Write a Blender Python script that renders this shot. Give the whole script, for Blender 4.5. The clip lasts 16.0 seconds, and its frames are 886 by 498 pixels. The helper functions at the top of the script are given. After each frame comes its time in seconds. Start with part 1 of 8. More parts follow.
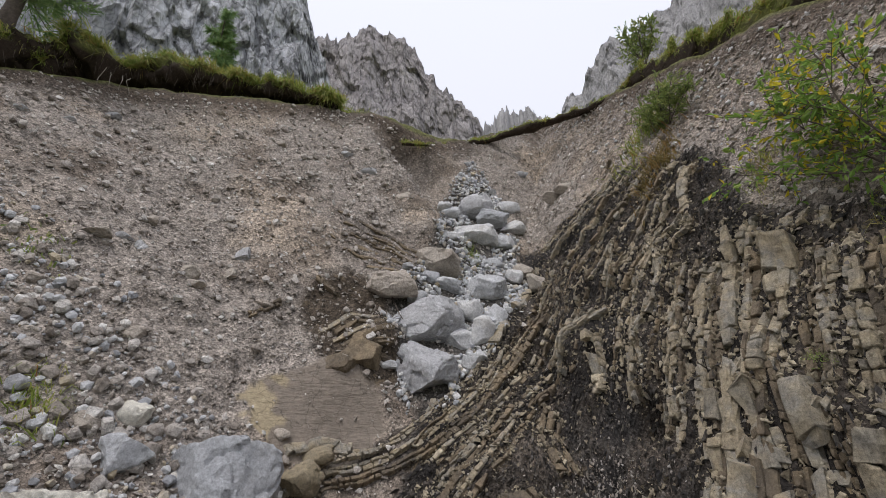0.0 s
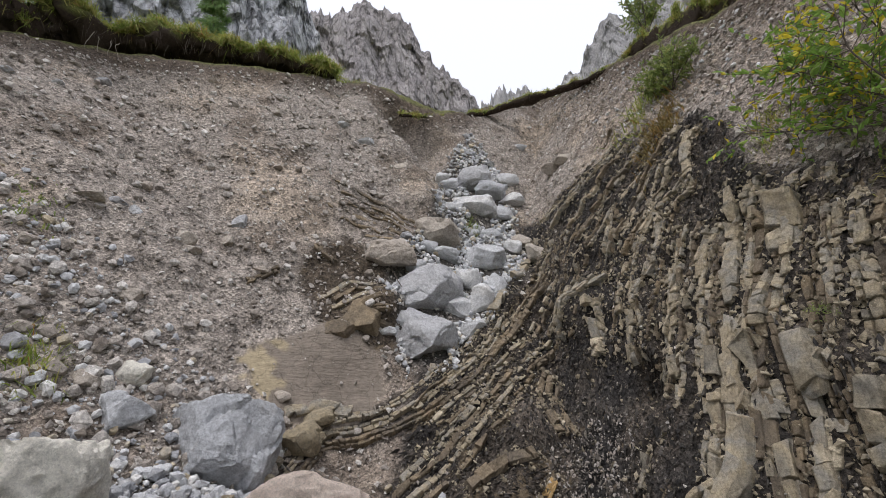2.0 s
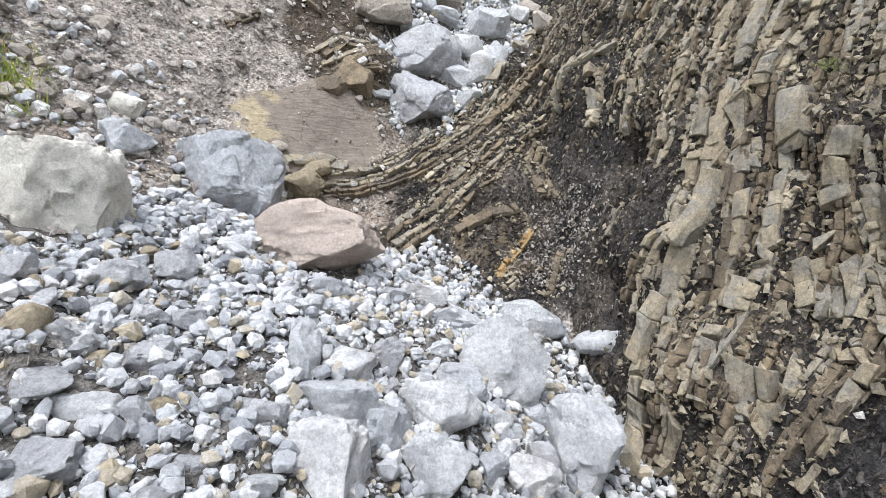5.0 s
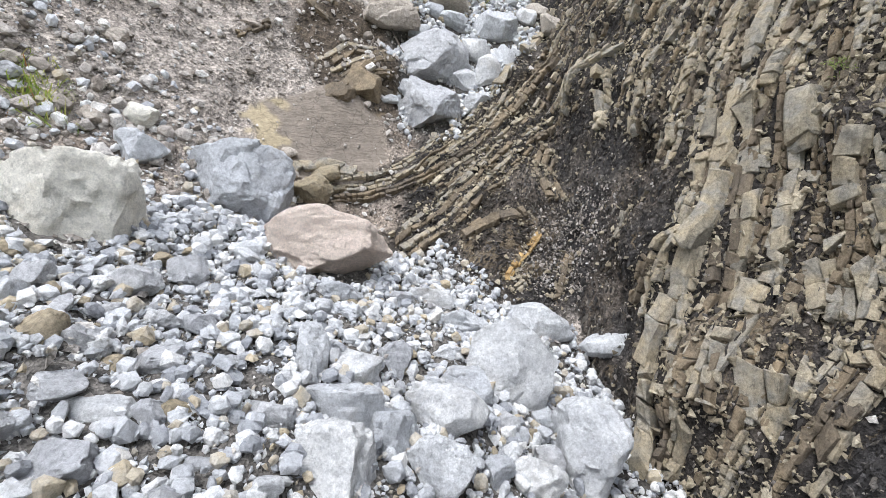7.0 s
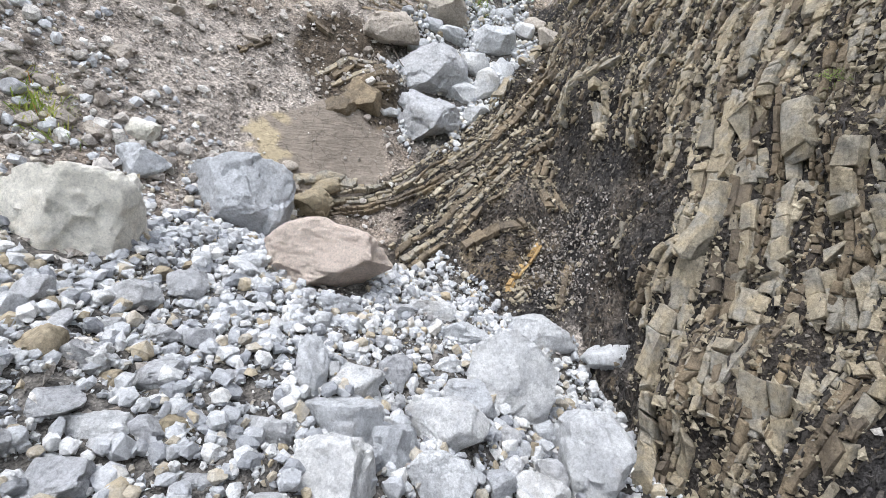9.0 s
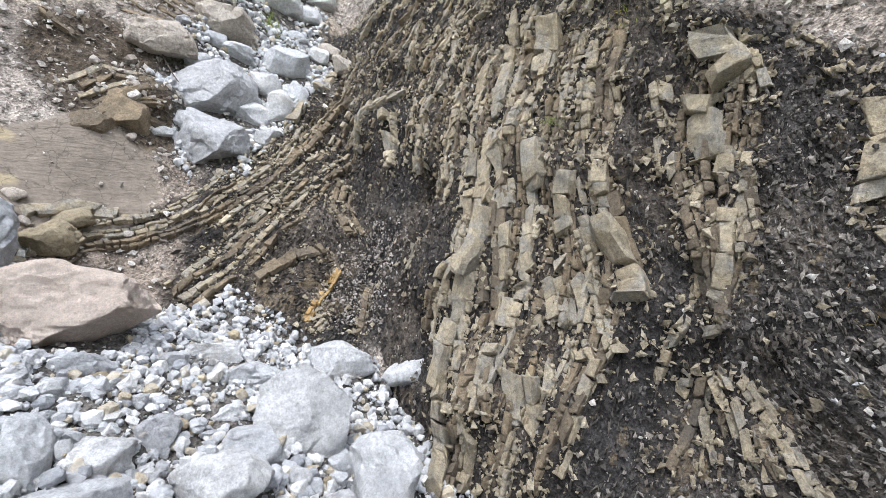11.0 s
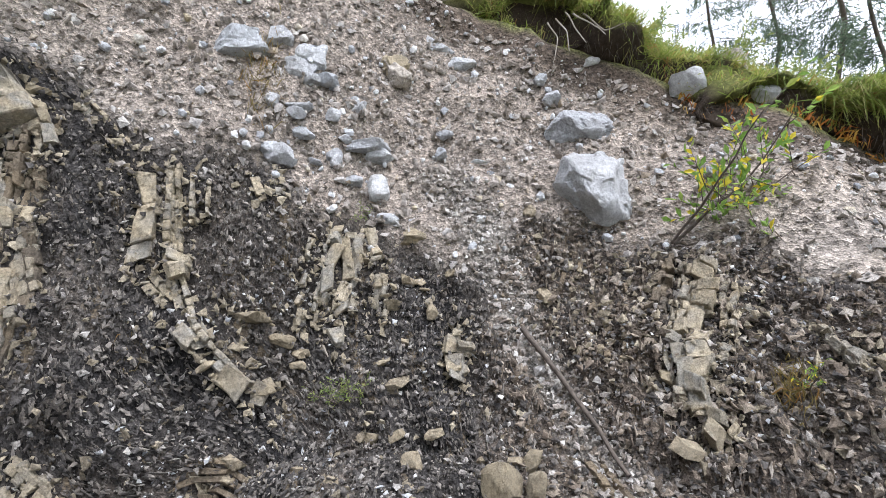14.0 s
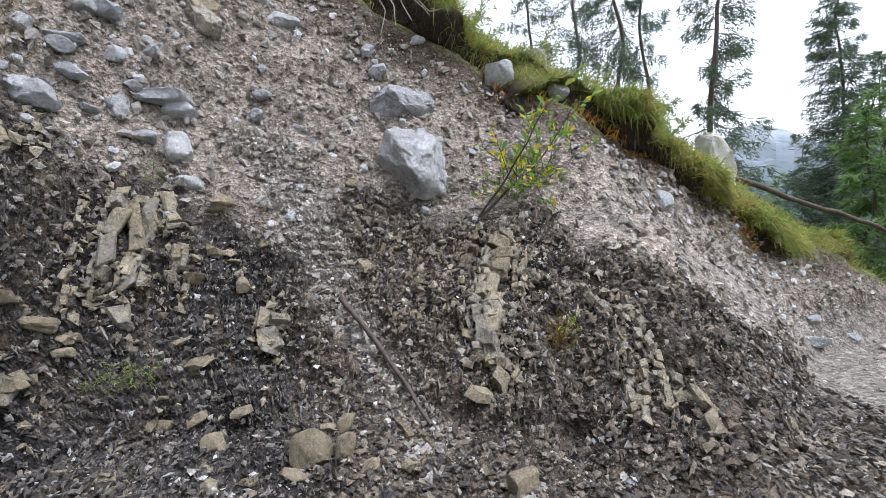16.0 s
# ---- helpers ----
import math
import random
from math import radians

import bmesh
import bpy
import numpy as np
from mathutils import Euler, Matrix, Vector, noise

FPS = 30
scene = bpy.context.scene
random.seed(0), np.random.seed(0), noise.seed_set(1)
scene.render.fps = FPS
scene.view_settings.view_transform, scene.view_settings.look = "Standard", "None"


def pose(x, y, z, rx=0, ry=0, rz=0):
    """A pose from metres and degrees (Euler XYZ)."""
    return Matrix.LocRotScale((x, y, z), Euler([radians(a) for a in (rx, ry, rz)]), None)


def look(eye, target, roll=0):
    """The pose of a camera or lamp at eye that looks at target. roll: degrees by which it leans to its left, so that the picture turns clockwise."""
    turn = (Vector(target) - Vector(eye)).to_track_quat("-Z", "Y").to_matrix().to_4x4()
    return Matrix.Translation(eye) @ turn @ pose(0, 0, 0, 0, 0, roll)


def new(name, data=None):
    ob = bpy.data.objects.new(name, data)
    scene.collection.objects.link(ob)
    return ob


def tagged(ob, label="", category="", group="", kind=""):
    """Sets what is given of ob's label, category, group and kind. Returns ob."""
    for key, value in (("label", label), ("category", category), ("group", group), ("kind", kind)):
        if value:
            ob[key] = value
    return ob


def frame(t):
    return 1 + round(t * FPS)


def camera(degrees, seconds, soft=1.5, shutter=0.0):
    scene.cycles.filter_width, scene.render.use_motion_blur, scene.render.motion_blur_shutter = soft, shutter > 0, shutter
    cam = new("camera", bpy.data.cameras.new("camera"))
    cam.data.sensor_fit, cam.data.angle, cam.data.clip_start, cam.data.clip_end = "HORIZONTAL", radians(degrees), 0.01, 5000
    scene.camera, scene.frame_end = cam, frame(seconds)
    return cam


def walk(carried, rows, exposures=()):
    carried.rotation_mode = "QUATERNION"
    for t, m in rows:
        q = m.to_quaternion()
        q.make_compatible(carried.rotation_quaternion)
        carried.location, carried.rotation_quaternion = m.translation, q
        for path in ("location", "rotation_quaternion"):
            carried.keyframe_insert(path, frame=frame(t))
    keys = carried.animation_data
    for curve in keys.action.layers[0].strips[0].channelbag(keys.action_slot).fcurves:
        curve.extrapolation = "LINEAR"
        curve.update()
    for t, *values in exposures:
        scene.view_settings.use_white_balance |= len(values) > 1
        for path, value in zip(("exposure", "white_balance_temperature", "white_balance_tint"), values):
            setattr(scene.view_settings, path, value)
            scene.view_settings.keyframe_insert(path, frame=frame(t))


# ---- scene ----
cam = camera(90.4, 16.0, soft=0.6)
PATH = [
    (0.0, 0.000, 0.000, 2.249, 108.59, 0.56, 0.04),
    (0.5, -0.013, 0.019, 2.250, 109.28, 0.92, 0.27),
    (1.0, -0.016, 0.015, 2.255, 109.56, 1.19, 0.48),
    (1.5, -0.037, 0.045, 2.207, 108.75, 1.04, 0.24),
    (2.0, -0.057, 0.124, 2.041, 106.09, 0.64, -0.48),
    (2.5, -0.000, 0.174, 1.750, 95.28, 0.35, -1.78),
    (3.0, 0.009, 0.154, 1.606, 88.73, -0.04, -1.84),
    (3.5, -0.008, 0.113, 1.521, 84.45, -0.58, -2.04),
    (4.0, -0.026, 0.093, 1.509, 83.52, -1.21, -2.25),
    (4.5, -0.083, 0.077, 1.502, 81.61, -1.82, -2.58),
    (5.0, -0.147, 0.085, 1.505, 80.63, -2.65, -2.30),
    (7.5, -0.095, 0.054, 1.526, 81.21, -1.78, -0.64),
    (8.0, -0.099, 0.055, 1.529, 81.63, -1.75, -0.55),
    (10.5, 0.061, 0.056, 1.578, 83.45, 0.09, -4.12),
    (11.0, 0.267, -0.044, 1.623, 85.16, -0.16, -23.29),
    (11.5, 0.460, -0.219, 1.673, 87.52, -0.44, -43.17),
    (12.0, 0.568, -0.380, 1.720, 88.70, -0.54, -53.44),
    (12.5, 0.598, -0.469, 1.733, 88.88, -0.61, -59.65),
    (13.0, 0.615, -0.498, 1.732, 89.59, -0.14, -61.82),
    (13.5, 0.657, -0.627, 1.722, 90.22, 0.42, -72.92),
    (14.0, 0.684, -0.810, 1.692, 91.23, 0.50, -88.79),
    (14.5, 0.653, -0.942, 1.656, 90.48, 0.64, -100.25),
    (15.0, 0.638, -1.063, 1.616, 89.70, 0.71, -107.24),
    (15.5, 0.646, -1.069, 1.614, 88.87, 0.67, -109.26),
    (16.0, 0.640, -0.984, 1.627, 88.30, -0.00, -109.06),
]
EXPOSURES = [(0.0, -0.36, 6750, 13), (1.7, -0.33, 6750, 13), (2.5, 0.25, 6600, 12), (3.2, 0.6, 6450, 10), (5.0, 0.64, 6400, 10), (8.0, 0.64, 6400, 10), (10.5, 0.58, 6400, 10), (11.0, 0.74, 6350, 10), (11.5, 1.15, 6250, 10), (12.0, 1.42, 6250, 10), (12.5, 1.17, 6200, 10), (13.5, 1.05, 6250, 11), (14.2, 0.78, 6250, 12), (14.6, 0.66, 6200, 12), (15.0, 0.52, 6150, 12), (16.0, 0.48, 6150, 12)]
walk(cam, [(t, pose(*p)) for t, *p in PATH], EXPOSURES)

# ------------------------------------------------------------------ light
world = bpy.data.worlds.new("sky")
scene.world = world
world.use_nodes = True
wn = world.node_tree.nodes
sky = wn.new("ShaderNodeTexSky")
sky.sky_type, sky.sun_disc = "NISHITA", False
sky.sun_elevation, sky.sun_rotation = radians(67), radians(220)
sky.air_density, sky.dust_density, sky.ozone_density = 1.0, 6.0, 1.0
cloud = wn.new("ShaderNodeMix")                                # an even layer of cloud over most of the sky
cloud.data_type = "RGBA"
cloud.inputs[0].default_value = 0.8
way = wn.new("ShaderNodeTexCoord")                            # an overcast sky is brightest overhead
height = wn.new("ShaderNodeSeparateXYZ")
world.node_tree.links.new(way.outputs["Generated"], height.inputs[0])
veil = wn.new("ShaderNodeValToRGB")
veil.color_ramp.elements[0].position, veil.color_ramp.elements[0].color = 0.0, (0.78, 0.81, 0.86, 1)
veil.color_ramp.elements[1].position, veil.color_ramp.elements[1].color = 0.9, (0.935, 1.0, 1.155, 1)
world.node_tree.links.new(height.outputs["Z"], veil.inputs[0])
bright = wn.new("ShaderNodeVectorMath")
bright.operation = "SCALE"
bright.inputs["Scale"].default_value = 12.0
world.node_tree.links.new(veil.outputs[0], bright.inputs[0])
world.node_tree.links.new(bright.outputs[0], cloud.inputs[7])
world.node_tree.links.new(sky.outputs[0], cloud.inputs[6])
world.node_tree.links.new(cloud.outputs[2], wn["Background"].inputs["Color"])
wn["Background"].inputs["Strength"].default_value = 0.125
sun = new("sun", bpy.data.lights.new("sun", "SUN"))
sun.data.energy, sun.data.angle, sun.data.color = 2.1, radians(20), (1.0, 1.0, 1.0)
sun.matrix_world = look((-6, -7, 22), (0, 0, 0))


# ------------------------------------------------------------------ noise
def hash01(i, j, k, seed=0):
    n = (i.astype(np.int64) * 374761393 + j.astype(np.int64) * 668265263 + k.astype(np.int64) * 2147483647 + seed * 974634777) & 0xFFFFFFFF
    n = ((n ^ (n >> 13)) * 1274126177) & 0xFFFFFFFF
    n = ((n ^ (n >> 16)) * 2246822519) & 0xFFFFFFFF
    return ((n ^ (n >> 15)) & 0xFFFFFF) / 16777215.0


def vnoise(p, size, seed=0):
    """Smooth noise from -1 to 1 at points p (n, 3), with lumps of that size."""
    q = np.asarray(p, float) / size
    f = np.floor(q)
    u = q - f
    u = u * u * u * (u * (u * 6 - 15) + 10)
    f = f.astype(np.int64)
    out = np.zeros(len(q))
    for a in (0, 1):
        for b in (0, 1):
            for c in (0, 1):
                w = (u[:, 0] if a else 1 - u[:, 0]) * (u[:, 1] if b else 1 - u[:, 1]) * (u[:, 2] if c else 1 - u[:, 2])
                out += w * hash01(f[:, 0] + a, f[:, 1] + b, f[:, 2] + c, seed)
    return out * 2 - 1


def fbm(p, size, octaves=4, seed=0, gain=0.5):
    out, amp = np.zeros(len(p)), 1.0
    for o in range(octaves):
        out += amp * vnoise(p, size / 2 ** o, seed + o)
        amp *= gain
    return out


def ridged(p, size, octaves=4, seed=0, gain=0.5):
    out, amp = np.zeros(len(p)), 1.0
    for o in range(octaves):
        out += amp * (1 - 2 * np.abs(vnoise(p, size / 2 ** o, seed + o)))
        amp *= gain
    return out


def facets(p, size, seed=0, tilt=0.5):
    """Blocky relief: the space is split into uneven cells, each with its own level and slant."""
    q = np.asarray(p, float) / size
    f = np.floor(q).astype(np.int64)
    best, out = np.full(len(q), 9.0), np.zeros(len(q))
    for a in (-1, 0, 1):
        for b in (-1, 0, 1):
            for c in (-1, 0, 1):
                i, j, k = f[:, 0] + a, f[:, 1] + b, f[:, 2] + c
                d = [q[:, m] - (cell + hash01(i, j, k, seed + m)) for m, cell in enumerate((i, j, k))]
                r = d[0] ** 2 + d[1] ** 2 + d[2] ** 2
                near = r < best
                level = hash01(i, j, k, seed + 5) * 2 - 1 + tilt * sum((hash01(i, j, k, seed + 7 + m) - 0.5) * 2 * d[m] for m in range(3))
                best, out = np.where(near, r, best), np.where(near, level, out)
    return out

# ------------------------------------------------------------------ shape of the ground
def smax(a, b, k):
    """The higher of two surfaces, rounded where they meet."""
    h = np.clip(0.5 + 0.5 * (a - b) / k, 0, 1)
    return b + (a - b) * h + k * h * (1 - h)


def smin(a, b, k):
    return -smax(-a, -b, k)


def trail_side(x, y):
    """Metres from the middle of the trail, towards the valley."""
    return -0.877 * (x - 2.4) - 0.48 * (y + 4.1)


def hillside(x, y):
    """The old slope into which the gully is cut."""
    hump = 0.85 * np.clip(0.95 * (x - 5.3) - 0.3 * (y + 3.6) - 0.12, 0, 2.2) * np.clip(-y - 0.2, 0, 1) * np.clip((y + 8.5) / 2, 0, 1)
    return 5.1 + 0.50 * y - 1.1 * np.exp(-((x - 0.4) / 2.0) ** 2) + hump


def cut_height(x, y):
    """The eroded bowl alone: gully, banks and wall, and the trail that crosses it."""
    fan = smin(-0.98 - 0.395 * x + 0.236 * y, 0.75 - 0.25 * x + 0.25 * y, 0.3)
    gully = -5.55 + 0.035 * x + 1.066 * y
    left = smax(-5.75 - 0.92 * x + 0.882 * y, -9.6 - 0.626 * x + 1.568 * y, 0.3)
    wall = smin(-9.32 + 2.53 * x + 0.97 * y, -5.0 + 1.8 * x + 0.632 * y, 0.35)
    bowl = smin(-6.85 + 1.95 * x + 0.03 * y, -2.75 + 1.24 * x - 0.06 * y, 0.3)
    q = trail_side(x, y)
    bend = smin(-3.45 + 0.87 * x - 0.55 * y, 0.45 - 1.3 * (q + 0.2), 0.25)
    z = smax(fan, gully, 0.25)
    z = smax(z, left, 0.35)
    z = smax(z, smax(wall, smax(bowl, bend, 0.4), 0.25), 0.12)
    bench = smin(0.36 + 0 * y, 0.50 - 0.75 * y, 0.25)
    bench = smin(bench, 0.75 - 0.62 * q, 0.15)
    z = smax(z, bench, 0.1)
    return z


def base_height(x, y):
    """The bowl where it is cut into the old hillside."""
    return smax(smin(cut_height(x, y), hillside(x, y), 0.1), -160.0 + 0 * x, 30)


# ------------------------------------------------------------------ building helpers
def mesh_from(name, verts, faces, mat, smooth=False):
    """A mesh from numpy arrays: verts (n, 3), faces (m, 3 or 4)."""
    me = bpy.data.meshes.new(name)
    n, m, k = len(verts), len(faces), faces.shape[1]
    me.vertices.add(n)
    me.vertices.foreach_set("co", np.ascontiguousarray(verts, dtype=np.float32).ravel())
    me.loops.add(m * k)
    me.loops.foreach_set("vertex_index", np.ascontiguousarray(faces, dtype=np.int32).ravel())
    me.polygons.add(m)
    me.polygons.foreach_set("loop_start", np.arange(0, m * k, k, dtype=np.int32))
    me.polygons.foreach_set("use_smooth", np.full(m, smooth, dtype=bool))
    me.update(calc_edges=True)
    if mat:
        me.materials.append(mat)
    return me


def tint(me, colours, name="tone"):
    """Base colours by vertex, linear."""
    at = me.color_attributes.new(name, "FLOAT_COLOR", "POINT")
    at.data.foreach_set("color", np.c_[colours, np.ones(len(colours))].astype(np.float32).ravel())


def grid_faces(nu, nv):
    i = np.arange(nu * nv).reshape(nu, nv)
    return np.stack([i[:-1, :-1], i[1:, :-1], i[1:, 1:], i[:-1, 1:]], -1).reshape(-1, 4)


def step(a, b, v):
    t = np.clip((v - a) / (b - a), 0, 1)
    return t * t * (3 - 2 * t)


def mixed(base, colour, weight):
    return base * (1 - weight[:, None]) + np.array(colour) * weight[:, None]


# ------------------------------------------------------------------ ground
def ground_normal(x, y, e=0.04):
    gx = (base_height(x + e, y) - base_height(x - e, y)) / (2 * e)
    gy = (base_height(x, y + e) - base_height(x, y - e)) / (2 * e)
    n = np.stack([-gx, -gy, np.ones_like(gx)], -1)
    return n / np.linalg.norm(n, axis=-1, keepdims=True)


TOP_Y = [-4.7, -3.9, -3.3, -2.65, -1.9, -1.45, -0.95, -0.66, -0.30, 0.27, 0.73, 1.27, 2.1, 2.77, 3.5, 4.0, 4.9, 5.9, 7.1, 8.7, 9.9]
TOP_Z = [0.92, 1.39, 1.57, 1.72, 1.97, 1.98, 1.50, 1.66, 1.80, 2.1, 2.41, 2.59, 3.02, 3.44, 3.76, 3.9, 4.7, 5.8, 6.35, 6.45, 5.6]
LUMPS = [(2.19, 6.97, 2.97, 0.45, 0.30), (2.29, 5.63, 1.93, 0.34, -0.38), (1.95, 4.96, 0.42, 0.30, -0.30), (2.25, 3.55, 0.0, 0.55, 0.20), (2.15, 4.72, 0.75, 0.28, 0.22),
         (4.27, 0.02, 1.55, 0.35, 0.12), (3.04, 2.08, 0.39, 0.26, -0.22), (-1.73, 7.14, 2.5, 0.6, 0.16), (-0.95, 7.65, 3.2, 0.33, 0.30), (3.35, 2.9, 2.3, 0.5, 0.10), (4.62, -2.1, 1.6, 0.5, -0.15), (3.36, 0.80, 0.05, 0.28, 0.10), (3.55, -2.40, 1.0, 0.30, 0.06),
         (-2.3, 11.4, 9.7, 0.5, 0.20), (-1.55, 11.1, 8.75, 0.5, 0.30), (-1.05, 10.75, 7.9, 0.5, 0.34), (-0.6, 10.2, 6.8, 0.45, 0.32), (-0.3, 9.75, 6.0, 0.4, 0.25), (-1.2, 12.0, 9.5, 0.7, -0.90), (-0.45, 11.7, 8.7, 0.8, -1.10), (0.15, 11.1, 7.6, 0.7, -0.85)]


def zones(p):
    """How far a place of the ground belongs to: dark shale, trail, turf, pale rubble, gravel chute, bare slab."""
    x, y, z = p.T
    wob = 0.22 * fbm(p, 0.9, 3, 61)
    top = np.interp(x, [-8, -4.0, -3.3, -2.7, -2.1, -1.2, -0.67, 0.03, 0.65, 1.36, 1.95, 2.3], [1.5, 3.0, 3.6, 4.7, 5.3, 4.9, 5.5, 5.78, 5.35, 5.14, 4.46, 3.4])
    wall = smax(-9.32 + 2.53 * x + 0.97 * y, smax(-6.85 + 1.95 * x + 0.03 * y, -3.45 + 0.87 * x - 0.55 * y, 0.3), 0.1)
    on_wall = step(-0.2, 0.1, wall - smax(-0.98 - 0.395 * x + 0.236 * y, -5.55 + 0.035 * x + 1.066 * y, 0.2))
    fan = step(0.12, -0.12, y - top - wob) * (1 - on_wall)
    lo = np.interp(y, [7.0, 7.7, 8.6, 9.5, 10.2, 10.7, 11.5, 12.5], [-0.45, -0.9, -0.94, -0.28, 0.1, 0.05, 0.4, 0.9])
    hi = np.interp(y, [7.0, 7.7, 8.1, 8.7, 9.3, 10.2, 11.0, 11.7, 12.5], [-0.1, 0.55, 1.0, 1.31, 1.85, 1.75, 1.8, 1.6, 1.0])
    bed_of = step(-0.15, 0.1, x - lo + wob * 0.6) * step(-0.15, 0.1, hi - x + wob * 0.6) * step(7.0, 7.4, y) * step(12.6, 11.6, y)
    apron = step(5.0, 5.3, y) * step(-0.15, 0.2, x - np.interp(y, [5.3, 7.3, 8.0, 9.5, 12], [-0.75, -0.35, 0.9, 1.6, 1.9])) * (1 - on_wall) * step(9.6, 8.0, y)
    line = np.interp(y, TOP_Y, TOP_Z)
    shale = np.clip(on_wall + apron, 0, 1) * step(0.18, -0.18, z - line + wob)
    shale = shale * (1 - fan) * (1 - bed_of) * step(-5.4, -4.2, y + 0.8 * wob)
    q = trail_side(x, y)
    trail = step(0.38, 0.18, np.abs(q - 0.06 + 0.4 * wob)) * step(-2.0, -3.0, y) * step(0.9, 0.7, z)
    turf = step(-0.10, -0.01, z - hillside(x, y)) + step(0.45, 0.9, q) * step(1.0, 0.3, y)
    mid = np.interp(z, [0.38, 0.72, 1.18, 1.57, 2.05, 2.44], [-1.76, -1.61, -1.33, -1.22, -1.01, -0.69])
    chute = step(0.26, 0.08, np.abs(y - mid + 0.6 * wob) * (1 - 0.3 * step(1.2, 1.8, z))) * step(2.7, 2.3, z) * step(2.8, 3.1, x)
    sx, sy = 0.92 * (x + 1.82) + 0.39 * (y - 6.66), -0.39 * (x + 1.82) + 0.92 * (y - 6.66)
    slab = step(1.08, 0.98, np.hypot(sx / 1.0, sy / 0.42) + 0.7 * wob + 0.12 * vnoise(p, 0.12, 64)) * (1 - fan)
    scarp = step(1.15, 0.85, np.hypot((x + 1.45) / 0.95, (y - 7.75) / 0.62) + 0.8 * wob) * (1 - fan) * (1 - slab) * (1 - bed_of)
    flaky = shale * step(-0.9, -1.3, y)
    return dict(shale=shale * (1 - chute), trail=trail, turf=np.clip(turf, 0, 1), fan=np.clip(fan + bed_of, 0, 1), chute=chute, slab=slab, flaky=flaky, scarp=scarp, tan=step(-0.40, -0.5, sx + 0.9 * wob + 0.25 * vnoise(p, 0.15, 63)) * slab)


BEDS = []                                                       # lines along which beds of rock crop out


def bed(points, width, seed, mat="bed_rock", label="tan limestone bed broken into blocks in the wall", **more):
    BEDS.append((np.array(points, float), width, seed, mat, label, more))


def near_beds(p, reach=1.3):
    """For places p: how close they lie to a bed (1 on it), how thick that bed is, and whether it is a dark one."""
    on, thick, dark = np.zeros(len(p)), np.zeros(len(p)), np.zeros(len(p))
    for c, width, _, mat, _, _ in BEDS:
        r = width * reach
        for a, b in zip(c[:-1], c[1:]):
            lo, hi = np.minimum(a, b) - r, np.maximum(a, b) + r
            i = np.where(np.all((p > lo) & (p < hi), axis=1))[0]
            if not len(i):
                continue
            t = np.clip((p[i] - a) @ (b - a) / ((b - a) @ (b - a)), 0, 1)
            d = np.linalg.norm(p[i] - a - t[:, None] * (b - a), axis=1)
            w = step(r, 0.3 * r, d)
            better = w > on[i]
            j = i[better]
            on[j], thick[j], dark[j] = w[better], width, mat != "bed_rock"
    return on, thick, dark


def fit_strata():
    """A smooth field that is level along every bed and grows by a metre for each metre across them."""
    a, b, m, side = [], [], [], []
    for c, *_ in BEDS:
        s = np.r_[0, np.cumsum(np.linalg.norm(np.diff(c, axis=0), axis=1))]
        u = np.linspace(0, s[-1], max(3, int(s[-1] / 0.2)))
        q = np.stack([np.interp(u, s, c[:, k]) for k in range(3)], -1)
        if q[0, 2] < q[-1, 2]:
            q = q[::-1]
        mid = (q[1:] + q[:-1]) / 2
        way = q[1:] - q[:-1]
        n = ground_normal(mid[:, 0], mid[:, 1])
        sd = np.cross(n, way)
        a.append(q[:-1]), b.append(q[1:]), m.append(mid), side.append(sd / np.linalg.norm(sd, axis=1, keepdims=True))
    a, b, m, side = [np.concatenate(v) for v in (a, b, m, side)]
    hubs = np.unique(np.round(m / 0.75), axis=0) * 0.75

    def basis(p):
        d = ((p[:, None] - hubs[None]) ** 2).sum(-1)
        return np.c_[p, np.exp(-d / 1.1 ** 2)]
    rows = [(basis(a) - basis(b)) * 5.0, (basis(m + side * 0.1) - basis(m - side * 0.1)) * 2.0, 0.05 * np.eye(len(hubs) + 3)]
    goal = np.r_[np.zeros(len(a)), np.full(len(m), 0.4), np.zeros(len(hubs) + 3)]
    w = np.linalg.lstsq(np.concatenate(rows), goal, rcond=None)[0]
    return lambda p: basis(p) @ w


AREA = {}                                                       # what the scattering reads of the ground


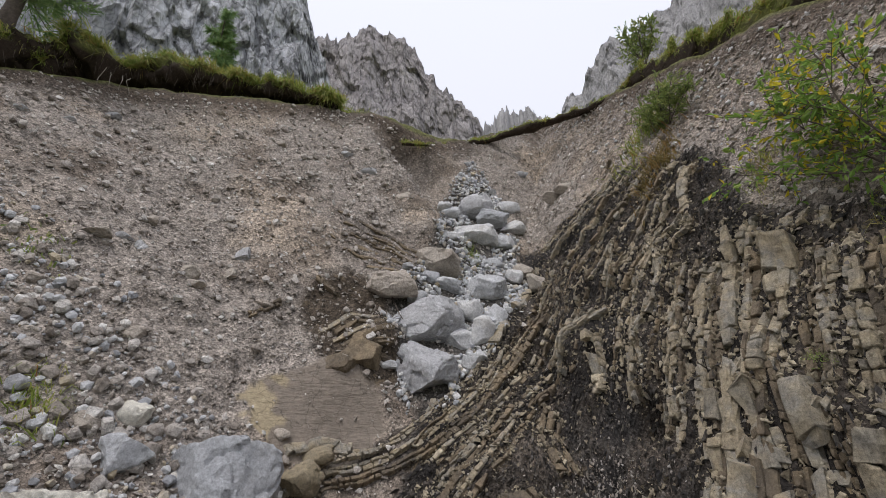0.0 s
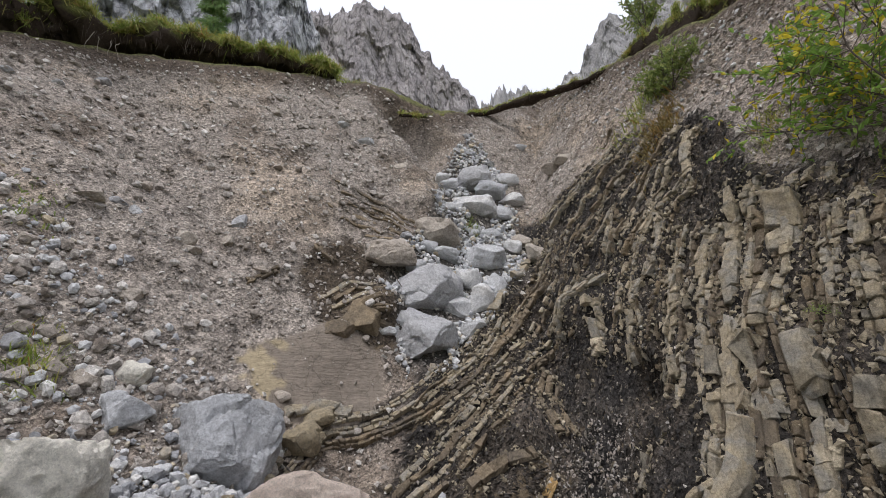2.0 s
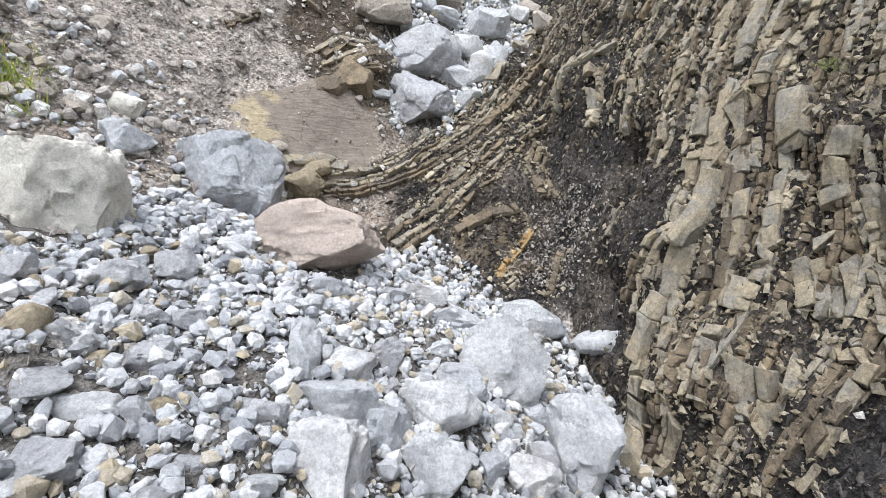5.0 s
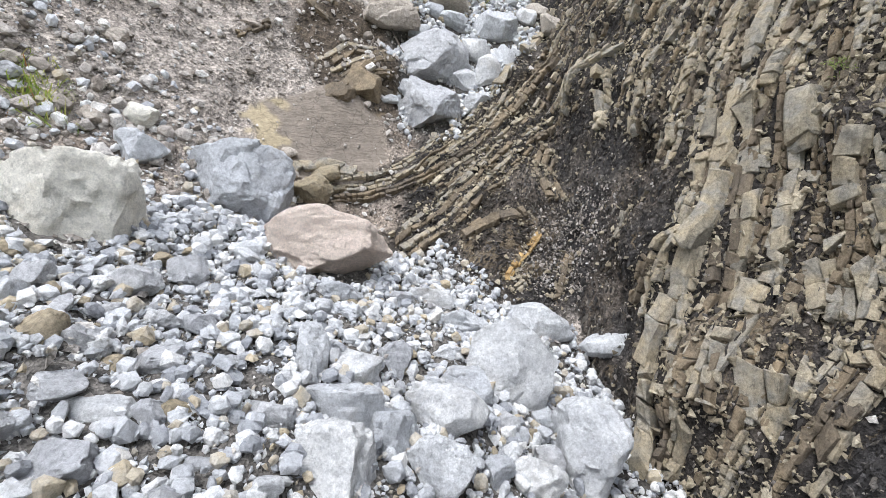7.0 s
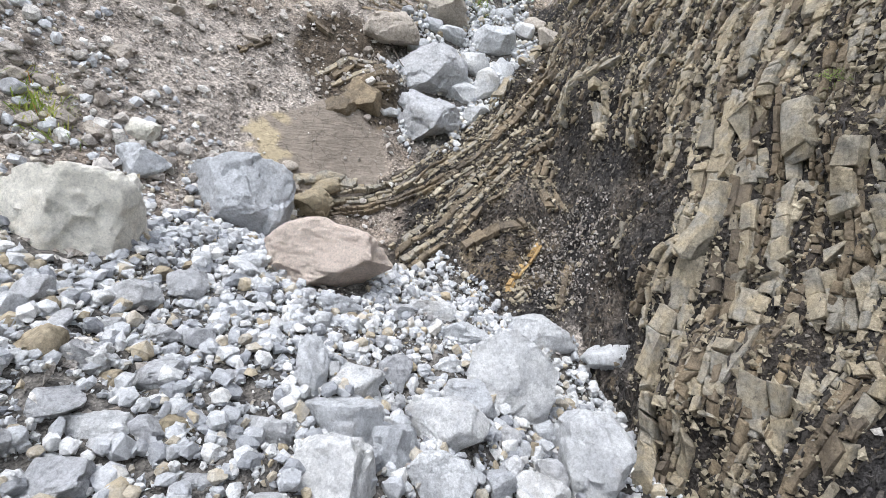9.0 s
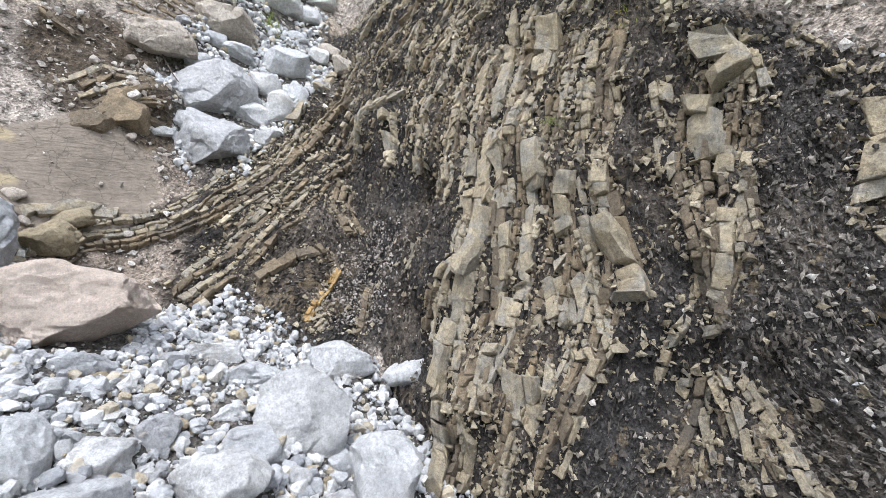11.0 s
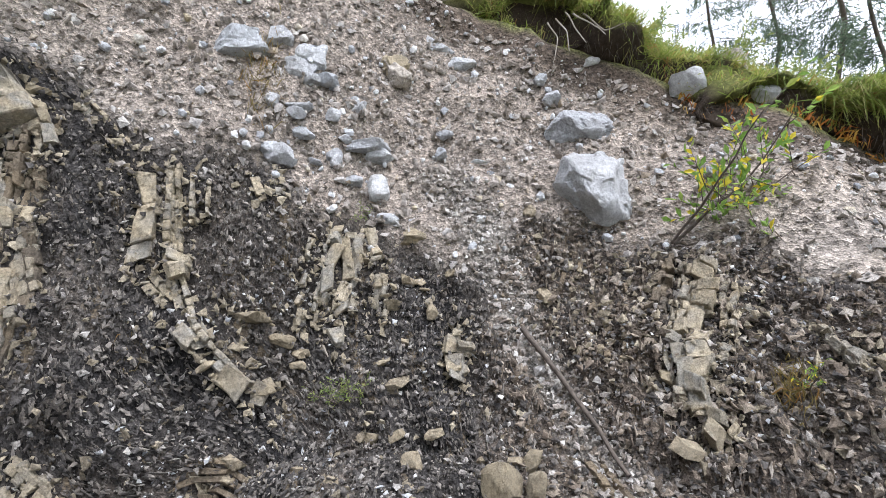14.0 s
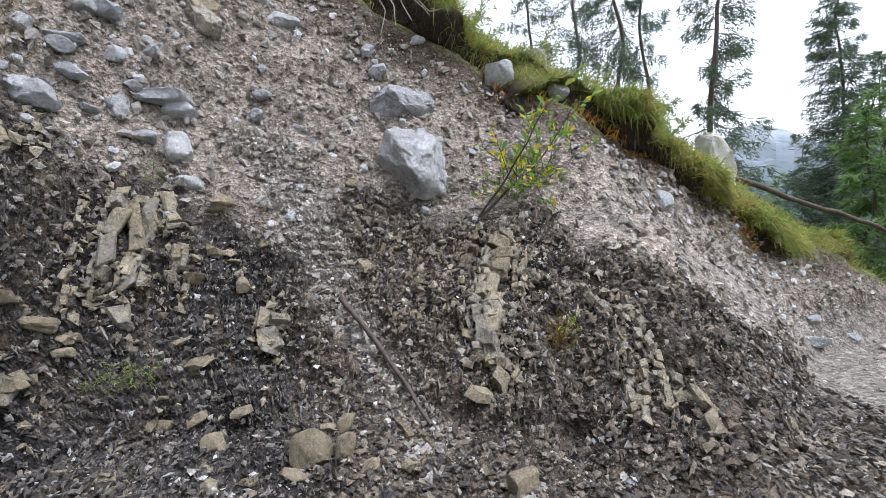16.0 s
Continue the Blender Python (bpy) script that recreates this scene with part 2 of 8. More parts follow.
def build_ground():
    def axis(parts, far, n):
        a = np.concatenate([np.arange(lo, hi, st) for lo, hi, st in parts] + [[parts[-1][1]]])
        g = np.geomspace(0.12, far, n)
        return np.concatenate([(a[0] - g)[::-1], a, a[-1] + g])
    gx = axis([(-10.5, -4, 0.07), (-4, 5.9, 0.034), (5.9, 8, 0.08)], 2600, 40)
    gy = axis([(-11, -5, 0.07), (-5, 8.5, 0.034), (8.5, 15, 0.065)], 2600, 40)
    x, y = [v.ravel() for v in np.meshgrid(gx, gy, indexing="ij")]
    z = base_height(x, y)
    p = np.stack([x, y, z], -1)
    n = ground_normal(x, y)
    near = np.hypot(x, y - 3) < 25
    zn = zones(p)
    shale, trail, turf, fan, chute, slab = [zn[k] for k in ("shale", "trail", "turf", "fan", "chute", "slab")]
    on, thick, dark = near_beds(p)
    strata, layered = np.zeros(len(p)), np.clip(shale + zn["scarp"], 0, 1)
    k = np.where((layered > 0.01) & near)[0]
    field = fit_strata()
    for part_k in np.array_split(k, 12):
        strata[part_k] = field(p[part_k])
    rough = (1 - 0.7 * trail) * (1 - 0.8 * slab) * (1 - 0.4 * chute)
    d = 0.09 * fbm(p, 1.1, 3, 3) + 0.025 * ridged(p, 0.7, 2, 14) * near * (1 - shale) + (0.035 * fbm(p, 0.28, 3, 9) + (0.045 * ridged(p * [1.0, 1.0, 0.4], 0.25, 3, 5) + 0.022 * ridged(p * [1.0, 1.0, 0.6], 0.09, 2, 6)) * shale) * near
    d = d * rough + 1.5 * fbm(p, 30, 3, 8) * step(25, 80, np.hypot(x, y - 3)) + 0.05 * on * thick + layered * (1 - 0.8 * zn["flaky"]) * (0.03 * vnoise(np.c_[strata * 1.0, p[:, 2] * 0.15, 0 * x], 0.13, 51) + 0.03 * vnoise(np.c_[strata * 1.0, p[:, 2] * 0.2, 0 * x], 0.3, 52))
    for lx, ly, lz, r, amp in LUMPS:
        d = d + amp * np.exp(-((x - lx) ** 2 + (y - ly) ** 2 + (z - lz) ** 2) / r ** 2)
    p = p + n * d[:, None]
    col = np.zeros((len(p), 3)) + (0.34, 0.30, 0.262)
    col = mixed(col, (0.42, 0.35, 0.28), step(0.0, 0.9, fbm(p, 1.7, 3, 21)))
    col = mixed(col, (0.225, 0.185, 0.15), step(0.1, 1.0, fbm(p, 0.9, 3, 22)))
    col = mixed(col, (0.30, 0.255, 0.215), 0.9 * step(3.6, 4.6, x) * (1 - shale))
    # ground under the rubble painted dark for the shade between stones
    col = mixed(col, (0.13, 0.12, 0.108), fan)
    col = mixed(col, (0.070, 0.064, 0.060), shale)
    col = mixed(col, (0.046, 0.042, 0.040), shale * step(2.2, 3.6, y))
    col = mixed(col, (0.142, 0.122, 0.102), shale * step(0.1, 0.8, fbm(p, 0.8, 3, 25)))
    band = vnoise(np.c_[strata, p[:, 2] * 0.12, 0 * x], 0.42, 57) + 0.5 * vnoise(np.c_[strata, p[:, 2] * 0.2, 0 * x], 0.17, 58)
    col = mixed(col, (0.040, 0.038, 0.038), layered * step(0.22, 0.5, band) * 0.8)
    col = mixed(col, (0.138, 0.114, 0.092), layered * step(-0.15, -0.5, band) * 0.6)
    col = mixed(col, (0.15, 0.12, 0.095), zn["flaky"] * 0.6)
    # shade of the gaps between bed blocks, painted into the ground colour
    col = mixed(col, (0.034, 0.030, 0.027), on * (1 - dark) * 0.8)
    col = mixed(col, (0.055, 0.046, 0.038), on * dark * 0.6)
    col = mixed(col, (0.24, 0.225, 0.20), chute * 0.8)
    col = mixed(col, (0.235, 0.20, 0.165), slab)
    col = mixed(col, (0.42, 0.35, 0.23), zn["tan"] * 0.9)
    col = mixed(col, (0.24, 0.215, 0.185), trail)
    col = mixed(col, (0.105, 0.083, 0.062), zn["scarp"])
    # dark soil below the turf rim, its colour also carrying the overhang's shade
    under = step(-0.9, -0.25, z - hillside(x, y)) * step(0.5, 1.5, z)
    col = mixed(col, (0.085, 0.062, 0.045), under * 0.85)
    col = mixed(col, (0.13, 0.135, 0.045), turf)
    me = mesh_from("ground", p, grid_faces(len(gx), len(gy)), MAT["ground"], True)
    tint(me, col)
    tint(me, np.c_[strata, layered * (1 - slab), slab], "layer")
    AREA.update(gx=gx, gy=gy, lift=d.reshape(len(gx), len(gy)))
    sx, sy = [v.ravel() for v in np.gradient(strata.reshape(len(gx), len(gy)), gx, gy)]
    hx, hy = -n[:, 0] / n[:, 2], -n[:, 1] / n[:, 2]             # the way across the strata, within the slope
    e, f, g = 1 + hx * hx, hx * hy, 1 + hy * hy
    a, b = (g * sx - f * sy) / (e * g - f * f), (e * sy - f * sx) / (e * g - f * f)
    across = np.stack([a, b, a * hx + b * hy], -1)
    AREA["across"] = across / (np.linalg.norm(across, axis=1, keepdims=True) + 1e-9)
    w = np.gradient(gx)[:, None] * np.gradient(gy)[None]
    AREA.update(p=p, n=n, w=(w.ravel() / np.maximum(n[:, 2], 0.2)) * near, shale=shale, trail=trail, turf=turf, fan=fan, chute=chute, slab=slab, flaky=zn["flaky"], bed=on, q=trail_side(x, y), rim=z - hillside(x, y))
    return tagged(new("ground", me), "eroded gully of grey-brown rubble and dark shale below turf", "ground", kind="structure")


# ------------------------------------------------------------------ far rock faces
def far_cliff(name, label, corners, foot, tones, seed, nu=220, nv=110, relief=1.0, spikes=0.0, blocky=1.0):
    """A rock face along a line of plan corners (x, y, crest height), standing on the level foot, leaning back."""
    c = np.array(corners, float)
    s = np.r_[0, np.cumsum(np.hypot(*np.diff(c[:, :2], axis=0).T))]
    u = np.linspace(0, s[-1], nu)
    line = np.stack([np.interp(u, s, c[:, k]) for k in range(3)], -1)
    size = s[-1] / 8
    crest = line[:, 2] + spikes * ridged(np.c_[u, 0 * u, 0 * u], size * 0.35, 4, seed, 0.6)
    way = np.gradient(line[:, :2], axis=0)
    out = np.stack([way[:, 1], -way[:, 0]], -1)
    out /= np.linalg.norm(out, axis=1, keepdims=True)
    v = np.linspace(0, 1, nv)
    h = foot + (crest - foot)[:, None] * v[None]
    lean = 0.30 * (h - crest[:, None])
    p = np.zeros((nu, nv, 3))
    p[..., :2] = line[:, None, :2] - out[:, None] * lean[..., None]
    p[..., 2] = h
    flat = p.reshape(-1, 3)
    slant = flat * [1, 1, 0.42] + 0.30 * np.c_[flat[:, 2], -flat[:, 2], 0 * flat[:, 2]]
    g = relief * size * (0.13 * ridged(flat * [1, 1, 0.4], size, 4, seed, 0.5) + blocky * 0.11 * facets(slant, size * 0.42, seed, 0.8) + blocky * 0.05 * facets(slant, size * 0.14, seed + 3, 0.9)
                         + blocky * 0.02 * facets(slant, size * 0.05, seed + 6, 0.9))
    flat = flat + np.repeat(np.c_[out, 0 * u], nv, 0) * g[:, None]
    me = mesh_from(name, flat, grid_faces(nu, nv), MAT[tones], False)
    return tagged(new(name, me), label, "mountain", kind="structure")



# ------------------------------------------------------------------ materials
MAT = {}


class Nodes:
    """Short writing for node trees."""
    def __init__(self, name, rough=0.9):
        self.mat = bpy.data.materials.new(name)
        self.mat.use_nodes = True
        self.t = self.mat.node_tree
        self.b = self.t.nodes["Principled BSDF"]
        self.b.inputs["Roughness"].default_value = rough
        self.b.inputs["Specular IOR Level"].default_value = 0.25
        self.pos = self.t.nodes.new("ShaderNodeNewGeometry").outputs["Position"]
        MAT[name] = self.mat

    def add(self, kind, **inputs):
        n = self.t.nodes.new(kind)
        for k, v in inputs.items():
            self.put(n, k.replace("_", " "), v)
        return n

    def put(self, n, key, v):
        sock = n.inputs[int(key)] if key.isdigit() else n.inputs[key]
        if isinstance(v, bpy.types.NodeSocket):
            self.t.links.new(v, sock)
        else:
            sock.default_value = v

    def noise(self, scale, detail=6, rough=0.6, vec=None):
        return self.add("ShaderNodeTexNoise", Vector=vec or self.pos, Scale=scale, Detail=detail, Roughness=rough).outputs["Fac"]

    def cells(self, scale, out="Color", vec=None, rand=1.0):
        n = self.add("ShaderNodeTexVoronoi", Vector=vec or self.pos, Scale=scale, Randomness=rand)
        return n.outputs[out]

    def edges(self, scale, vec=None):
        n = self.t.nodes.new("ShaderNodeTexVoronoi")
        n.feature = "DISTANCE_TO_EDGE"
        self.put(n, "Vector", vec or self.pos)
        self.put(n, "Scale", scale)
        return n.outputs["Distance"]

    def ramp(self, fac, *stops):
        n = self.t.nodes.new("ShaderNodeValToRGB")
        self.t.links.new(fac, n.inputs[0])
        e = n.color_ramp.elements
        while len(e) < len(stops):
            e.new(0.5)
        for el, (at, c) in zip(e, stops):
            el.position = at
            el.color = (*((c,) * 3 if not isinstance(c, tuple) else c), 1)
        return n.outputs[0]

    def mix(self, a, b, fac, mode="MIX"):
        n = self.t.nodes.new("ShaderNodeMix")
        n.data_type, n.blend_type = "RGBA", mode
        for sock, v in ((n.inputs[0], fac), (n.inputs[6], a), (n.inputs[7], b)):
            if isinstance(v, bpy.types.NodeSocket):
                self.t.links.new(v, sock)
            else:
                sock.default_value = v if not isinstance(v, tuple) or len(v) == 4 else (*v, 1)
        return n.outputs[2]

    def math(self, op, a, b=0.0):
        n = self.t.nodes.new("ShaderNodeMath")
        n.operation = op
        for i, v in enumerate((a, b)):
            if isinstance(v, bpy.types.NodeSocket):
                self.t.links.new(v, n.inputs[i])
            else:
                n.inputs[i].default_value = v
        return n.outputs[0]

    def bump(self, height, dist, strength=1.0, under=None):
        n = self.t.nodes.new("ShaderNodeBump")
        n.inputs["Distance"].default_value = dist
        self.put(n, "Strength", strength)
        self.t.links.new(height, n.inputs["Height"])
        if under:
            self.t.links.new(under, n.inputs["Normal"])
        return n.outputs[0]

    def done(self, colour, normal=None):
        self.put(self.b, "Base Color", colour)
        if normal:
            self.t.links.new(normal, self.b.inputs["Normal"])
        return self.mat


def ground_material():
    m = Nodes("ground", 0.95)
    tone = m.add("ShaderNodeVertexColor")
    tone.layer_name = "tone"
    small = m.cells(75)
    mid = m.cells(28)
    c = m.mix(tone.outputs[0], m.ramp(m.math("ADD", m.math("MULTIPLY", small, 0.45), m.math("MULTIPLY", mid, 0.55)), (0.20, 0.34), (0.46, 0.85), (0.6, 1.15), (0.78, 1.7)), 1.0, "MULTIPLY")
    c = m.mix(c, m.ramp(m.noise(6, 8, 0.7), (0.3, 0.55), (0.7, 1.3)), 1.0, "MULTIPLY")
    layer = m.add("ShaderNodeVertexColor")
    layer.layer_name = "layer"
    part = m.add("ShaderNodeSeparateColor", Color=layer.outputs[0])
    strata, layered = part.outputs[0], part.outputs[1]
    at = m.add("ShaderNodeSeparateXYZ", Vector=m.pos)
    sheet = m.add("ShaderNodeCombineXYZ", X=m.math("ADD", strata, m.math("MULTIPLY", m.noise(5, 5, 0.7), 0.22)), Y=m.math("MULTIPLY", at.outputs["Y"], 0.12), Z=m.math("MULTIPLY", at.outputs["Z"], 0.12)).outputs[0]
    leaf = m.noise(13, 5, 0.75, sheet)                          # thin leaves of shale along the beds
    c = m.mix(c, m.ramp(leaf, (0.36, 0.30), (0.48, 0.85), (0.58, 1.25), (0.68, 2.1)), m.math("MULTIPLY", layered, m.ramp(m.noise(5, 4), (0.40, 0.15), (0.60, 0.95))), "MULTIPLY")
    rib = m.math("MULTIPLY", m.ramp(m.noise(7, 4, 0.7, sheet), (0.56, 0.0), (0.62, 1.0)), m.ramp(m.noise(3.5, 5, 0.7), (0.48, 0.0), (0.56, 1.0)))
    c = m.mix(c, (0.20, 0.155, 0.10), m.math("MULTIPLY", m.math("MULTIPLY", rib, layered), 0.75))
    bare = m.mix(tone.outputs[0], m.ramp(m.noise(9, 9, 0.7), (0.3, 0.72), (0.7, 1.25)), 1.0, "MULTIPLY")
    bare = m.mix(bare, m.ramp(m.edges(3.0, m.mix(m.pos, m.add("ShaderNodeTexNoise", Vector=m.pos, Scale=5.0, Detail=5.0).outputs["Color"], 0.25, "ADD")), (0.0, 0.3), (0.02, 1.0)), 0.7, "MULTIPLY")
    c = m.mix(c, bare, m.math("MULTIPLY", part.outputs[2], 0.85))
    b = m.bump(leaf, 0.05, layered)
    loose = m.math("MULTIPLY", m.math("SUBTRACT", 1.0, part.outputs[2]), 0.9)
    b = m.bump(m.cells(28, "Distance"), 0.02, loose, b)
    b = m.bump(m.cells(75, "Distance"), 0.010, loose, b)
    streak = m.add("ShaderNodeMapping", Vector=m.pos)
    streak.inputs["Scale"].default_value = (0.5, 1.0, 2.2)
    b = m.bump(m.noise(6, 8, 0.7, streak.outputs[0]), 0.06, m.math("MULTIPLY", part.outputs[2], 0.8), b)
    b = m.bump(m.noise(160, 4), 0.004, 0.7, b)
    m.done(c, b)


def far_rock_material(name, light, dark, size, tint_to, hard=1.0):
    m = Nodes(name, 0.95)
    tall = m.add("ShaderNodeMapping", Vector=m.pos)
    tall.inputs["Scale"].default_value = (1, 1, 0.35)
    tall.inputs["Rotation"].default_value = (0.25, 0.35, 0)
    v = tall.outputs[0]
    bend = m.add("ShaderNodeTexNoise", Vector=v, Scale=0.8 / size, Detail=6).outputs["Color"]
    w = m.mix(v, bend, size * 0.8, "ADD")
    c = m.ramp(m.noise(1.2 / size, 12, 0.78, v), (0.34, dark), (0.5, light), (0.66, tuple(k * 1.35 for k in light)))
    c = m.mix(c, tint_to, m.ramp(m.noise(0.4 / size, 6), (0.45, 0.0), (0.70, 0.6)))
    c = m.mix(c, m.ramp(m.edges(1.1 / size, w), (0.0, 0.25), (0.06, 1.0)), 0.75 * hard, "MULTIPLY")
    c = m.mix(c, m.ramp(m.edges(3.4 / size, w), (0.0, 0.35), (0.07, 1.0)), 0.6 * hard, "MULTIPLY")
    b = m.bump(m.noise(2.5 / size, 10, 0.75, v), size * 0.25, 1.0)
    m.done(c, m.bump(m.edges(1.1 / size, w), size * 0.2, 0.8, b))


ground_material()
far_rock_material("near_cliff", (0.60, 0.615, 0.65), (0.06, 0.063, 0.072), 2.2, (0.30, 0.31, 0.335))
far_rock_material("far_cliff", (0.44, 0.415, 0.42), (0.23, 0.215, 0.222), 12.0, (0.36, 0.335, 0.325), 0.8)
# air haze is put into the colour: pale tones, little contrast
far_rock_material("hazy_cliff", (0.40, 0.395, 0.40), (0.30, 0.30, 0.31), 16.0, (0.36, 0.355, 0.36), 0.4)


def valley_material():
    m = Nodes("hazy_valley_rock", 1.0)
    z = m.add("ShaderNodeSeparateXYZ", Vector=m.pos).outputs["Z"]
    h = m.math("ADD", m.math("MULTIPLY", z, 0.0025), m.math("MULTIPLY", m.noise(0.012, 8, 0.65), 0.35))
    # blue haze of distance mixed into the slope colours, snow-pale towards the crest
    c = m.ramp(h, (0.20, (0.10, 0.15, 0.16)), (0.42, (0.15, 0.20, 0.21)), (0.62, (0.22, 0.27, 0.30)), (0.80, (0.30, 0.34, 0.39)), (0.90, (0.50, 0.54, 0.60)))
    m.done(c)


def stone_material(name, tones, patch, bump=0.012, island=True, scale=1.0, stain=(0.16, 0.12, 0.08), grain=0.85, cracks=1.0, relief=3.0, beds=False):
    """Broken rock: one tone for each stone, mottled, with pits, cracks and faint veins."""
    m = Nodes(name, 0.88)
    if island:
        r = m.add("ShaderNodeNewGeometry").outputs["Random Per Island"]
    else:
        r = m.add("ShaderNodeObjectInfo").outputs["Random"]
    if beds:                                                    # neighbours in a bed share most of their tone
        r = m.math("ADD", m.math("MULTIPLY", r, 0.34), m.math("MULTIPLY", m.ramp(m.noise(1.7, 3, 0.6), (0.33, 0.0), (0.67, 1.0)), 0.66))
    c = m.ramp(r, *tones)
    c = m.mix(c, patch, m.ramp(m.noise(4.5 * scale, 8, 0.7), (0.42, 0.0), (0.66, 0.6)))
    c = m.mix(c, m.ramp(m.noise(24 * scale, 10, 0.8), (0.32, 0.48), (0.5, 1.05), (0.70, 1.55)), grain, "MULTIPLY")
    c = m.mix(c, stain, m.ramp(m.noise(2.2 * scale, 7, 0.7), (0.55, 0.0), (0.75, 0.45)))
    bend = m.add("ShaderNodeTexNoise", Vector=m.pos, Scale=4.0 * scale, Detail=5).outputs["Color"]
    far = m.mix(m.pos, bend, 0.3, "ADD")
    crack = m.ramp(m.edges(3.2 * scale, far), (0.0, 0.25), (0.014, 1.0))
    c = m.mix(c, crack, 0.5 * cracks, "MULTIPLY")
    fine = m.edges(9.0 * scale, far)
    c = m.mix(c, m.ramp(fine, (0.0, 0.45), (0.03, 1.0)), 0.38 * cracks, "MULTIPLY")
    c = m.mix(c, m.ramp(m.noise(70 * scale, 6, 0.8), (0.30, 0.55), (0.48, 1.0), (0.66, 1.3)), 0.6, "MULTIPLY")
    b = m.bump(m.noise(7 * scale, 10, 0.75), bump * relief, 1.0)
    b = m.bump(m.noise(18 * scale, 8, 0.7), bump * 1.3, 0.9, b)
    if cracks > 0.3:
        b = m.bump(m.ramp(fine, (0.0, 0.0), (0.06, 1.0)), bump * 0.8, 0.6 * cracks, b)
    b = m.bump(m.noise(55 * scale, 7, 0.75), bump * 0.9, 0.9, b)
    m.done(c, b)


valley_material()
PALE = ((0.0, (0.24, 0.25, 0.27)), (0.2, (0.44, 0.45, 0.47)), (0.45, (0.58, 0.59, 0.605)), (0.7, (0.72, 0.72, 0.715)), (0.86, (0.76, 0.745, 0.715)), (0.89, (0.42, 0.35, 0.24)), (1.0, (0.55, 0.475, 0.35)))
stone_material("rubble", PALE, (0.461, 0.474, 0.486), grain=0.55, cracks=0.15)
stone_material("pale_stone", ((0.0, (0.47, 0.485, 0.505)), (0.5, (0.58, 0.59, 0.60)), (1.0, (0.70, 0.695, 0.68))), (0.37, 0.38, 0.40), 0.016, island=False, grain=0.75, cracks=0.2, stain=(0.42, 0.38, 0.32), relief=3.5)
stone_material("grey_stone", ((0.0, (0.43, 0.435, 0.45)), (1.0, (0.57, 0.57, 0.575))), (0.31, 0.315, 0.325), 0.016, island=False, grain=0.75, cracks=0.2, stain=(0.30, 0.275, 0.24), relief=3.5)
stone_material("brown_stone", ((0.0, (0.384, 0.333, 0.282)), (1.0, (0.512, 0.461, 0.397))), (0.282, 0.256, 0.230), island=False)
stone_material("cream_stone", ((0.0, (0.76, 0.73, 0.64)), (1.0, (0.78, 0.75, 0.68))), (0.64, 0.61, 0.54), 0.018, island=False, grain=0.55, cracks=0.2, stain=(0.52, 0.43, 0.29), relief=3.0)
stone_material("pink_stone", ((0.0, (0.80, 0.67, 0.57)), (1.0, (0.82, 0.69, 0.60))), (0.70, 0.60, 0.51), 0.03, island=False, scale=1.6, grain=0.55, cracks=0.2, stain=(0.50, 0.36, 0.24), relief=3.0)
stone_material("tan_stone", ((0.0, (0.27, 0.225, 0.15)), (1.0, (0.40, 0.335, 0.235))), (0.22, 0.195, 0.15), island=False, cracks=0.4)
stone_material("bank_gravel", ((0.0, (0.218, 0.186, 0.154)), (0.3, (0.358, 0.320, 0.282)), (0.7, (0.512, 0.474, 0.435)), (0.9, (0.666, 0.640, 0.602)), (1.0, (0.794, 0.768, 0.730))), (0.320, 0.288, 0.256))
stone_material("shale_chips", ((0.0, (0.05, 0.047, 0.045)), (0.4, (0.12, 0.11, 0.102)), (0.7, (0.21, 0.19, 0.168)), (0.92, (0.33, 0.30, 0.265)), (1.0, (0.60, 0.575, 0.54))), (0.101, 0.090, 0.082))
stone_material("bed_rock", ((0.0, (0.15, 0.14, 0.12)), (0.15, (0.27, 0.245, 0.195)), (0.4, (0.42, 0.35, 0.24)), (0.6, (0.30, 0.285, 0.25)), (0.8, (0.47, 0.40, 0.285)), (1.0, (0.58, 0.51, 0.38))), (0.24, 0.215, 0.17), 0.012, island=False, scale=1.3, stain=(0.15, 0.10, 0.055), grain=0.95, cracks=0.8, relief=2.6, beds=True)
stone_material("bed_rock_dark", ((0.0, (0.10, 0.088, 0.074)), (0.5, (0.215, 0.172, 0.12)), (1.0, (0.34, 0.265, 0.17))), (0.115, 0.096, 0.075), 0.012, island=False, scale=1.3, stain=(0.078, 0.056, 0.038), grain=0.95, cracks=0.8, relief=2.6, beds=True)
stone_material("ochre_rock", ((0.0, (0.435, 0.282, 0.115)), (1.0, (0.512, 0.358, 0.166))), (0.384, 0.256, 0.128), 0.010, island=False, scale=1.5)

stone_material("shale_plate", ((0.0, (0.06, 0.056, 0.053)), (0.45, (0.15, 0.138, 0.125)), (0.8, (0.25, 0.225, 0.195)), (1.0, (0.42, 0.385, 0.335))), (0.09, 0.082, 0.075), grain=0.5, cracks=0.2)
stone_material("shale_dark", ((0.0, (0.028, 0.027, 0.027)), (0.5, (0.065, 0.06, 0.056)), (0.85, (0.12, 0.108, 0.094)), (1.0, (0.22, 0.20, 0.17))), (0.05, 0.046, 0.043), grain=0.5, cracks=0.2)
stone_material("flakes", ((0.0, (0.10, 0.082, 0.066)), (0.4, (0.23, 0.185, 0.145)), (0.8, (0.38, 0.32, 0.25)), (1.0, (0.56, 0.51, 0.45))), (0.128, 0.102, 0.077))


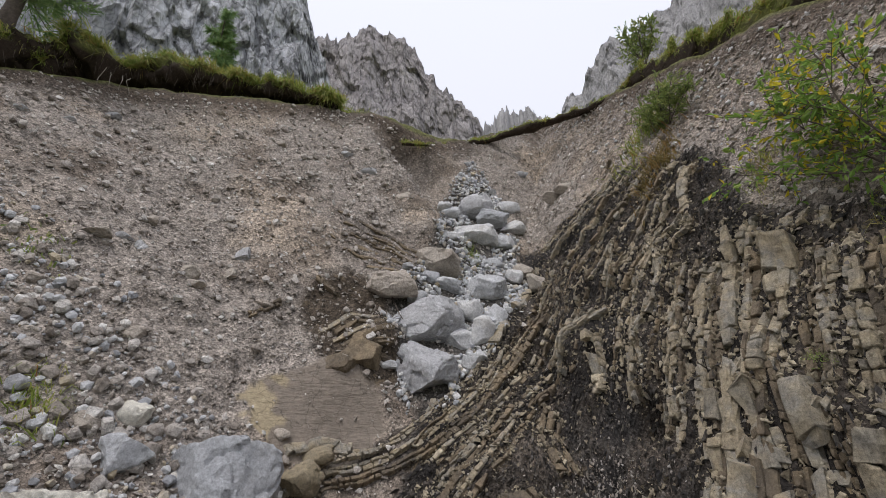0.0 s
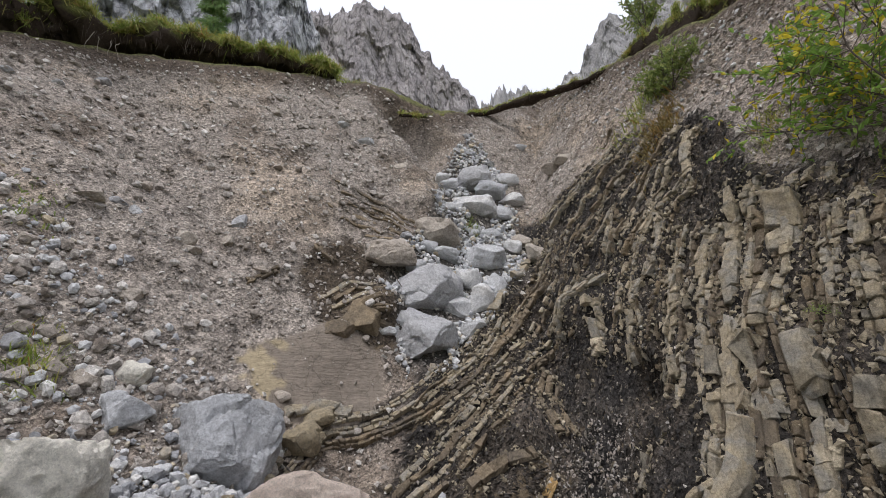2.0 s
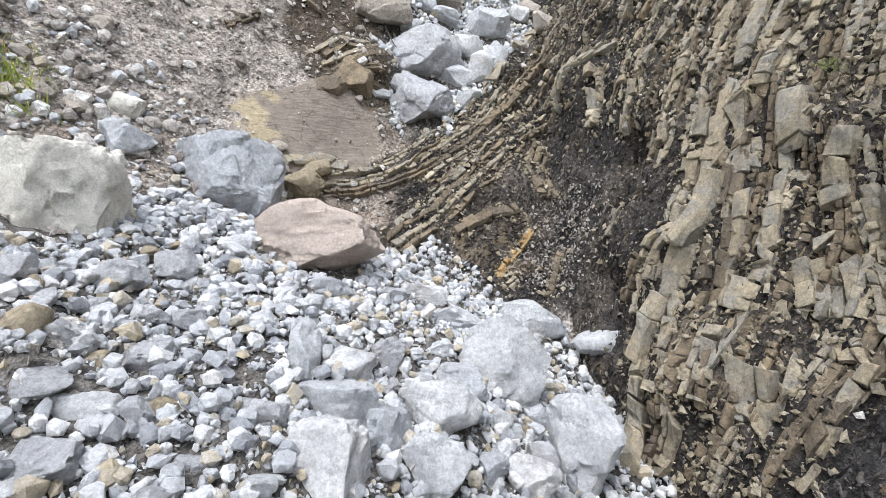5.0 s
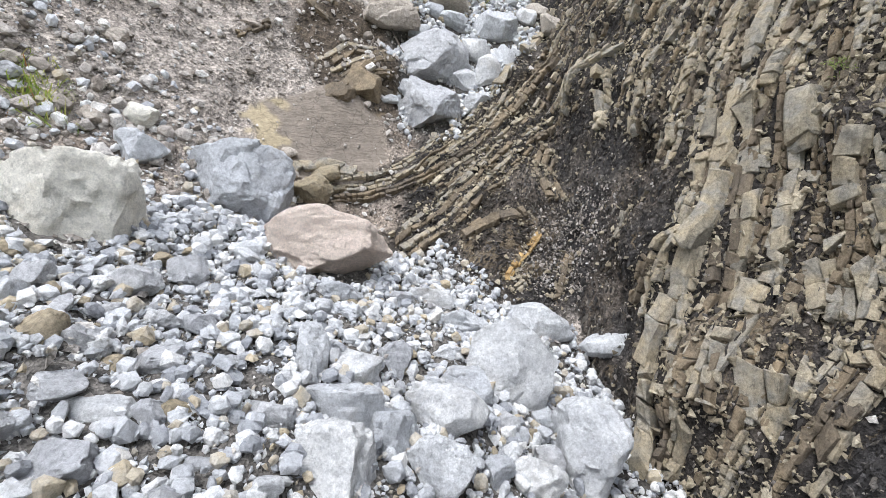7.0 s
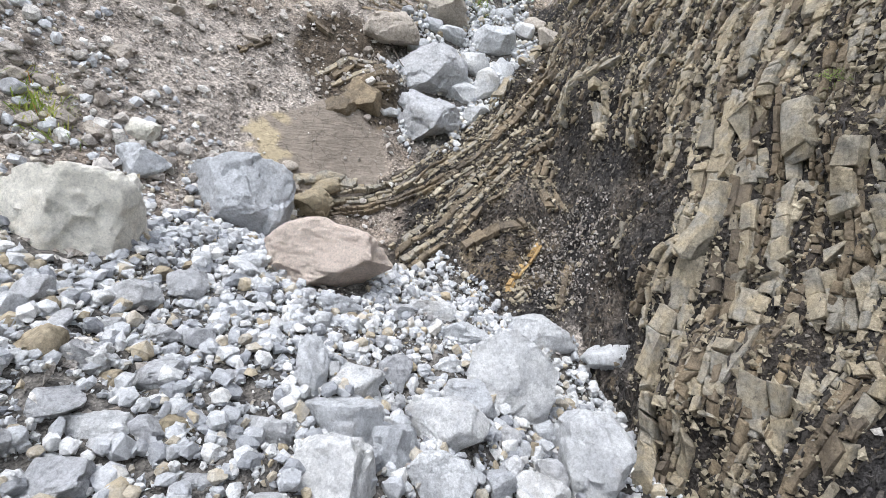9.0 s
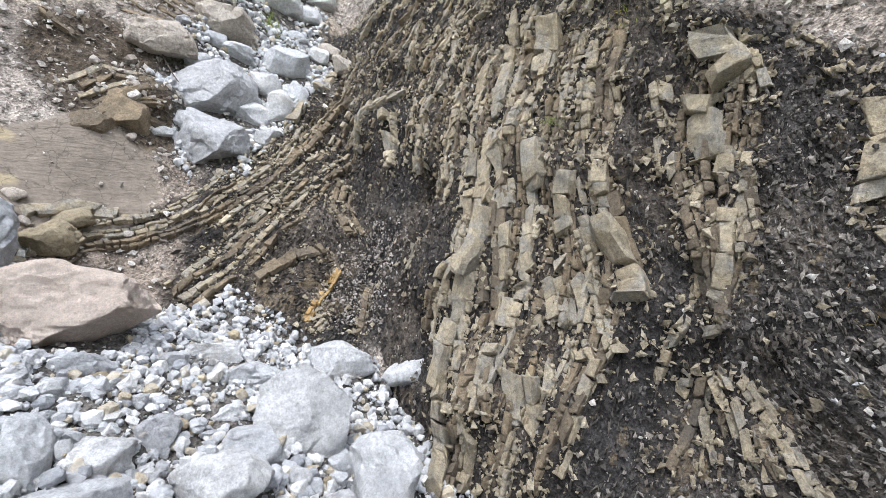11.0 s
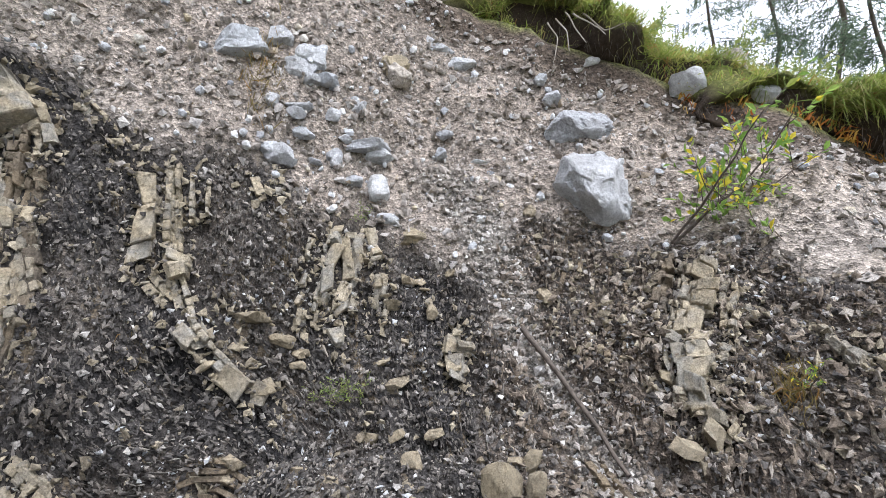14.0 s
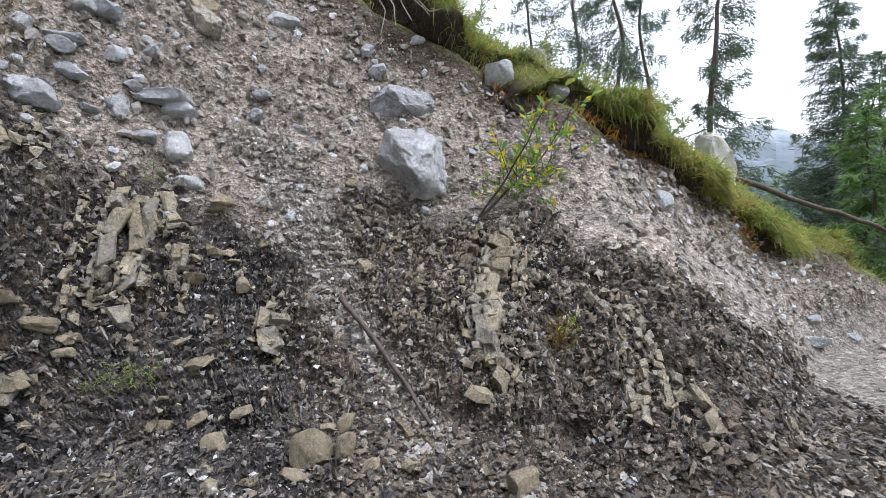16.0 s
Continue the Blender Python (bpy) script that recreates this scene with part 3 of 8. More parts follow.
def leaf_material(name, *tones, patch=None):
    m = Nodes(name, 0.6)
    r = m.add("ShaderNodeNewGeometry").outputs["Random Per Island"]
    c = m.ramp(r, *tones)
    c = m.mix(c, m.ramp(m.noise(40, 4), (0.3, 0.75), (0.7, 1.2)), 0.8, "MULTIPLY")
    if patch:
        c = m.mix(c, patch, m.ramp(m.noise(1.6, 5, 0.65), (0.52, 0.0), (0.66, 0.6)))
        c = m.mix(c, (0.13, 0.19, 0.05), m.ramp(m.noise(2.3, 5, 0.65), (0.52, 0.0), (0.64, 0.75)))
    m.put(m.b, "Base Color", c)
    thin = m.add("ShaderNodeBsdfTranslucent", Color=c)
    both = m.t.nodes.new("ShaderNodeMixShader")
    both.inputs[0].default_value = 0.45
    m.t.links.new(m.b.outputs[0], both.inputs[1])
    m.t.links.new(thin.outputs[0], both.inputs[2])
    m.t.links.new(both.outputs[0], m.t.nodes["Material Output"].inputs["Surface"])


def bark_material(name, light, dark):
    m = Nodes(name, 0.9)
    c = m.ramp(m.noise(18, 8, 0.7), (0.3, dark), (0.7, light))
    m.done(c, m.bump(m.noise(60, 6, 0.7), 0.01, 0.8))


def turf_material():
    m = Nodes("turf", 0.95)
    tone = m.add("ShaderNodeVertexColor")
    tone.layer_name = "tone"
    c = m.mix(tone.outputs[0], m.ramp(m.noise(22, 8, 0.75), (0.3, 0.45), (0.7, 1.5)), 1.0, "MULTIPLY")
    m.done(c, m.bump(m.noise(35, 8, 0.75), 0.04, 1.0))


turf_material()
leaf_material("grass", (0.0, (0.17, 0.25, 0.05)), (0.4, (0.32, 0.40, 0.08)), (0.7, (0.44, 0.46, 0.13)), (0.92, (0.42, 0.37, 0.17)), (1.0, (0.42, 0.18, 0.06)), patch=(0.42, 0.29, 0.09))
leaf_material("dry_grass", (0.0, (0.16, 0.13, 0.05)), (0.6, (0.30, 0.24, 0.10)), (1.0, (0.36, 0.20, 0.07)))
leaf_material("willow_leaf", (0.0, (0.15, 0.27, 0.05)), (0.5, (0.24, 0.38, 0.09)), (0.74, (0.36, 0.45, 0.11)), (0.80, (0.62, 0.52, 0.05)), (1.0, (0.68, 0.56, 0.06)))
leaf_material("herb_leaf", (0.0, (0.17, 0.24, 0.08)), (0.6, (0.26, 0.33, 0.10)), (1.0, (0.38, 0.40, 0.14)))
leaf_material("larch_needle", (0.0, (0.085, 0.125, 0.085)), (0.6, (0.13, 0.18, 0.12)), (1.0, (0.20, 0.25, 0.16)))
leaf_material("young_needle", (0.0, (0.13, 0.23, 0.09)), (0.6, (0.20, 0.31, 0.12)), (1.0, (0.29, 0.38, 0.15)))
bark_material("bark", (0.16, 0.13, 0.11), (0.06, 0.05, 0.042))
bark_material("pale_root", (0.40, 0.36, 0.31), (0.20, 0.17, 0.14))
stone_material("bed_chips", ((0.0, (0.20, 0.17, 0.12)), (0.5, (0.36, 0.31, 0.22)), (1.0, (0.50, 0.44, 0.33))), (0.2, 0.17, 0.13))

stone_material("scree_stone", ((0.0, (0.23, 0.19, 0.155)), (0.3, (0.33, 0.29, 0.25)), (0.7, (0.42, 0.38, 0.345)), (0.9, (0.52, 0.50, 0.48)), (1.0, (0.40, 0.32, 0.23))), (0.31, 0.285, 0.26), grain=0.7, cracks=0.3)
leaf_material("autumn_leaf", (0.0, (0.36, 0.10, 0.03)), (0.5, (0.52, 0.24, 0.05)), (1.0, (0.60, 0.42, 0.10)))


# ------------------------------------------------------------------ beds of the rock wall: places along each, thickness
# set-back beds 1194-1209: darker rock, with the wall's shade put into their colour
bed([(3.25, 4.95, 3.71), (2.95, 4.72, 2.72), (2.70, 4.49, 1.85), (2.42, 4.33, 1.00), (2.27, 4.08, 0.38), (2.06, 3.90, -0.33)], 0.156, 1194, "bed_rock_dark", skip=0.08, proud=0.26)
bed([(3.30, 4.80, 3.68), (3.00, 4.61, 2.73), (2.75, 4.35, 1.85), (2.50, 4.15, 1.03), (2.32, 3.96, 0.39), (2.12, 3.76, -0.31)], 0.150, 1195, skip=0.08, proud=0.26)
bed([(3.36, 4.63, 3.68), (3.05, 4.45, 2.71), (2.81, 4.21, 1.86), (2.56, 4.01, 1.05), (2.38, 3.83, 0.41), (2.15, 3.66, -0.32)], 0.142, 1196, "bed_rock_dark", skip=0.08, proud=0.26)
bed([(3.40, 4.52, 3.66), (3.08, 4.35, 2.70), (2.83, 4.12, 1.85), (2.61, 3.88, 1.04), (2.42, 3.72, 0.41), (2.19, 3.58, -0.30)], 0.151, 1197, "bed_rock_dark", skip=0.08, proud=0.26)
bed([(3.44, 4.32, 3.57), (3.14, 4.18, 2.67), (2.91, 3.93, 1.85), (2.68, 3.70, 1.05), (2.49, 3.56, 0.44), (2.25, 3.44, -0.30)], 0.100, 1198, "bed_rock_dark", skip=0.08, proud=0.26)
bed([(3.49, 4.21, 3.60), (3.17, 4.08, 2.65), (2.95, 3.83, 1.86), (2.74, 3.57, 1.07), (2.55, 3.44, 0.47), (2.29, 3.35, -0.29)], 0.124, 1199, skip=0.08, proud=0.26)
bed([(3.55, 4.07, 3.60), (3.22, 3.94, 2.65), (3.01, 3.67, 1.85), (2.82, 3.38, 1.10), (2.61, 3.31, 0.49), (2.34, 3.23, -0.27)], 0.096, 1200, "bed_rock_dark", skip=0.08, proud=0.26)
bed([(3.58, 3.95, 3.57), (3.26, 3.81, 2.64), (3.06, 3.54, 1.85), (2.88, 3.22, 1.10), (2.65, 3.17, 0.47), (2.39, 3.12, -0.25)], 0.088, 1201, "bed_rock_dark", skip=0.08, proud=0.26)
bed([(3.62, 3.84, 3.56), (3.30, 3.71, 2.63), (3.11, 3.41, 1.85), (2.93, 3.11, 1.10), (2.71, 3.06, 0.50), (2.42, 3.04, -0.24)], 0.134, 1202, "bed_rock_dark", skip=0.08, proud=0.26)
bed([(3.68, 3.66, 3.53), (3.36, 3.54, 2.60), (3.16, 3.26, 1.84), (3.00, 2.94, 1.13), (2.79, 2.86, 0.51), (2.47, 2.90, -0.25)], 0.108, 1203, skip=0.08, proud=0.26)
bed([(3.71, 3.52, 3.49), (3.41, 3.40, 2.60), (3.20, 3.15, 1.82), (3.07, 2.80, 1.16), (2.84, 2.75, 0.53), (2.51, 2.82, -0.23)], 0.104, 1204, "bed_rock_dark", skip=0.08, proud=0.26)
bed([(3.75, 3.42, 3.49), (3.44, 3.30, 2.59), (3.26, 3.02, 1.85), (3.13, 2.64, 1.15), (2.89, 2.64, 0.56), (2.56, 2.70, -0.21)], 0.116, 1205, "bed_rock_dark", skip=0.08, proud=0.26)
bed([(3.76, 2.65, 2.76), (3.48, 2.56, 1.96), (3.38, 2.25, 1.41), (3.26, 2.06, 0.93)], 0.124, 1206, "bed_rock_dark", skip=0.08, proud=0.26)
bed([(3.81, 2.54, 2.77), (3.54, 2.39, 1.96), (3.41, 2.18, 1.43), (3.29, 2.00, 0.93)], 0.139, 1207, "bed_rock_dark", skip=0.08, proud=0.26)
bed([(3.87, 2.34, 2.75), (3.62, 2.25, 2.03), (3.47, 2.07, 1.45), (3.29, 1.98, 0.92)], 0.104, 1208, "bed_rock_dark", skip=0.08, proud=0.26)
bed([(3.94, 2.18, 2.76), (3.67, 2.15, 2.05), (3.51, 1.98, 1.48), (3.28, 1.99, 0.92)], 0.134, 1209, "bed_rock_dark", skip=0.08, proud=0.26)
bed([(3.10, 2.03, 0.49), (2.99, 2.00, 0.19), (2.85, 2.00, -0.16)], 0.067, 1210, "bed_rock_dark", skip=0.15, long=(1.0, 3.0))
bed([(3.12, 1.99, 0.51), (3.02, 1.91, 0.17), (2.92, 1.85, -0.15)], 0.070, 1211, skip=0.15, long=(1.0, 3.0))
bed([(3.16, 1.93, 0.54), (3.07, 1.81, 0.19), (2.97, 1.73, -0.12)], 0.053, 1212, "bed_rock_dark", skip=0.15, long=(1.0, 3.0))
bed([(3.16, 1.89, 0.52), (3.11, 1.70, 0.20), (3.05, 1.55, -0.11)], 0.087, 1213, skip=0.15, long=(1.0, 3.0))
bed([(3.19, 1.81, 0.52), (3.16, 1.58, 0.21), (3.11, 1.41, -0.09)], 0.077, 1214, "bed_rock_dark", skip=0.15, long=(1.0, 3.0))
bed([(3.21, 1.78, 0.54), (3.21, 1.46, 0.21), (3.18, 1.23, -0.08)], 0.057, 1215, skip=0.15, long=(1.0, 3.0))
bed([(2.97, 6.91, 4.70), (2.67, 6.73, 3.91), (2.49, 6.64, 3.41)], 0.075, 1216, "bed_rock_dark", skip=0.3)
bed([(3.01, 6.53, 4.50), (2.70, 6.45, 3.73), (2.51, 6.27, 3.10)], 0.068, 1217, skip=0.3)
bed([(3.06, 6.22, 4.36), (2.72, 6.15, 3.52), (2.51, 6.03, 2.88)], 0.075, 1218, "bed_rock_dark", skip=0.3)
bed([(3.10, 5.96, 4.24), (2.75, 5.88, 3.34), (2.49, 5.82, 2.64)], 0.060, 1219, skip=0.3)
bed([(3.14, 5.68, 4.10), (2.79, 5.58, 3.16), (2.52, 5.53, 2.41)], 0.046, 1220, "bed_rock_dark", skip=0.3)
bed([(3.17, 5.51, 4.02), (2.82, 5.40, 3.04), (2.53, 5.31, 2.24)], 0.046, 1221, skip=0.3)
bed([(3.21, 5.21, 3.84), (2.83, 5.16, 2.84), (2.54, 5.07, 2.03)], 0.063, 1222, "bed_rock_dark", skip=0.3)
bed([(2.96, 7.03, 4.76), (2.71, 6.86, 4.11), (2.53, 6.86, 3.70)], 0.106, 1229)
bed([(3.11, 5.99, 4.28), (2.96, 5.82, 3.78), (2.80, 5.83, 3.41), (2.54, 5.98, 2.92), (2.32, 5.87, 2.26)], 0.192, 1230)
bed([(2.93, 5.37, 3.31), (2.74, 5.24, 2.70), (2.52, 5.11, 2.01)], 0.098, 1232)
bed([(3.26, 4.92, 3.68), (3.08, 4.97, 3.29), (2.91, 4.85, 2.75), (2.77, 4.70, 2.25)], 0.137, 1233)
bed([(3.18, 5.01, 3.58), (2.98, 5.01, 3.09), (2.78, 4.85, 2.43), (2.63, 4.65, 1.84)], 0.111, 1234)
bed([(2.76, 4.68, 2.22), (2.61, 4.48, 1.62), (2.42, 4.42, 1.10)], 0.204, 1235)
bed([(3.43, 4.91, 4.10), (3.13, 4.67, 3.14), (2.94, 4.56, 2.55), (2.74, 4.35, 1.84)], 0.164, 1236)
bed([(3.54, 4.64, 4.12), (3.32, 4.63, 3.56), (3.11, 4.52, 2.93), (2.93, 4.40, 2.36)], 0.183, 1237)
bed([(2.72, 4.30, 1.73), (2.61, 4.16, 1.31), (2.45, 4.16, 0.92), (2.22, 4.11, 0.29), (2.05, 3.99, -0.27)], 0.213, 1238)
bed([(3.26, 4.25, 3.05), (3.16, 4.19, 2.73), (3.04, 4.17, 2.42)], 0.201, 1239)
bed([(2.94, 4.30, 2.27), (2.79, 4.02, 1.63)], 0.286, 1240, long=(1.6, 2.0), proud=0.4)
bed([(3.51, 4.36, 3.79), (3.30, 4.22, 3.12)], 0.345, 1241, long=(1.6, 2.0), proud=0.4)
bed([(2.74, 3.97, 1.47), (2.63, 3.80, 1.03), (2.42, 3.74, 0.44), (2.19, 3.61, -0.28)], 0.202, 1242)
bed([(3.59, 3.82, 3.47), (3.40, 3.78, 2.94), (3.26, 3.66, 2.47), (3.09, 3.75, 2.12)], 0.172, 1243)
bed([(3.09, 3.91, 2.30), (2.98, 3.75, 1.85)], 0.227, 1244, proud=0.4)
bed([(2.94, 3.68, 1.69), (2.78, 3.63, 1.23), (2.67, 3.53, 0.85)], 0.139, 1245)
bed([(2.60, 3.59, 0.74), (2.52, 3.49, 0.46)], 0.298, 1246, long=(1.0, 1.3), proud=0.45)
bed([(2.47, 3.51, 0.33), (2.28, 3.41, -0.26)], 0.209, 1247)
bed([(2.52, 3.18, 0.15), (2.41, 3.06, -0.25)], 0.333, 1248, long=(1.4, 1.8), proud=0.4)
bed([(3.65, 3.62, 3.42), (3.46, 3.57, 2.90), (3.32, 3.43, 2.41), (3.18, 3.41, 2.04)], 0.156, 1249)
bed([(3.15, 3.40, 1.96), (3.03, 3.34, 1.59), (2.90, 3.22, 1.14)], 0.166, 1250)
bed([(2.82, 3.29, 1.00), (2.76, 3.09, 0.65)], 0.212, 1251, long=(1.5, 2.0), proud=0.4)
bed([(2.90, 3.09, 1.01), (2.83, 2.91, 0.66)], 0.220, 1252, long=(1.5, 2.0), proud=0.4)
bed([(2.67, 3.31, 0.64), (2.63, 3.10, 0.36), (2.62, 2.92, 0.13)], 0.184, 1253)
bed([(3.68, 3.22, 3.10), (3.52, 3.27, 2.76), (3.37, 3.13, 2.23)], 0.139, 1254)
bed([(3.70, 3.47, 3.41), (3.65, 3.26, 3.07)], 0.160, 1255)
bed([(3.34, 3.20, 2.23), (3.18, 3.07, 1.69), (3.12, 2.95, 1.44)], 0.193, 1256)
bed([(3.07, 3.19, 1.54), (3.00, 2.97, 1.15), (2.93, 2.69, 0.72), (2.91, 2.52, 0.48)], 0.156, 1257)
bed([(3.13, 2.92, 1.44), (3.10, 2.62, 1.07), (3.06, 2.54, 0.90)], 0.261, 1258, proud=0.4)
bed([(2.74, 3.01, 0.53), (2.69, 2.83, 0.21)], 0.102, 1259)
bed([(2.80, 2.86, 0.54), (2.77, 2.62, 0.23)], 0.168, 1260)
bed([(3.66, 2.87, 2.72), (3.44, 2.60, 1.90)], 0.185, 1261, long=(2.0, 3.0), proud=0.4)
bed([(3.71, 2.58, 2.56), (3.54, 2.42, 1.98)], 0.263, 1262, long=(.9, 1.4), proud=0.45)
bed([(3.93, 3.05, 3.59), (3.85, 2.84, 3.18)], 0.201, 1263)
bed([(3.88, 2.58, 3.01), (3.82, 2.33, 2.61)], 0.307, 1264, proud=0.45)
bed([(3.94, 2.36, 2.94), (3.85, 2.14, 2.50)], 0.161, 1265)
bed([(3.53, 2.32, 1.85), (3.36, 2.43, 1.55)], 0.115, 1266)
bed([(3.70, 2.08, 2.06), (3.55, 2.05, 1.66), (3.51, 1.95, 1.47)], 0.136, 1267)
bed([(3.65, 2.27, 2.11), (3.55, 2.25, 1.85)], 0.152, 1268)
bed([(3.52, 2.09, 1.61), (3.39, 2.00, 1.19), (3.29, 2.03, 0.97)], 0.163, 1269)
bed([(3.31, 2.20, 1.18), (3.19, 2.18, 0.87), (3.08, 2.26, 0.66), (2.95, 2.30, 0.37)], 0.079, 1270)
bed([(3.31, 1.98, 0.97), (3.21, 2.01, 0.75)], 0.119, 1271)
bed([(4.05, 2.06, 2.93), (4.04, 1.70, 2.54)], 0.117, 1272)
bed([(4.03, 1.54, 2.37), (3.93, 1.48, 2.06), (3.81, 1.43, 1.71)], 0.161, 1273)
bed([(3.79, 1.37, 1.60), (3.78, 1.17, 1.39)], 0.151, 1274)
bed([(4.12, 1.36, 2.42), (3.99, 1.32, 2.06), (3.89, 1.27, 1.76)], 0.092, 1275)
bed([(3.89, 1.25, 1.74), (3.83, 1.18, 1.51)], 0.200, 1276, long=(.8, 1.6))
bed([(3.75, 1.05, 1.20), (3.75, 0.93, 1.08)], 0.168, 1277)
bed([(3.83, 0.92, 1.27), (3.83, 0.80, 1.15)], 0.201, 1278)
bed([(3.74, 0.80, 0.92), (3.74, 0.64, 0.77)], 0.160, 1279, long=(1.8, 2.2), proud=0.4)
bed([(3.76, 0.61, 0.77), (3.77, 0.50, 0.70)], 0.158, 1280)
bed([(4.12, 1.36, 2.42), (3.99, 1.32, 2.06), (3.85, 1.22, 1.60), (3.75, 1.00, 1.15), (3.74, 0.72, 0.85), (3.77, 0.50, 0.70)], 0.120, 1452, proud=0.3, skip=0.15, long=(.7, 2.0))
bed([(4.17, 1.12, 2.31), (4.06, 1.09, 2.01)], 0.039, 1281)
bed([(4.14, 1.24, 2.37), (4.00, 1.18, 1.96)], 0.044, 1282)
bed([(4.31, 0.85, 2.41), (4.23, 0.71, 2.08)], 0.073, 1283)
bed([(4.38, 0.67, 2.41), (4.33, 0.60, 2.20)], 0.107, 1284)
bed([(4.29, 0.33, 1.86), (4.14, 0.36, 1.50), (4.01, 0.35, 1.16)], 0.085, 1285, proud=0.38, jitter=1.25)
bed([(4.40, 0.18, 1.98), (4.22, 0.19, 1.55), (4.05, 0.22, 1.17)], 0.130, 1286, proud=0.38, jitter=1.25)
bed([(4.43, 0.03, 1.94), (4.27, 0.02, 1.55), (4.14, 0.02, 1.26)], 0.190, 1287, long=(.8, 2.0), jitter=1.15, proud=0.38, lanes=2)
bed([(4.48, -0.09, 1.96), (4.35, -0.17, 1.65)], 0.140, 1288, proud=0.38, jitter=1.25)
bed([(4.29, -0.20, 1.52), (4.13, -0.21, 1.20)], 0.140, 1289, proud=0.38, jitter=1.25)
bed([(4.09, 0.07, 1.18), (4.01, 0.05, 0.99)], 0.120, 1290, proud=0.38, jitter=1.25)
bed([(4.22, -0.61, 1.36), (4.16, -0.64, 1.24)], 0.070, 1291, proud=0.38, jitter=1.25)
bed([(4.12, -0.83, 1.15), (4.03, -0.81, 0.98), (3.94, -0.86, 0.80)], 0.122, 1292, long=(.7, 1.2), proud=0.38, jitter=1.25)
bed([(3.07, 2.12, 0.50), (2.92, 2.14, 0.15), (2.79, 2.14, -0.18)], 0.095, 1293)
bed([(3.15, 1.97, 0.55), (3.12, 1.70, 0.22), (3.07, 1.49, -0.11)], 0.144, 1294)
bed([(3.21, 1.78, 0.52), (3.21, 1.50, 0.24), (3.18, 1.25, -0.06)], 0.109, 1295)
bed([(3.03, 1.99, 0.28), (2.97, 1.78, -0.07)], 0.076, 1296)
bed([(2.96, 2.09, 0.19), (2.89, 1.95, -0.12)], 0.085, 1297, "bed_rock_dark")
for k in range(8):                                              # a small fold: sheets bent over one another
    ring, arc = 0.07 + 0.052 * k, np.radians(np.linspace(8, 172, 9))
    bed([(3.36 + 0.456 * ring * np.sin(a), 0.76 + 1.15 * ring * np.cos(a), 0.0 + 0.89 * ring * np.sin(a)) for a in arc], 0.044, 1500 + k, "bed_rock_dark", "thin grey-brown limestone beds bent into a small fold", long=(2.0, 6.0), thick=0.7, proud=0.22, skip=0.12)
bed([(2.46, 4.34, 1.11), (2.31, 4.52, 0.90), (2.17, 4.50, 0.53), (2.10, 4.35, 0.20)], 0.079, 1305, label="tan thin beds bulging at the foot of the wall", long=(1.5, 3.5), proud=0.4)
bed([(2.48, 4.31, 1.14), (2.33, 4.46, 0.90), (2.19, 4.43, 0.53), (2.12, 4.28, 0.21)], 0.078, 1306, label="tan thin beds bulging at the foot of the wall", long=(1.5, 3.5), proud=0.4)
bed([(2.50, 4.28, 1.17), (2.35, 4.41, 0.91), (2.22, 4.37, 0.53), (2.15, 4.21, 0.21)], 0.078, 1307, label="tan thin beds bulging at the foot of the wall", long=(1.5, 3.5), proud=0.4)
bed([(2.53, 4.25, 1.20), (2.38, 4.35, 0.91), (2.25, 4.30, 0.54), (2.18, 4.14, 0.22)], 0.078, 1308, label="tan thin beds bulging at the foot of the wall", long=(1.5, 3.5), proud=0.4)
bed([(2.36, 4.10, 0.64), (2.19, 4.02, 0.12), (2.04, 3.92, -0.34)], 0.073, 1309, "bed_rock_dark", long=(1.5, 4.0))
bed([(2.45, 3.83, 0.60), (2.29, 3.78, 0.14), (2.15, 3.68, -0.32)], 0.073, 1311, "bed_rock_dark", long=(1.5, 4.0))
bed([(2.50, 3.69, 0.58), (2.34, 3.67, 0.15), (2.20, 3.56, -0.31)], 0.072, 1312, "bed_rock_dark", long=(1.5, 4.0))
bed([(2.58, 3.43, 0.55), (2.43, 3.44, 0.17), (2.30, 3.32, -0.29)], 0.072, 1314, "bed_rock_dark", long=(1.5, 4.0))
bed([(2.10, 3.96, -0.17), (1.95, 3.80, -0.70), (1.60, 3.33, -0.83)], 0.173, 1315, skip=0.15, long=(.8, 2.6))
bed([(2.20, 3.77, -0.09), (2.06, 3.61, -0.61), (1.75, 3.35, -0.88)], 0.126, 1316, "bed_rock_dark", skip=0.15, long=(.8, 2.6))
bed([(2.30, 3.59, -0.01), (2.14, 3.47, -0.53), (1.92, 3.39, -0.94)], 0.173, 1317, skip=0.15, long=(.8, 2.6))
bed([(2.51, 3.25, 0.17), (2.31, 3.17, -0.40), (2.10, 3.21, -0.88)], 0.175, 1319, "bed_rock_dark", skip=0.15, long=(.8, 2.6))
bed([(2.57, 3.11, 0.21), (2.39, 3.06, -0.31), (2.19, 3.05, -0.82)], 0.118, 1320, skip=0.15, long=(.8, 2.6))
bed([(2.67, 2.95, 0.30), (2.47, 2.90, -0.26), (2.26, 2.93, -0.76)], 0.157, 1321, skip=0.15, long=(.8, 2.6))
bed([(2.77, 2.77, 0.37), (2.55, 2.78, -0.18), (2.34, 2.79, -0.70)], 0.136, 1322, "bed_rock_dark", skip=0.15, long=(.8, 2.6))
bed([(2.85, 2.64, 0.45), (2.63, 2.64, -0.10), (2.41, 2.67, -0.63)], 0.112, 1323, skip=0.15, long=(.8, 2.6))
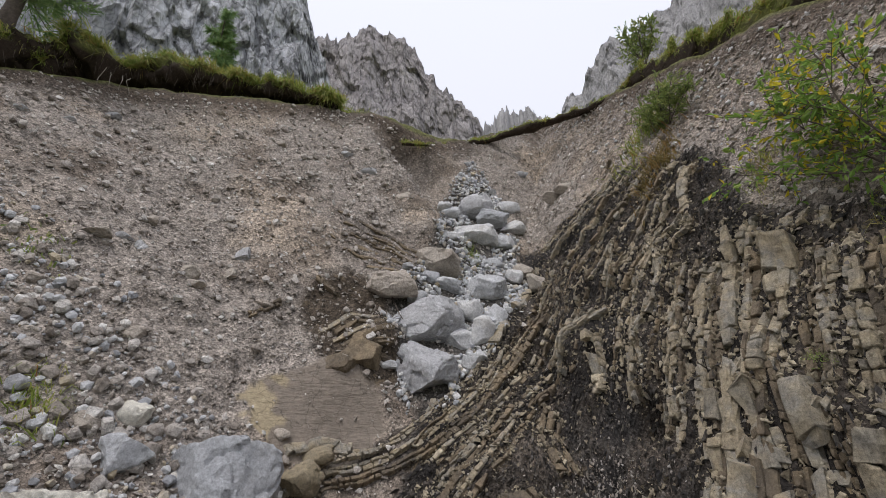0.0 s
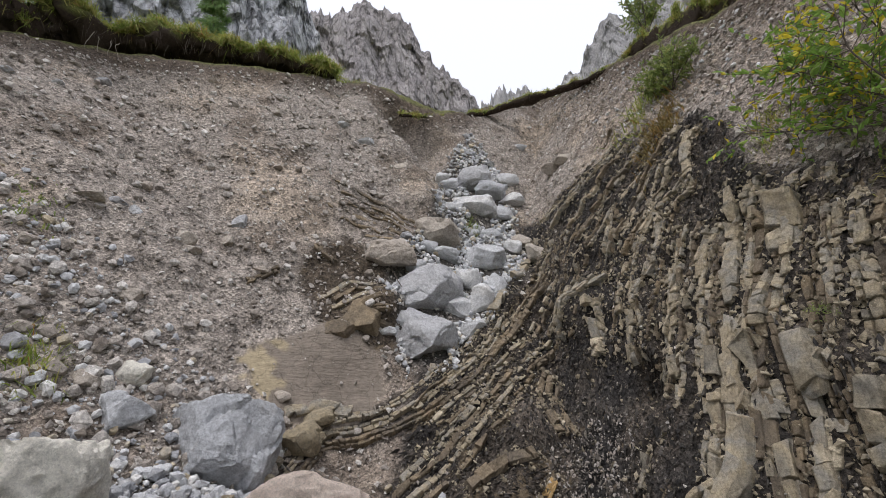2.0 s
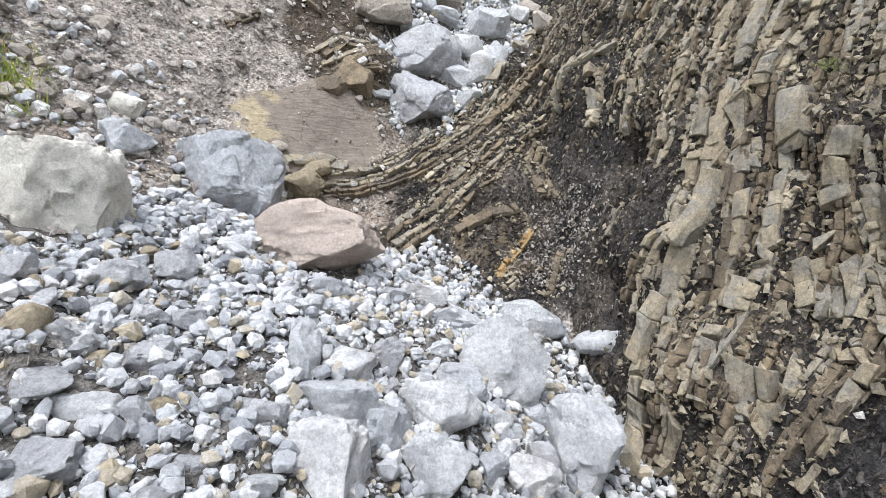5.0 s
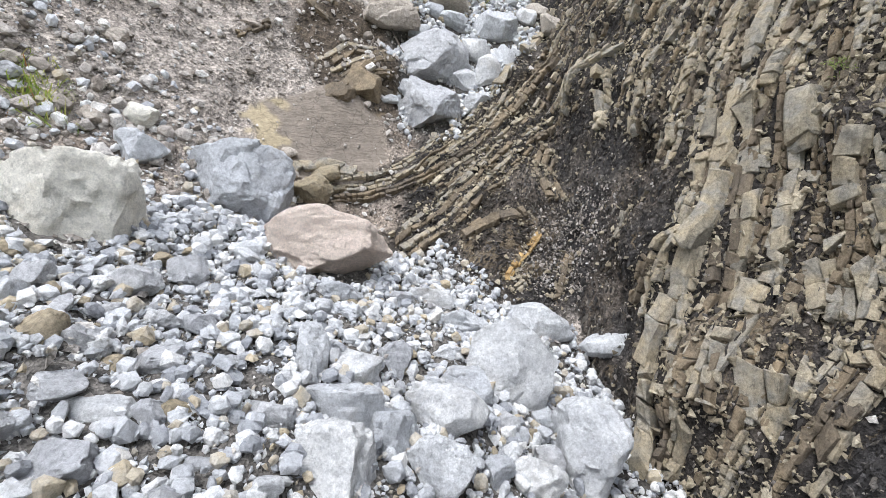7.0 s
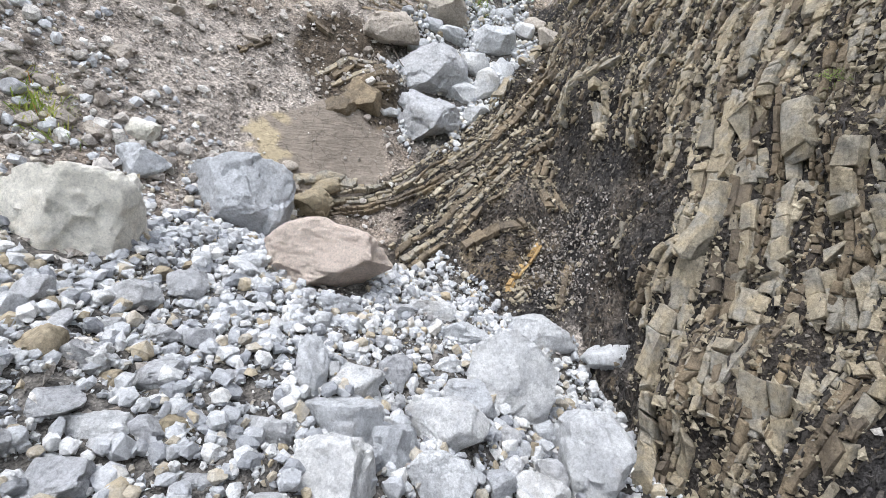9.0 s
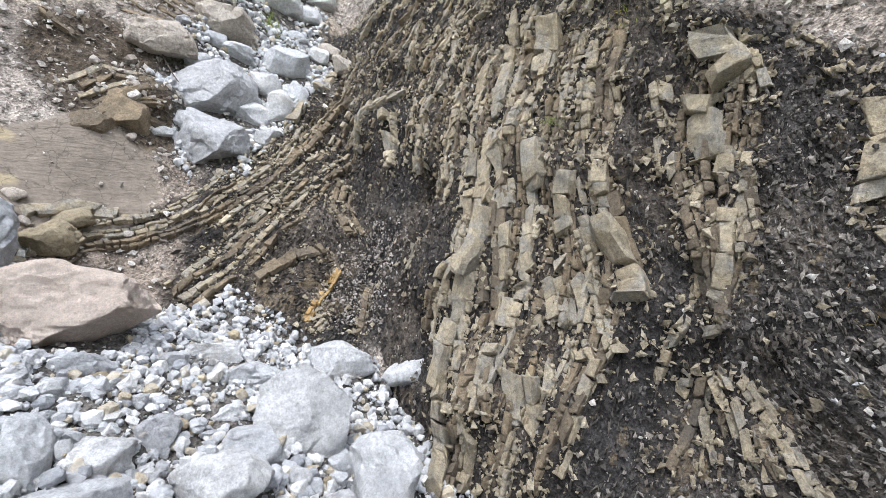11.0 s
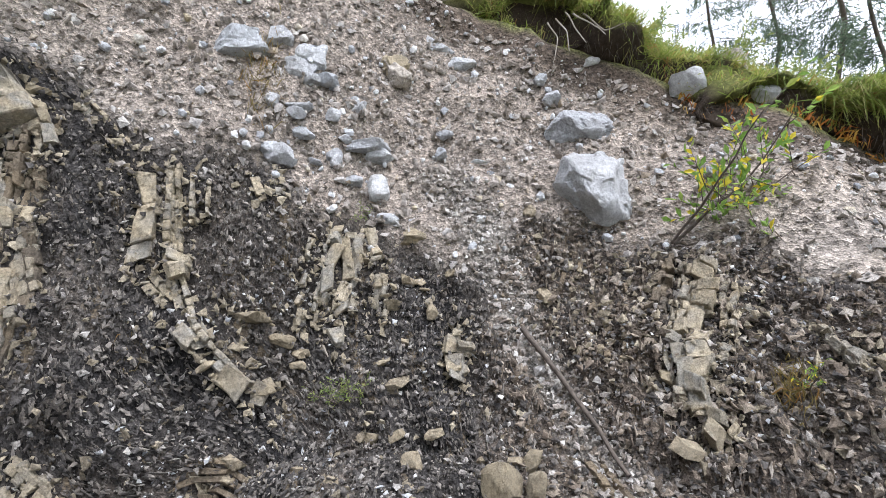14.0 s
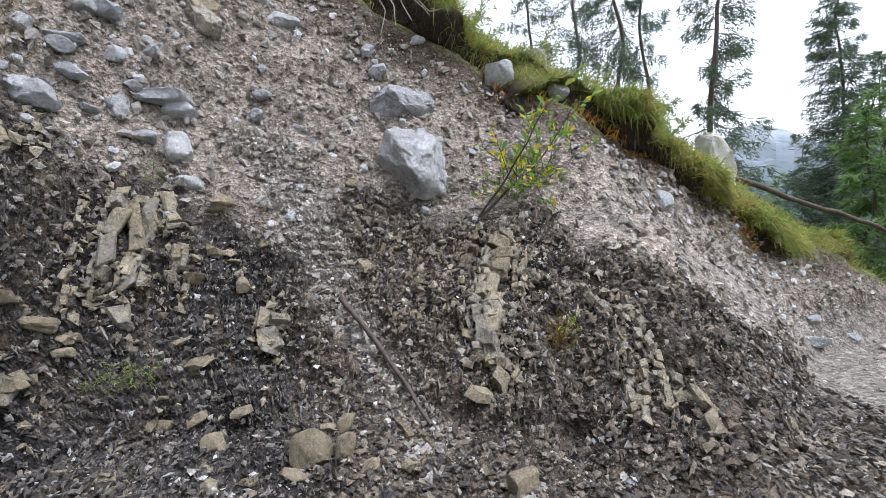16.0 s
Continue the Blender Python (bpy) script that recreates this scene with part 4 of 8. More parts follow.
bed([(4.07, -2.69, 1.57), (3.69, -2.43, 1.10), (3.43, -2.30, 0.80)], 0.200, 1324, long=(.6, 1.1), jitter=1.2, proud=0.42)
bed([(3.79, -2.81, 1.39), (3.53, -2.56, 1.03), (3.29, -2.40, 0.73)], 0.150, 1325, jitter=1.2, proud=0.42)
bed([(3.32, -2.41, 0.76), (3.21, -2.27, 0.59)], 0.150, 1326, jitter=1.2, proud=0.42)
bed([(3.40, -3.06, 1.19), (3.19, -3.15, 1.06)], 0.074, 1327, long=(.8, 1.6), skip=0.1, jitter=1.2, proud=0.42)
bed([(3.19, -3.22, 1.09), (2.93, -3.22, 0.87), (2.79, -3.14, 0.70)], 0.110, 1328, long=(.7, 1.4), skip=0.2, jitter=1.2, proud=0.42)
bed([(2.89, -3.05, 0.75), (2.73, -2.93, 0.53)], 0.100, 1329, jitter=1.2, proud=0.42)
bed([(2.82, -3.16, 0.74), (2.64, -3.10, 0.55)], 0.100, 1330, jitter=1.2, proud=0.42)
bed([(2.65, -3.28, 0.66), (2.48, -3.24, 0.49)], 0.100, 1331, jitter=1.2, proud=0.42)
bed([(4.07, -0.88, 1.06), (3.94, -0.84, 0.80)], 0.162, 1332, long=(.7, 1.0), proud=0.42, jitter=1.25)
bed([(4.22, -2.52, 1.62), (3.87, -2.27, 1.17)], 0.110, 1333, "bed_rock_dark", jitter=1.2, proud=0.42)
bed([(3.78, -2.14, 1.01), (3.43, -2.22, 0.75)], 0.050, 1334, "bed_rock_dark", skip=0.4, jitter=1.2, proud=0.15)
bed([(3.41, -1.63, 0.42), (3.09, -1.69, 0.36), (2.76, -1.73, 0.36)], 0.046, 1335, "bed_rock_dark", skip=0.2, proud=0.15)
bed([(3.38, -1.70, 0.43), (3.06, -1.77, 0.36)], 0.042, 1336, "bed_rock_dark", skip=0.2, proud=0.15)
bed([(4.45, -1.81, 1.77), (4.24, -1.66, 1.38), (4.01, -1.55, 1.01)], 0.047, 1337, "bed_rock_dark", label="thin brown flaky beds in the shale slope", long=(.6, 1.4), skip=0.5, proud=0.15)
bed([(4.42, -1.91, 1.73), (4.20, -1.78, 1.34), (3.95, -1.67, 0.96)], 0.047, 1338, "bed_rock_dark", label="thin brown flaky beds in the shale slope", long=(.6, 1.4), skip=0.5, proud=0.15)
bed([(4.39, -2.02, 1.69), (4.15, -1.89, 1.29), (3.87, -1.79, 0.92)], 0.046, 1339, "bed_rock_dark", label="thin brown flaky beds in the shale slope", long=(.6, 1.4), skip=0.5, proud=0.15)
bed([(4.36, -2.12, 1.65), (4.09, -2.00, 1.25), (3.78, -1.89, 0.88)], 0.046, 1340, "bed_rock_dark", label="thin brown flaky beds in the shale slope", long=(.6, 1.4), skip=0.5, proud=0.15)
bed([(4.31, -2.22, 1.61), (4.01, -2.10, 1.21), (3.67, -1.99, 0.84)], 0.046, 1341, "bed_rock_dark", label="thin brown flaky beds in the shale slope", long=(.6, 1.4), skip=0.5, proud=0.15)
bed([(4.26, -2.32, 1.57), (3.92, -2.19, 1.17), (3.57, -2.09, 0.81)], 0.045, 1342, "bed_rock_dark", label="thin brown flaky beds in the shale slope", long=(.6, 1.4), skip=0.5, proud=0.15)
bed([(4.19, -2.41, 1.53), (3.82, -2.28, 1.13), (3.48, -2.18, 0.78)], 0.044, 1343, "bed_rock_dark", label="thin brown flaky beds in the shale slope", long=(.6, 1.4), skip=0.5, proud=0.15)
bed([(4.08, -2.61, 1.54), (3.73, -2.33, 1.08), (3.39, -2.22, 0.72)], 0.120, 1344, skip=0.2, long=(.6, 1.5), jitter=1.2, proud=0.42)
bed([(4.01, -2.70, 1.52), (3.64, -2.42, 1.05), (3.34, -2.28, 0.71)], 0.120, 1345, skip=0.2, long=(.6, 1.5), jitter=1.2, proud=0.42)
bed([(3.90, -2.81, 1.49), (3.53, -2.56, 1.02), (3.28, -2.38, 0.71)], 0.100, 1347, skip=0.2, long=(.6, 1.5), jitter=1.2, proud=0.42)
bed([(3.45, -3.07, 1.24), (3.10, -3.10, 0.95), (2.83, -3.00, 0.66)], 0.055, 1348, skip=0.15, long=(.6, 1.5), jitter=1.2, proud=0.42)
bed([(3.34, -3.16, 1.19), (3.01, -3.18, 0.92), (2.79, -3.09, 0.67)], 0.045, 1350, skip=0.15, long=(.6, 1.5), jitter=1.2, proud=0.42)
bed([(3.24, -3.27, 1.17), (2.91, -3.26, 0.88), (2.75, -3.16, 0.68)], 0.048, 1352, skip=0.15, long=(.6, 1.5), jitter=1.2, proud=0.42)
bed([(2.94, -3.03, 0.77), (2.70, -2.88, 0.49)], 0.059, 1353, skip=0.15, long=(.8, 2.0), jitter=1.2, proud=0.42)
bed([(2.89, -3.12, 0.78), (2.66, -2.94, 0.48)], 0.058, 1355, skip=0.15, long=(.8, 2.0), jitter=1.2, proud=0.42)
bed([(2.82, -3.21, 0.77), (2.61, -3.06, 0.50)], 0.047, 1357, skip=0.15, long=(.8, 2.0), jitter=1.2, proud=0.42)
bed([(2.77, -3.26, 0.75), (2.59, -3.10, 0.51)], 0.055, 1358, skip=0.15, long=(.8, 2.0), jitter=1.2, proud=0.42)
bed([(-1.94, 5.63, 1.15), (-1.57, 6.40, 1.47), (-0.97, 6.64, 1.55), (-0.32, 6.97, 1.86), (0.30, 7.45, 2.40), (0.93, 8.12, 3.13)], 0.111, 1359, label="brown-tan folded limestone beds sweeping up beside the gully", long=(.8, 2.2))
bed([(-1.79, 5.59, 1.06), (-1.55, 6.30, 1.34), (-0.80, 6.59, 1.46), (-0.18, 6.85, 1.74), (0.44, 7.31, 2.26), (1.09, 7.96, 2.97)], 0.110, 1360, label="brown-tan folded limestone beds sweeping up beside the gully", long=(.8, 2.2))
bed([(-1.63, 5.52, 0.97), (-1.52, 6.19, 1.22), (-0.63, 6.50, 1.36), (-0.04, 6.73, 1.62), (0.58, 7.18, 2.13), (1.25, 7.80, 2.81)], 0.108, 1361, "bed_rock_dark", label="brown-tan folded limestone beds sweeping up beside the gully", long=(.8, 2.2))
bed([(-0.71, 5.86, 0.74), (-0.21, 6.23, 1.09), (0.36, 6.70, 1.61), (0.93, 7.25, 2.21)], 0.082, 1362, label="brown-tan folded limestone beds sweeping up beside the gully", long=(1.0, 3.0))
bed([(-0.62, 5.77, 0.67), (-0.10, 6.16, 1.02), (0.47, 6.61, 1.51), (1.04, 7.15, 2.11)], 0.081, 1363, "bed_rock_dark", label="brown-tan folded limestone beds sweeping up beside the gully", long=(1.0, 3.0))
bed([(-0.52, 5.67, 0.59), (0.01, 6.09, 0.95), (0.58, 6.51, 1.41), (1.16, 7.06, 2.02)], 0.080, 1364, label="brown-tan folded limestone beds sweeping up beside the gully", long=(1.0, 3.0))
bed([(-0.43, 5.58, 0.52), (0.12, 6.02, 0.88), (0.69, 6.42, 1.32), (1.27, 6.97, 1.93)], 0.079, 1365, "bed_rock_dark", label="brown-tan folded limestone beds sweeping up beside the gully", long=(1.0, 3.0))
bed([(0.92, 8.06, 3.07), (1.56, 8.91, 4.00), (2.13, 9.56, 4.88)], 0.197, 1366, label="brown-tan folded limestone beds sweeping up beside the gully")
bed([(1.12, 7.63, 2.62), (1.69, 8.39, 3.46), (2.13, 8.59, 4.23)], 0.142, 1367, "bed_rock_dark", label="brown-tan folded limestone beds sweeping up beside the gully")
bed([(2.52, 6.66, 3.52), (2.21, 7.06, 3.12), (1.96, 7.10, 2.51)], 0.104, 1368, label="tan thin-bedded limestone knob above a hollow", long=(1.2, 3.0), proud=0.55, thick=1.6)
bed([(2.45, 6.83, 3.50), (2.17, 7.15, 3.10), (1.96, 7.16, 2.58)], 0.105, 1369, label="tan thin-bedded limestone knob above a hollow", long=(1.2, 3.0), proud=0.55, thick=1.6)
bed([(2.38, 7.00, 3.48), (2.13, 7.25, 3.09), (1.95, 7.23, 2.64)], 0.107, 1370, label="tan thin-bedded limestone knob above a hollow", long=(1.2, 3.0), proud=0.55, thick=1.6)
bed([(2.30, 7.19, 3.46), (2.08, 7.34, 3.07), (1.95, 7.30, 2.70)], 0.109, 1371, label="tan thin-bedded limestone knob above a hollow", long=(1.2, 3.0), proud=0.55, thick=1.6)
bed([(2.22, 7.38, 3.44), (2.04, 7.44, 3.06), (1.95, 7.37, 2.77)], 0.111, 1372, label="tan thin-bedded limestone knob above a hollow", long=(1.2, 3.0), proud=0.55, thick=1.6)
bed([(2.35, 6.65, 3.07), (2.15, 6.33, 2.26)], 0.179, 1373, long=(.9, 1.6), proud=0.6, thick=1.4)
bed([(2.68, 6.37, 3.62), (2.50, 6.25, 3.05), (2.39, 6.15, 2.69)], 0.109, 1374)
bed([(2.84, 6.23, 3.88), (2.64, 6.06, 3.23), (2.55, 5.64, 2.60)], 0.104, 1375)
bed([(1.31, 5.92, 0.80), (1.09, 5.75, 0.62), (0.81, 5.44, 0.28)], 0.117, 1376, "ochre_rock", label="ochre rust-stained bed at the foot of the wall")
bed([(1.04, 5.43, 0.28), (0.88, 5.30, 0.13)], 0.111, 1377)
bed([(1.70, 5.67, 0.56), (1.42, 5.24, 0.08)], 0.127, 1378, "bed_rock_dark")
bed([(2.15, 5.29, 1.24), (2.06, 5.14, 0.89)], 0.147, 1379, long=(2.0, 2.4))
bed([(1.53, 7.05, 2.02), (1.34, 6.72, 1.66), (1.55, 6.33, 1.26)], 0.102, 1380, "bed_rock_dark", long=(1.0, 2.4))
bed([(1.64, 7.00, 1.97), (1.46, 6.72, 1.66), (1.65, 6.33, 1.26)], 0.101, 1381, "bed_rock_dark", long=(1.0, 2.4))
bed([(1.75, 6.94, 1.91), (1.58, 6.72, 1.66), (1.74, 6.31, 1.26)], 0.101, 1382, "bed_rock_dark", long=(1.0, 2.4))
bed([(0.25, 5.89, 0.74), (0.72, 6.08, 0.95), (1.12, 6.13, 1.03)], 0.153, 1383, "bed_rock_dark")
bed([(2.24, 4.54, 0.76), (2.04, 4.56, 0.27)], 0.106, 1384, "bed_rock_dark", long=(1.0, 2.0), proud=0.4)
bed([(2.26, 8.97, 4.73), (1.70, 8.60, 3.67), (1.02, 7.80, 2.80), (0.18, 7.11, 2.03), (-0.39, 6.68, 1.56)], 0.091, 1385, "bed_rock_dark", label="thin brown limestone sheets sweeping down to the gully", skip=0.32, long=(.8, 2.8), proud=0.35)
bed([(2.31, 8.78, 4.71), (1.86, 8.55, 3.66), (1.08, 7.76, 2.76), (0.26, 7.06, 1.99), (-0.41, 6.67, 1.55)], 0.106, 1386, label="thin brown limestone sheets sweeping down to the gully", skip=0.32, long=(.8, 2.8), proud=0.35)
bed([(2.43, 8.64, 4.82), (1.96, 8.35, 3.69), (1.24, 7.73, 2.73), (0.35, 7.01, 1.94), (-0.29, 6.62, 1.49)], 0.067, 1387, "bed_rock_dark", label="thin brown limestone sheets sweeping down to the gully", skip=0.32, long=(.8, 2.8), proud=0.35)
bed([(2.48, 8.31, 4.72), (2.00, 8.29, 3.72), (1.30, 7.76, 2.77), (0.43, 7.01, 1.94), (-0.26, 6.58, 1.45)], 0.083, 1388, "bed_rock_dark", label="thin brown limestone sheets sweeping down to the gully", skip=0.32, long=(.8, 2.8), proud=0.35)
bed([(2.52, 8.15, 4.68), (2.08, 8.06, 3.71), (1.45, 7.67, 2.68), (0.51, 6.96, 1.89), (-0.18, 6.56, 1.44)], 0.061, 1389, label="thin brown limestone sheets sweeping down to the gully", skip=0.32, long=(.8, 2.8), proud=0.35)
bed([(2.58, 7.94, 4.65), (2.12, 7.92, 3.69), (1.55, 7.65, 2.66), (0.58, 6.93, 1.86), (-0.13, 6.51, 1.38)], 0.068, 1390, "bed_rock_dark", label="thin brown limestone sheets sweeping down to the gully", skip=0.32, long=(.8, 2.8), proud=0.35)
bed([(2.66, 7.82, 4.73), (2.21, 7.67, 3.67), (1.74, 7.57, 2.58), (0.71, 6.88, 1.81), (-0.11, 6.44, 1.31)], 0.059, 1391, "bed_rock_dark", label="thin brown limestone sheets sweeping down to the gully", skip=0.32, long=(.8, 2.8), proud=0.35)
bed([(2.72, 7.62, 4.71), (2.27, 7.46, 3.63), (1.79, 7.56, 2.59), (0.77, 6.85, 1.78), (-0.06, 6.40, 1.27)], 0.101, 1392, label="thin brown limestone sheets sweeping down to the gully", skip=0.32, long=(.8, 2.8), proud=0.35)
bed([(2.79, 7.37, 4.66), (2.30, 7.44, 3.69), (1.89, 7.31, 2.54), (0.80, 6.85, 1.78), (0.06, 6.37, 1.25)], 0.077, 1393, "bed_rock_dark", label="thin brown limestone sheets sweeping down to the gully", skip=0.32, long=(.8, 2.8), proud=0.35)
bed([(2.87, 7.29, 4.77), (2.35, 7.29, 3.66), (1.90, 7.26, 2.51), (0.96, 6.79, 1.72), (0.08, 6.34, 1.22)], 0.057, 1394, "bed_rock_dark", label="thin brown limestone sheets sweeping down to the gully", skip=0.32, long=(.8, 2.8), proud=0.35)
bed([(2.93, 7.03, 4.69), (2.47, 6.86, 3.55), (2.05, 6.89, 2.56)], 0.072, 1395, "bed_rock_dark", label="thin brown limestone sheets sweeping down to the gully", skip=0.4, long=(.8, 2.6), proud=0.35)
bed([(3.01, 6.59, 4.54), (2.52, 6.61, 3.46), (2.15, 6.52, 2.44)], 0.060, 1396, label="thin brown limestone sheets sweeping down to the gully", skip=0.4, long=(.8, 2.6), proud=0.35)
bed([(3.04, 6.33, 4.41), (2.58, 6.32, 3.34), (2.24, 6.21, 2.37)], 0.089, 1397, "bed_rock_dark", label="thin brown limestone sheets sweeping down to the gully", skip=0.4, long=(.8, 2.6), proud=0.35)
bed([(3.09, 6.18, 4.40), (2.61, 6.14, 3.24), (2.27, 6.08, 2.32)], 0.054, 1398, label="thin brown limestone sheets sweeping down to the gully", skip=0.4, long=(.8, 2.6), proud=0.35)
bed([(3.13, 5.96, 4.31), (2.68, 5.83, 3.11), (2.35, 5.77, 2.21)], 0.048, 1399, "bed_rock_dark", label="thin brown limestone sheets sweeping down to the gully", skip=0.4, long=(.8, 2.6), proud=0.35)
bed([(3.16, 5.81, 4.24), (2.69, 5.74, 3.04), (2.38, 5.62, 2.17)], 0.057, 1400, label="thin brown limestone sheets sweeping down to the gully", skip=0.4, long=(.8, 2.6), proud=0.35)
bed([(3.22, 5.61, 4.21), (2.74, 5.53, 2.98), (2.44, 5.40, 2.09)], 0.068, 1401, "bed_rock_dark", label="thin brown limestone sheets sweeping down to the gully", skip=0.4, long=(.8, 2.6), proud=0.35)
bed([(3.25, 5.37, 4.08), (2.79, 5.34, 2.93), (2.48, 5.22, 2.03)], 0.060, 1402, label="thin brown limestone sheets sweeping down to the gully", skip=0.4, long=(.8, 2.6), proud=0.35)
bed([(3.08, 5.49, 3.79), (2.70, 5.39, 2.73), (2.42, 5.22, 1.86)], 0.090, 1403, label="thin brown limestone sheets sweeping down to the gully", skip=0.3, long=(.7, 2.0), proud=0.4)
bed([(3.10, 5.41, 3.76), (2.75, 5.26, 2.73), (2.43, 5.15, 1.83)], 0.068, 1404, "bed_rock_dark", label="thin brown limestone sheets sweeping down to the gully", skip=0.3, long=(.7, 2.0), proud=0.4)
bed([(3.14, 5.24, 3.69), (2.78, 5.19, 2.74), (2.46, 5.03, 1.78)], 0.064, 1405, label="thin brown limestone sheets sweeping down to the gully", skip=0.3, long=(.7, 2.0), proud=0.4)
bed([(3.18, 5.18, 3.75), (2.81, 5.11, 2.73), (2.47, 4.97, 1.74)], 0.086, 1406, "bed_rock_dark", label="thin brown limestone sheets sweeping down to the gully", skip=0.3, long=(.7, 2.0), proud=0.4)
bed([(3.21, 5.06, 3.70), (2.83, 5.04, 2.72), (2.50, 4.86, 1.72)], 0.070, 1407, label="thin brown limestone sheets sweeping down to the gully", skip=0.3, long=(.7, 2.0), proud=0.4)
bed([(3.74, 8.59, 7.16), (3.01, 9.05, 6.14), (2.31, 9.92, 5.44)], 0.103, 1408, "bed_rock_dark", label="tan thin limestone beds on the slope above the gully", long=(.8, 2.4))
bed([(3.65, 8.12, 6.70), (3.01, 8.40, 5.73), (2.38, 9.02, 4.99)], 0.130, 1409, label="tan thin limestone beds on the slope above the gully", long=(.8, 2.4))
bed([(3.57, 7.71, 6.30), (3.02, 7.84, 5.38), (2.44, 8.29, 4.63)], 0.088, 1410, label="tan thin limestone beds on the slope above the gully", long=(.8, 2.4))
bed([(3.53, 6.90, 5.72), (3.02, 7.35, 5.08), (2.50, 7.70, 4.33)], 0.111, 1411, "bed_rock_dark", label="tan thin limestone beds on the slope above the gully", long=(.8, 2.4))
bed([(3.47, 6.61, 5.43), (3.02, 6.93, 4.81), (2.56, 7.22, 4.08)], 0.076, 1412, label="tan thin limestone beds on the slope above the gully", long=(.8, 2.4))
bed([(3.42, 6.35, 5.16), (3.03, 6.58, 4.58), (2.62, 6.81, 3.86)], 0.098, 1413, label="tan thin limestone beds on the slope above the gully", long=(.8, 2.4))
bed([(3.41, 5.83, 4.80), (3.05, 6.27, 4.38), (2.67, 6.45, 3.67)], 0.067, 1414, "bed_rock_dark", label="tan thin limestone beds on the slope above the gully", long=(.8, 2.4))
bed([(3.38, 5.65, 4.60), (3.07, 6.00, 4.20), (2.72, 6.14, 3.50)], 0.088, 1415, label="tan thin limestone beds on the slope above the gully", long=(.8, 2.4))
bed([(3.35, 5.49, 4.42), (3.09, 5.76, 4.04), (2.76, 5.86, 3.35)], 0.061, 1416, label="tan thin limestone beds on the slope above the gully", long=(.8, 2.4))
bed([(3.69, 8.17, 6.81), (3.01, 8.72, 5.93), (2.36, 9.68, 5.36)], 0.122, 1417, label="tan thin limestone beds on the slope above the gully", skip=0.22)
bed([(3.71, 7.73, 6.56), (3.05, 8.25, 5.70), (2.45, 8.99, 5.10)], 0.108, 1418, label="tan thin limestone beds on the slope above the gully", skip=0.22)
bed([(3.73, 7.46, 6.42), (3.11, 7.79, 5.53), (2.54, 8.19, 4.74)], 0.075, 1419, "bed_rock_dark", label="tan thin limestone beds on the slope above the gully", skip=0.22)
bed([(3.73, 6.96, 6.12), (3.18, 7.14, 5.24), (2.61, 7.57, 4.46)], 0.090, 1420, label="tan thin limestone beds on the slope above the gully", skip=0.22)
bed([(3.72, 6.60, 5.87), (3.20, 6.85, 5.08), (2.70, 7.14, 4.32)], 0.102, 1421, label="tan thin limestone beds on the slope above the gully", skip=0.22)
bed([(3.70, 6.33, 5.66), (3.21, 6.58, 4.94), (2.77, 6.71, 4.14)], 0.098, 1422, "bed_rock_dark", label="tan thin limestone beds on the slope above the gully", skip=0.22)
bed([(3.75, 6.09, 5.59), (3.26, 6.24, 4.80), (2.85, 6.34, 3.99)], 0.080, 1423, label="tan thin limestone beds on the slope above the gully", skip=0.22)
bed([(3.75, 5.91, 5.49), (3.30, 6.00, 4.69), (2.90, 6.16, 3.96)], 0.075, 1424, label="tan thin limestone beds on the slope above the gully", skip=0.22)
bed([(3.75, 5.60, 5.28), (3.34, 5.77, 4.60), (2.97, 5.80, 3.79)], 0.066, 1425, "bed_rock_dark", label="tan thin limestone beds on the slope above the gully", skip=0.22)
bed([(3.75, 5.72, 5.36), (3.53, 5.76, 4.97), (3.34, 5.50, 4.40)], 0.160, 1426)
bed([(3.13, 6.21, 4.50), (2.83, 6.14, 3.78)], 0.166, 1427)
bed([(3.54, 4.70, 4.17), (3.46, 4.67, 3.95)], 0.155, 1428, long=(.8, 1.2))
bed([(3.69, 4.14, 4.03), (3.62, 4.13, 3.84)], 0.138, 1429, long=(.8, 1.2))
bed([(3.75, 3.94, 3.97), (3.68, 3.93, 3.79)], 0.131, 1430, long=(.8, 1.2))
bed([(3.64, 4.24, 3.98), (3.56, 4.22, 3.79)], 0.140, 1431, long=(.8, 1.2))
bed([(3.50, 4.50, 3.89), (3.43, 4.48, 3.69)], 0.147, 1432, long=(.8, 1.2))
bed([(-2.33, 9.12, 6.16), (-1.29, 9.26, 5.72), (-0.47, 9.29, 5.26)], 0.088, 1433, "bed_rock_dark", label="brown layered rock ledge in the rubble bank", long=(2.0, 6.0), thick=0.7, proud=0.4)
bed([(-2.16, 9.00, 5.86), (-1.20, 9.15, 5.50), (-0.56, 9.15, 5.10)], 0.087, 1434, "bed_rock_dark", label="brown layered rock ledge in the rubble bank", long=(2.0, 6.0), thick=0.7, proud=0.4)
bed([(-1.99, 8.88, 5.58), (-1.10, 9.05, 5.28), (-0.64, 9.02, 4.94)], 0.085, 1435, "bed_rock_dark", label="brown layered rock ledge in the rubble bank", long=(2.0, 6.0), thick=0.7, proud=0.4)
bed([(-1.84, 8.77, 5.31), (-1.01, 8.95, 5.07), (-0.73, 8.89, 4.80)], 0.084, 1436, "bed_rock_dark", label="brown layered rock ledge in the rubble bank", long=(2.0, 6.0), thick=0.7, proud=0.4)
bed([(-1.69, 8.67, 5.05), (-0.93, 8.85, 4.86), (-0.81, 8.77, 4.65)], 0.082, 1437, "bed_rock_dark", label="brown layered rock ledge in the rubble bank", long=(2.0, 6.0), thick=0.7, proud=0.4)
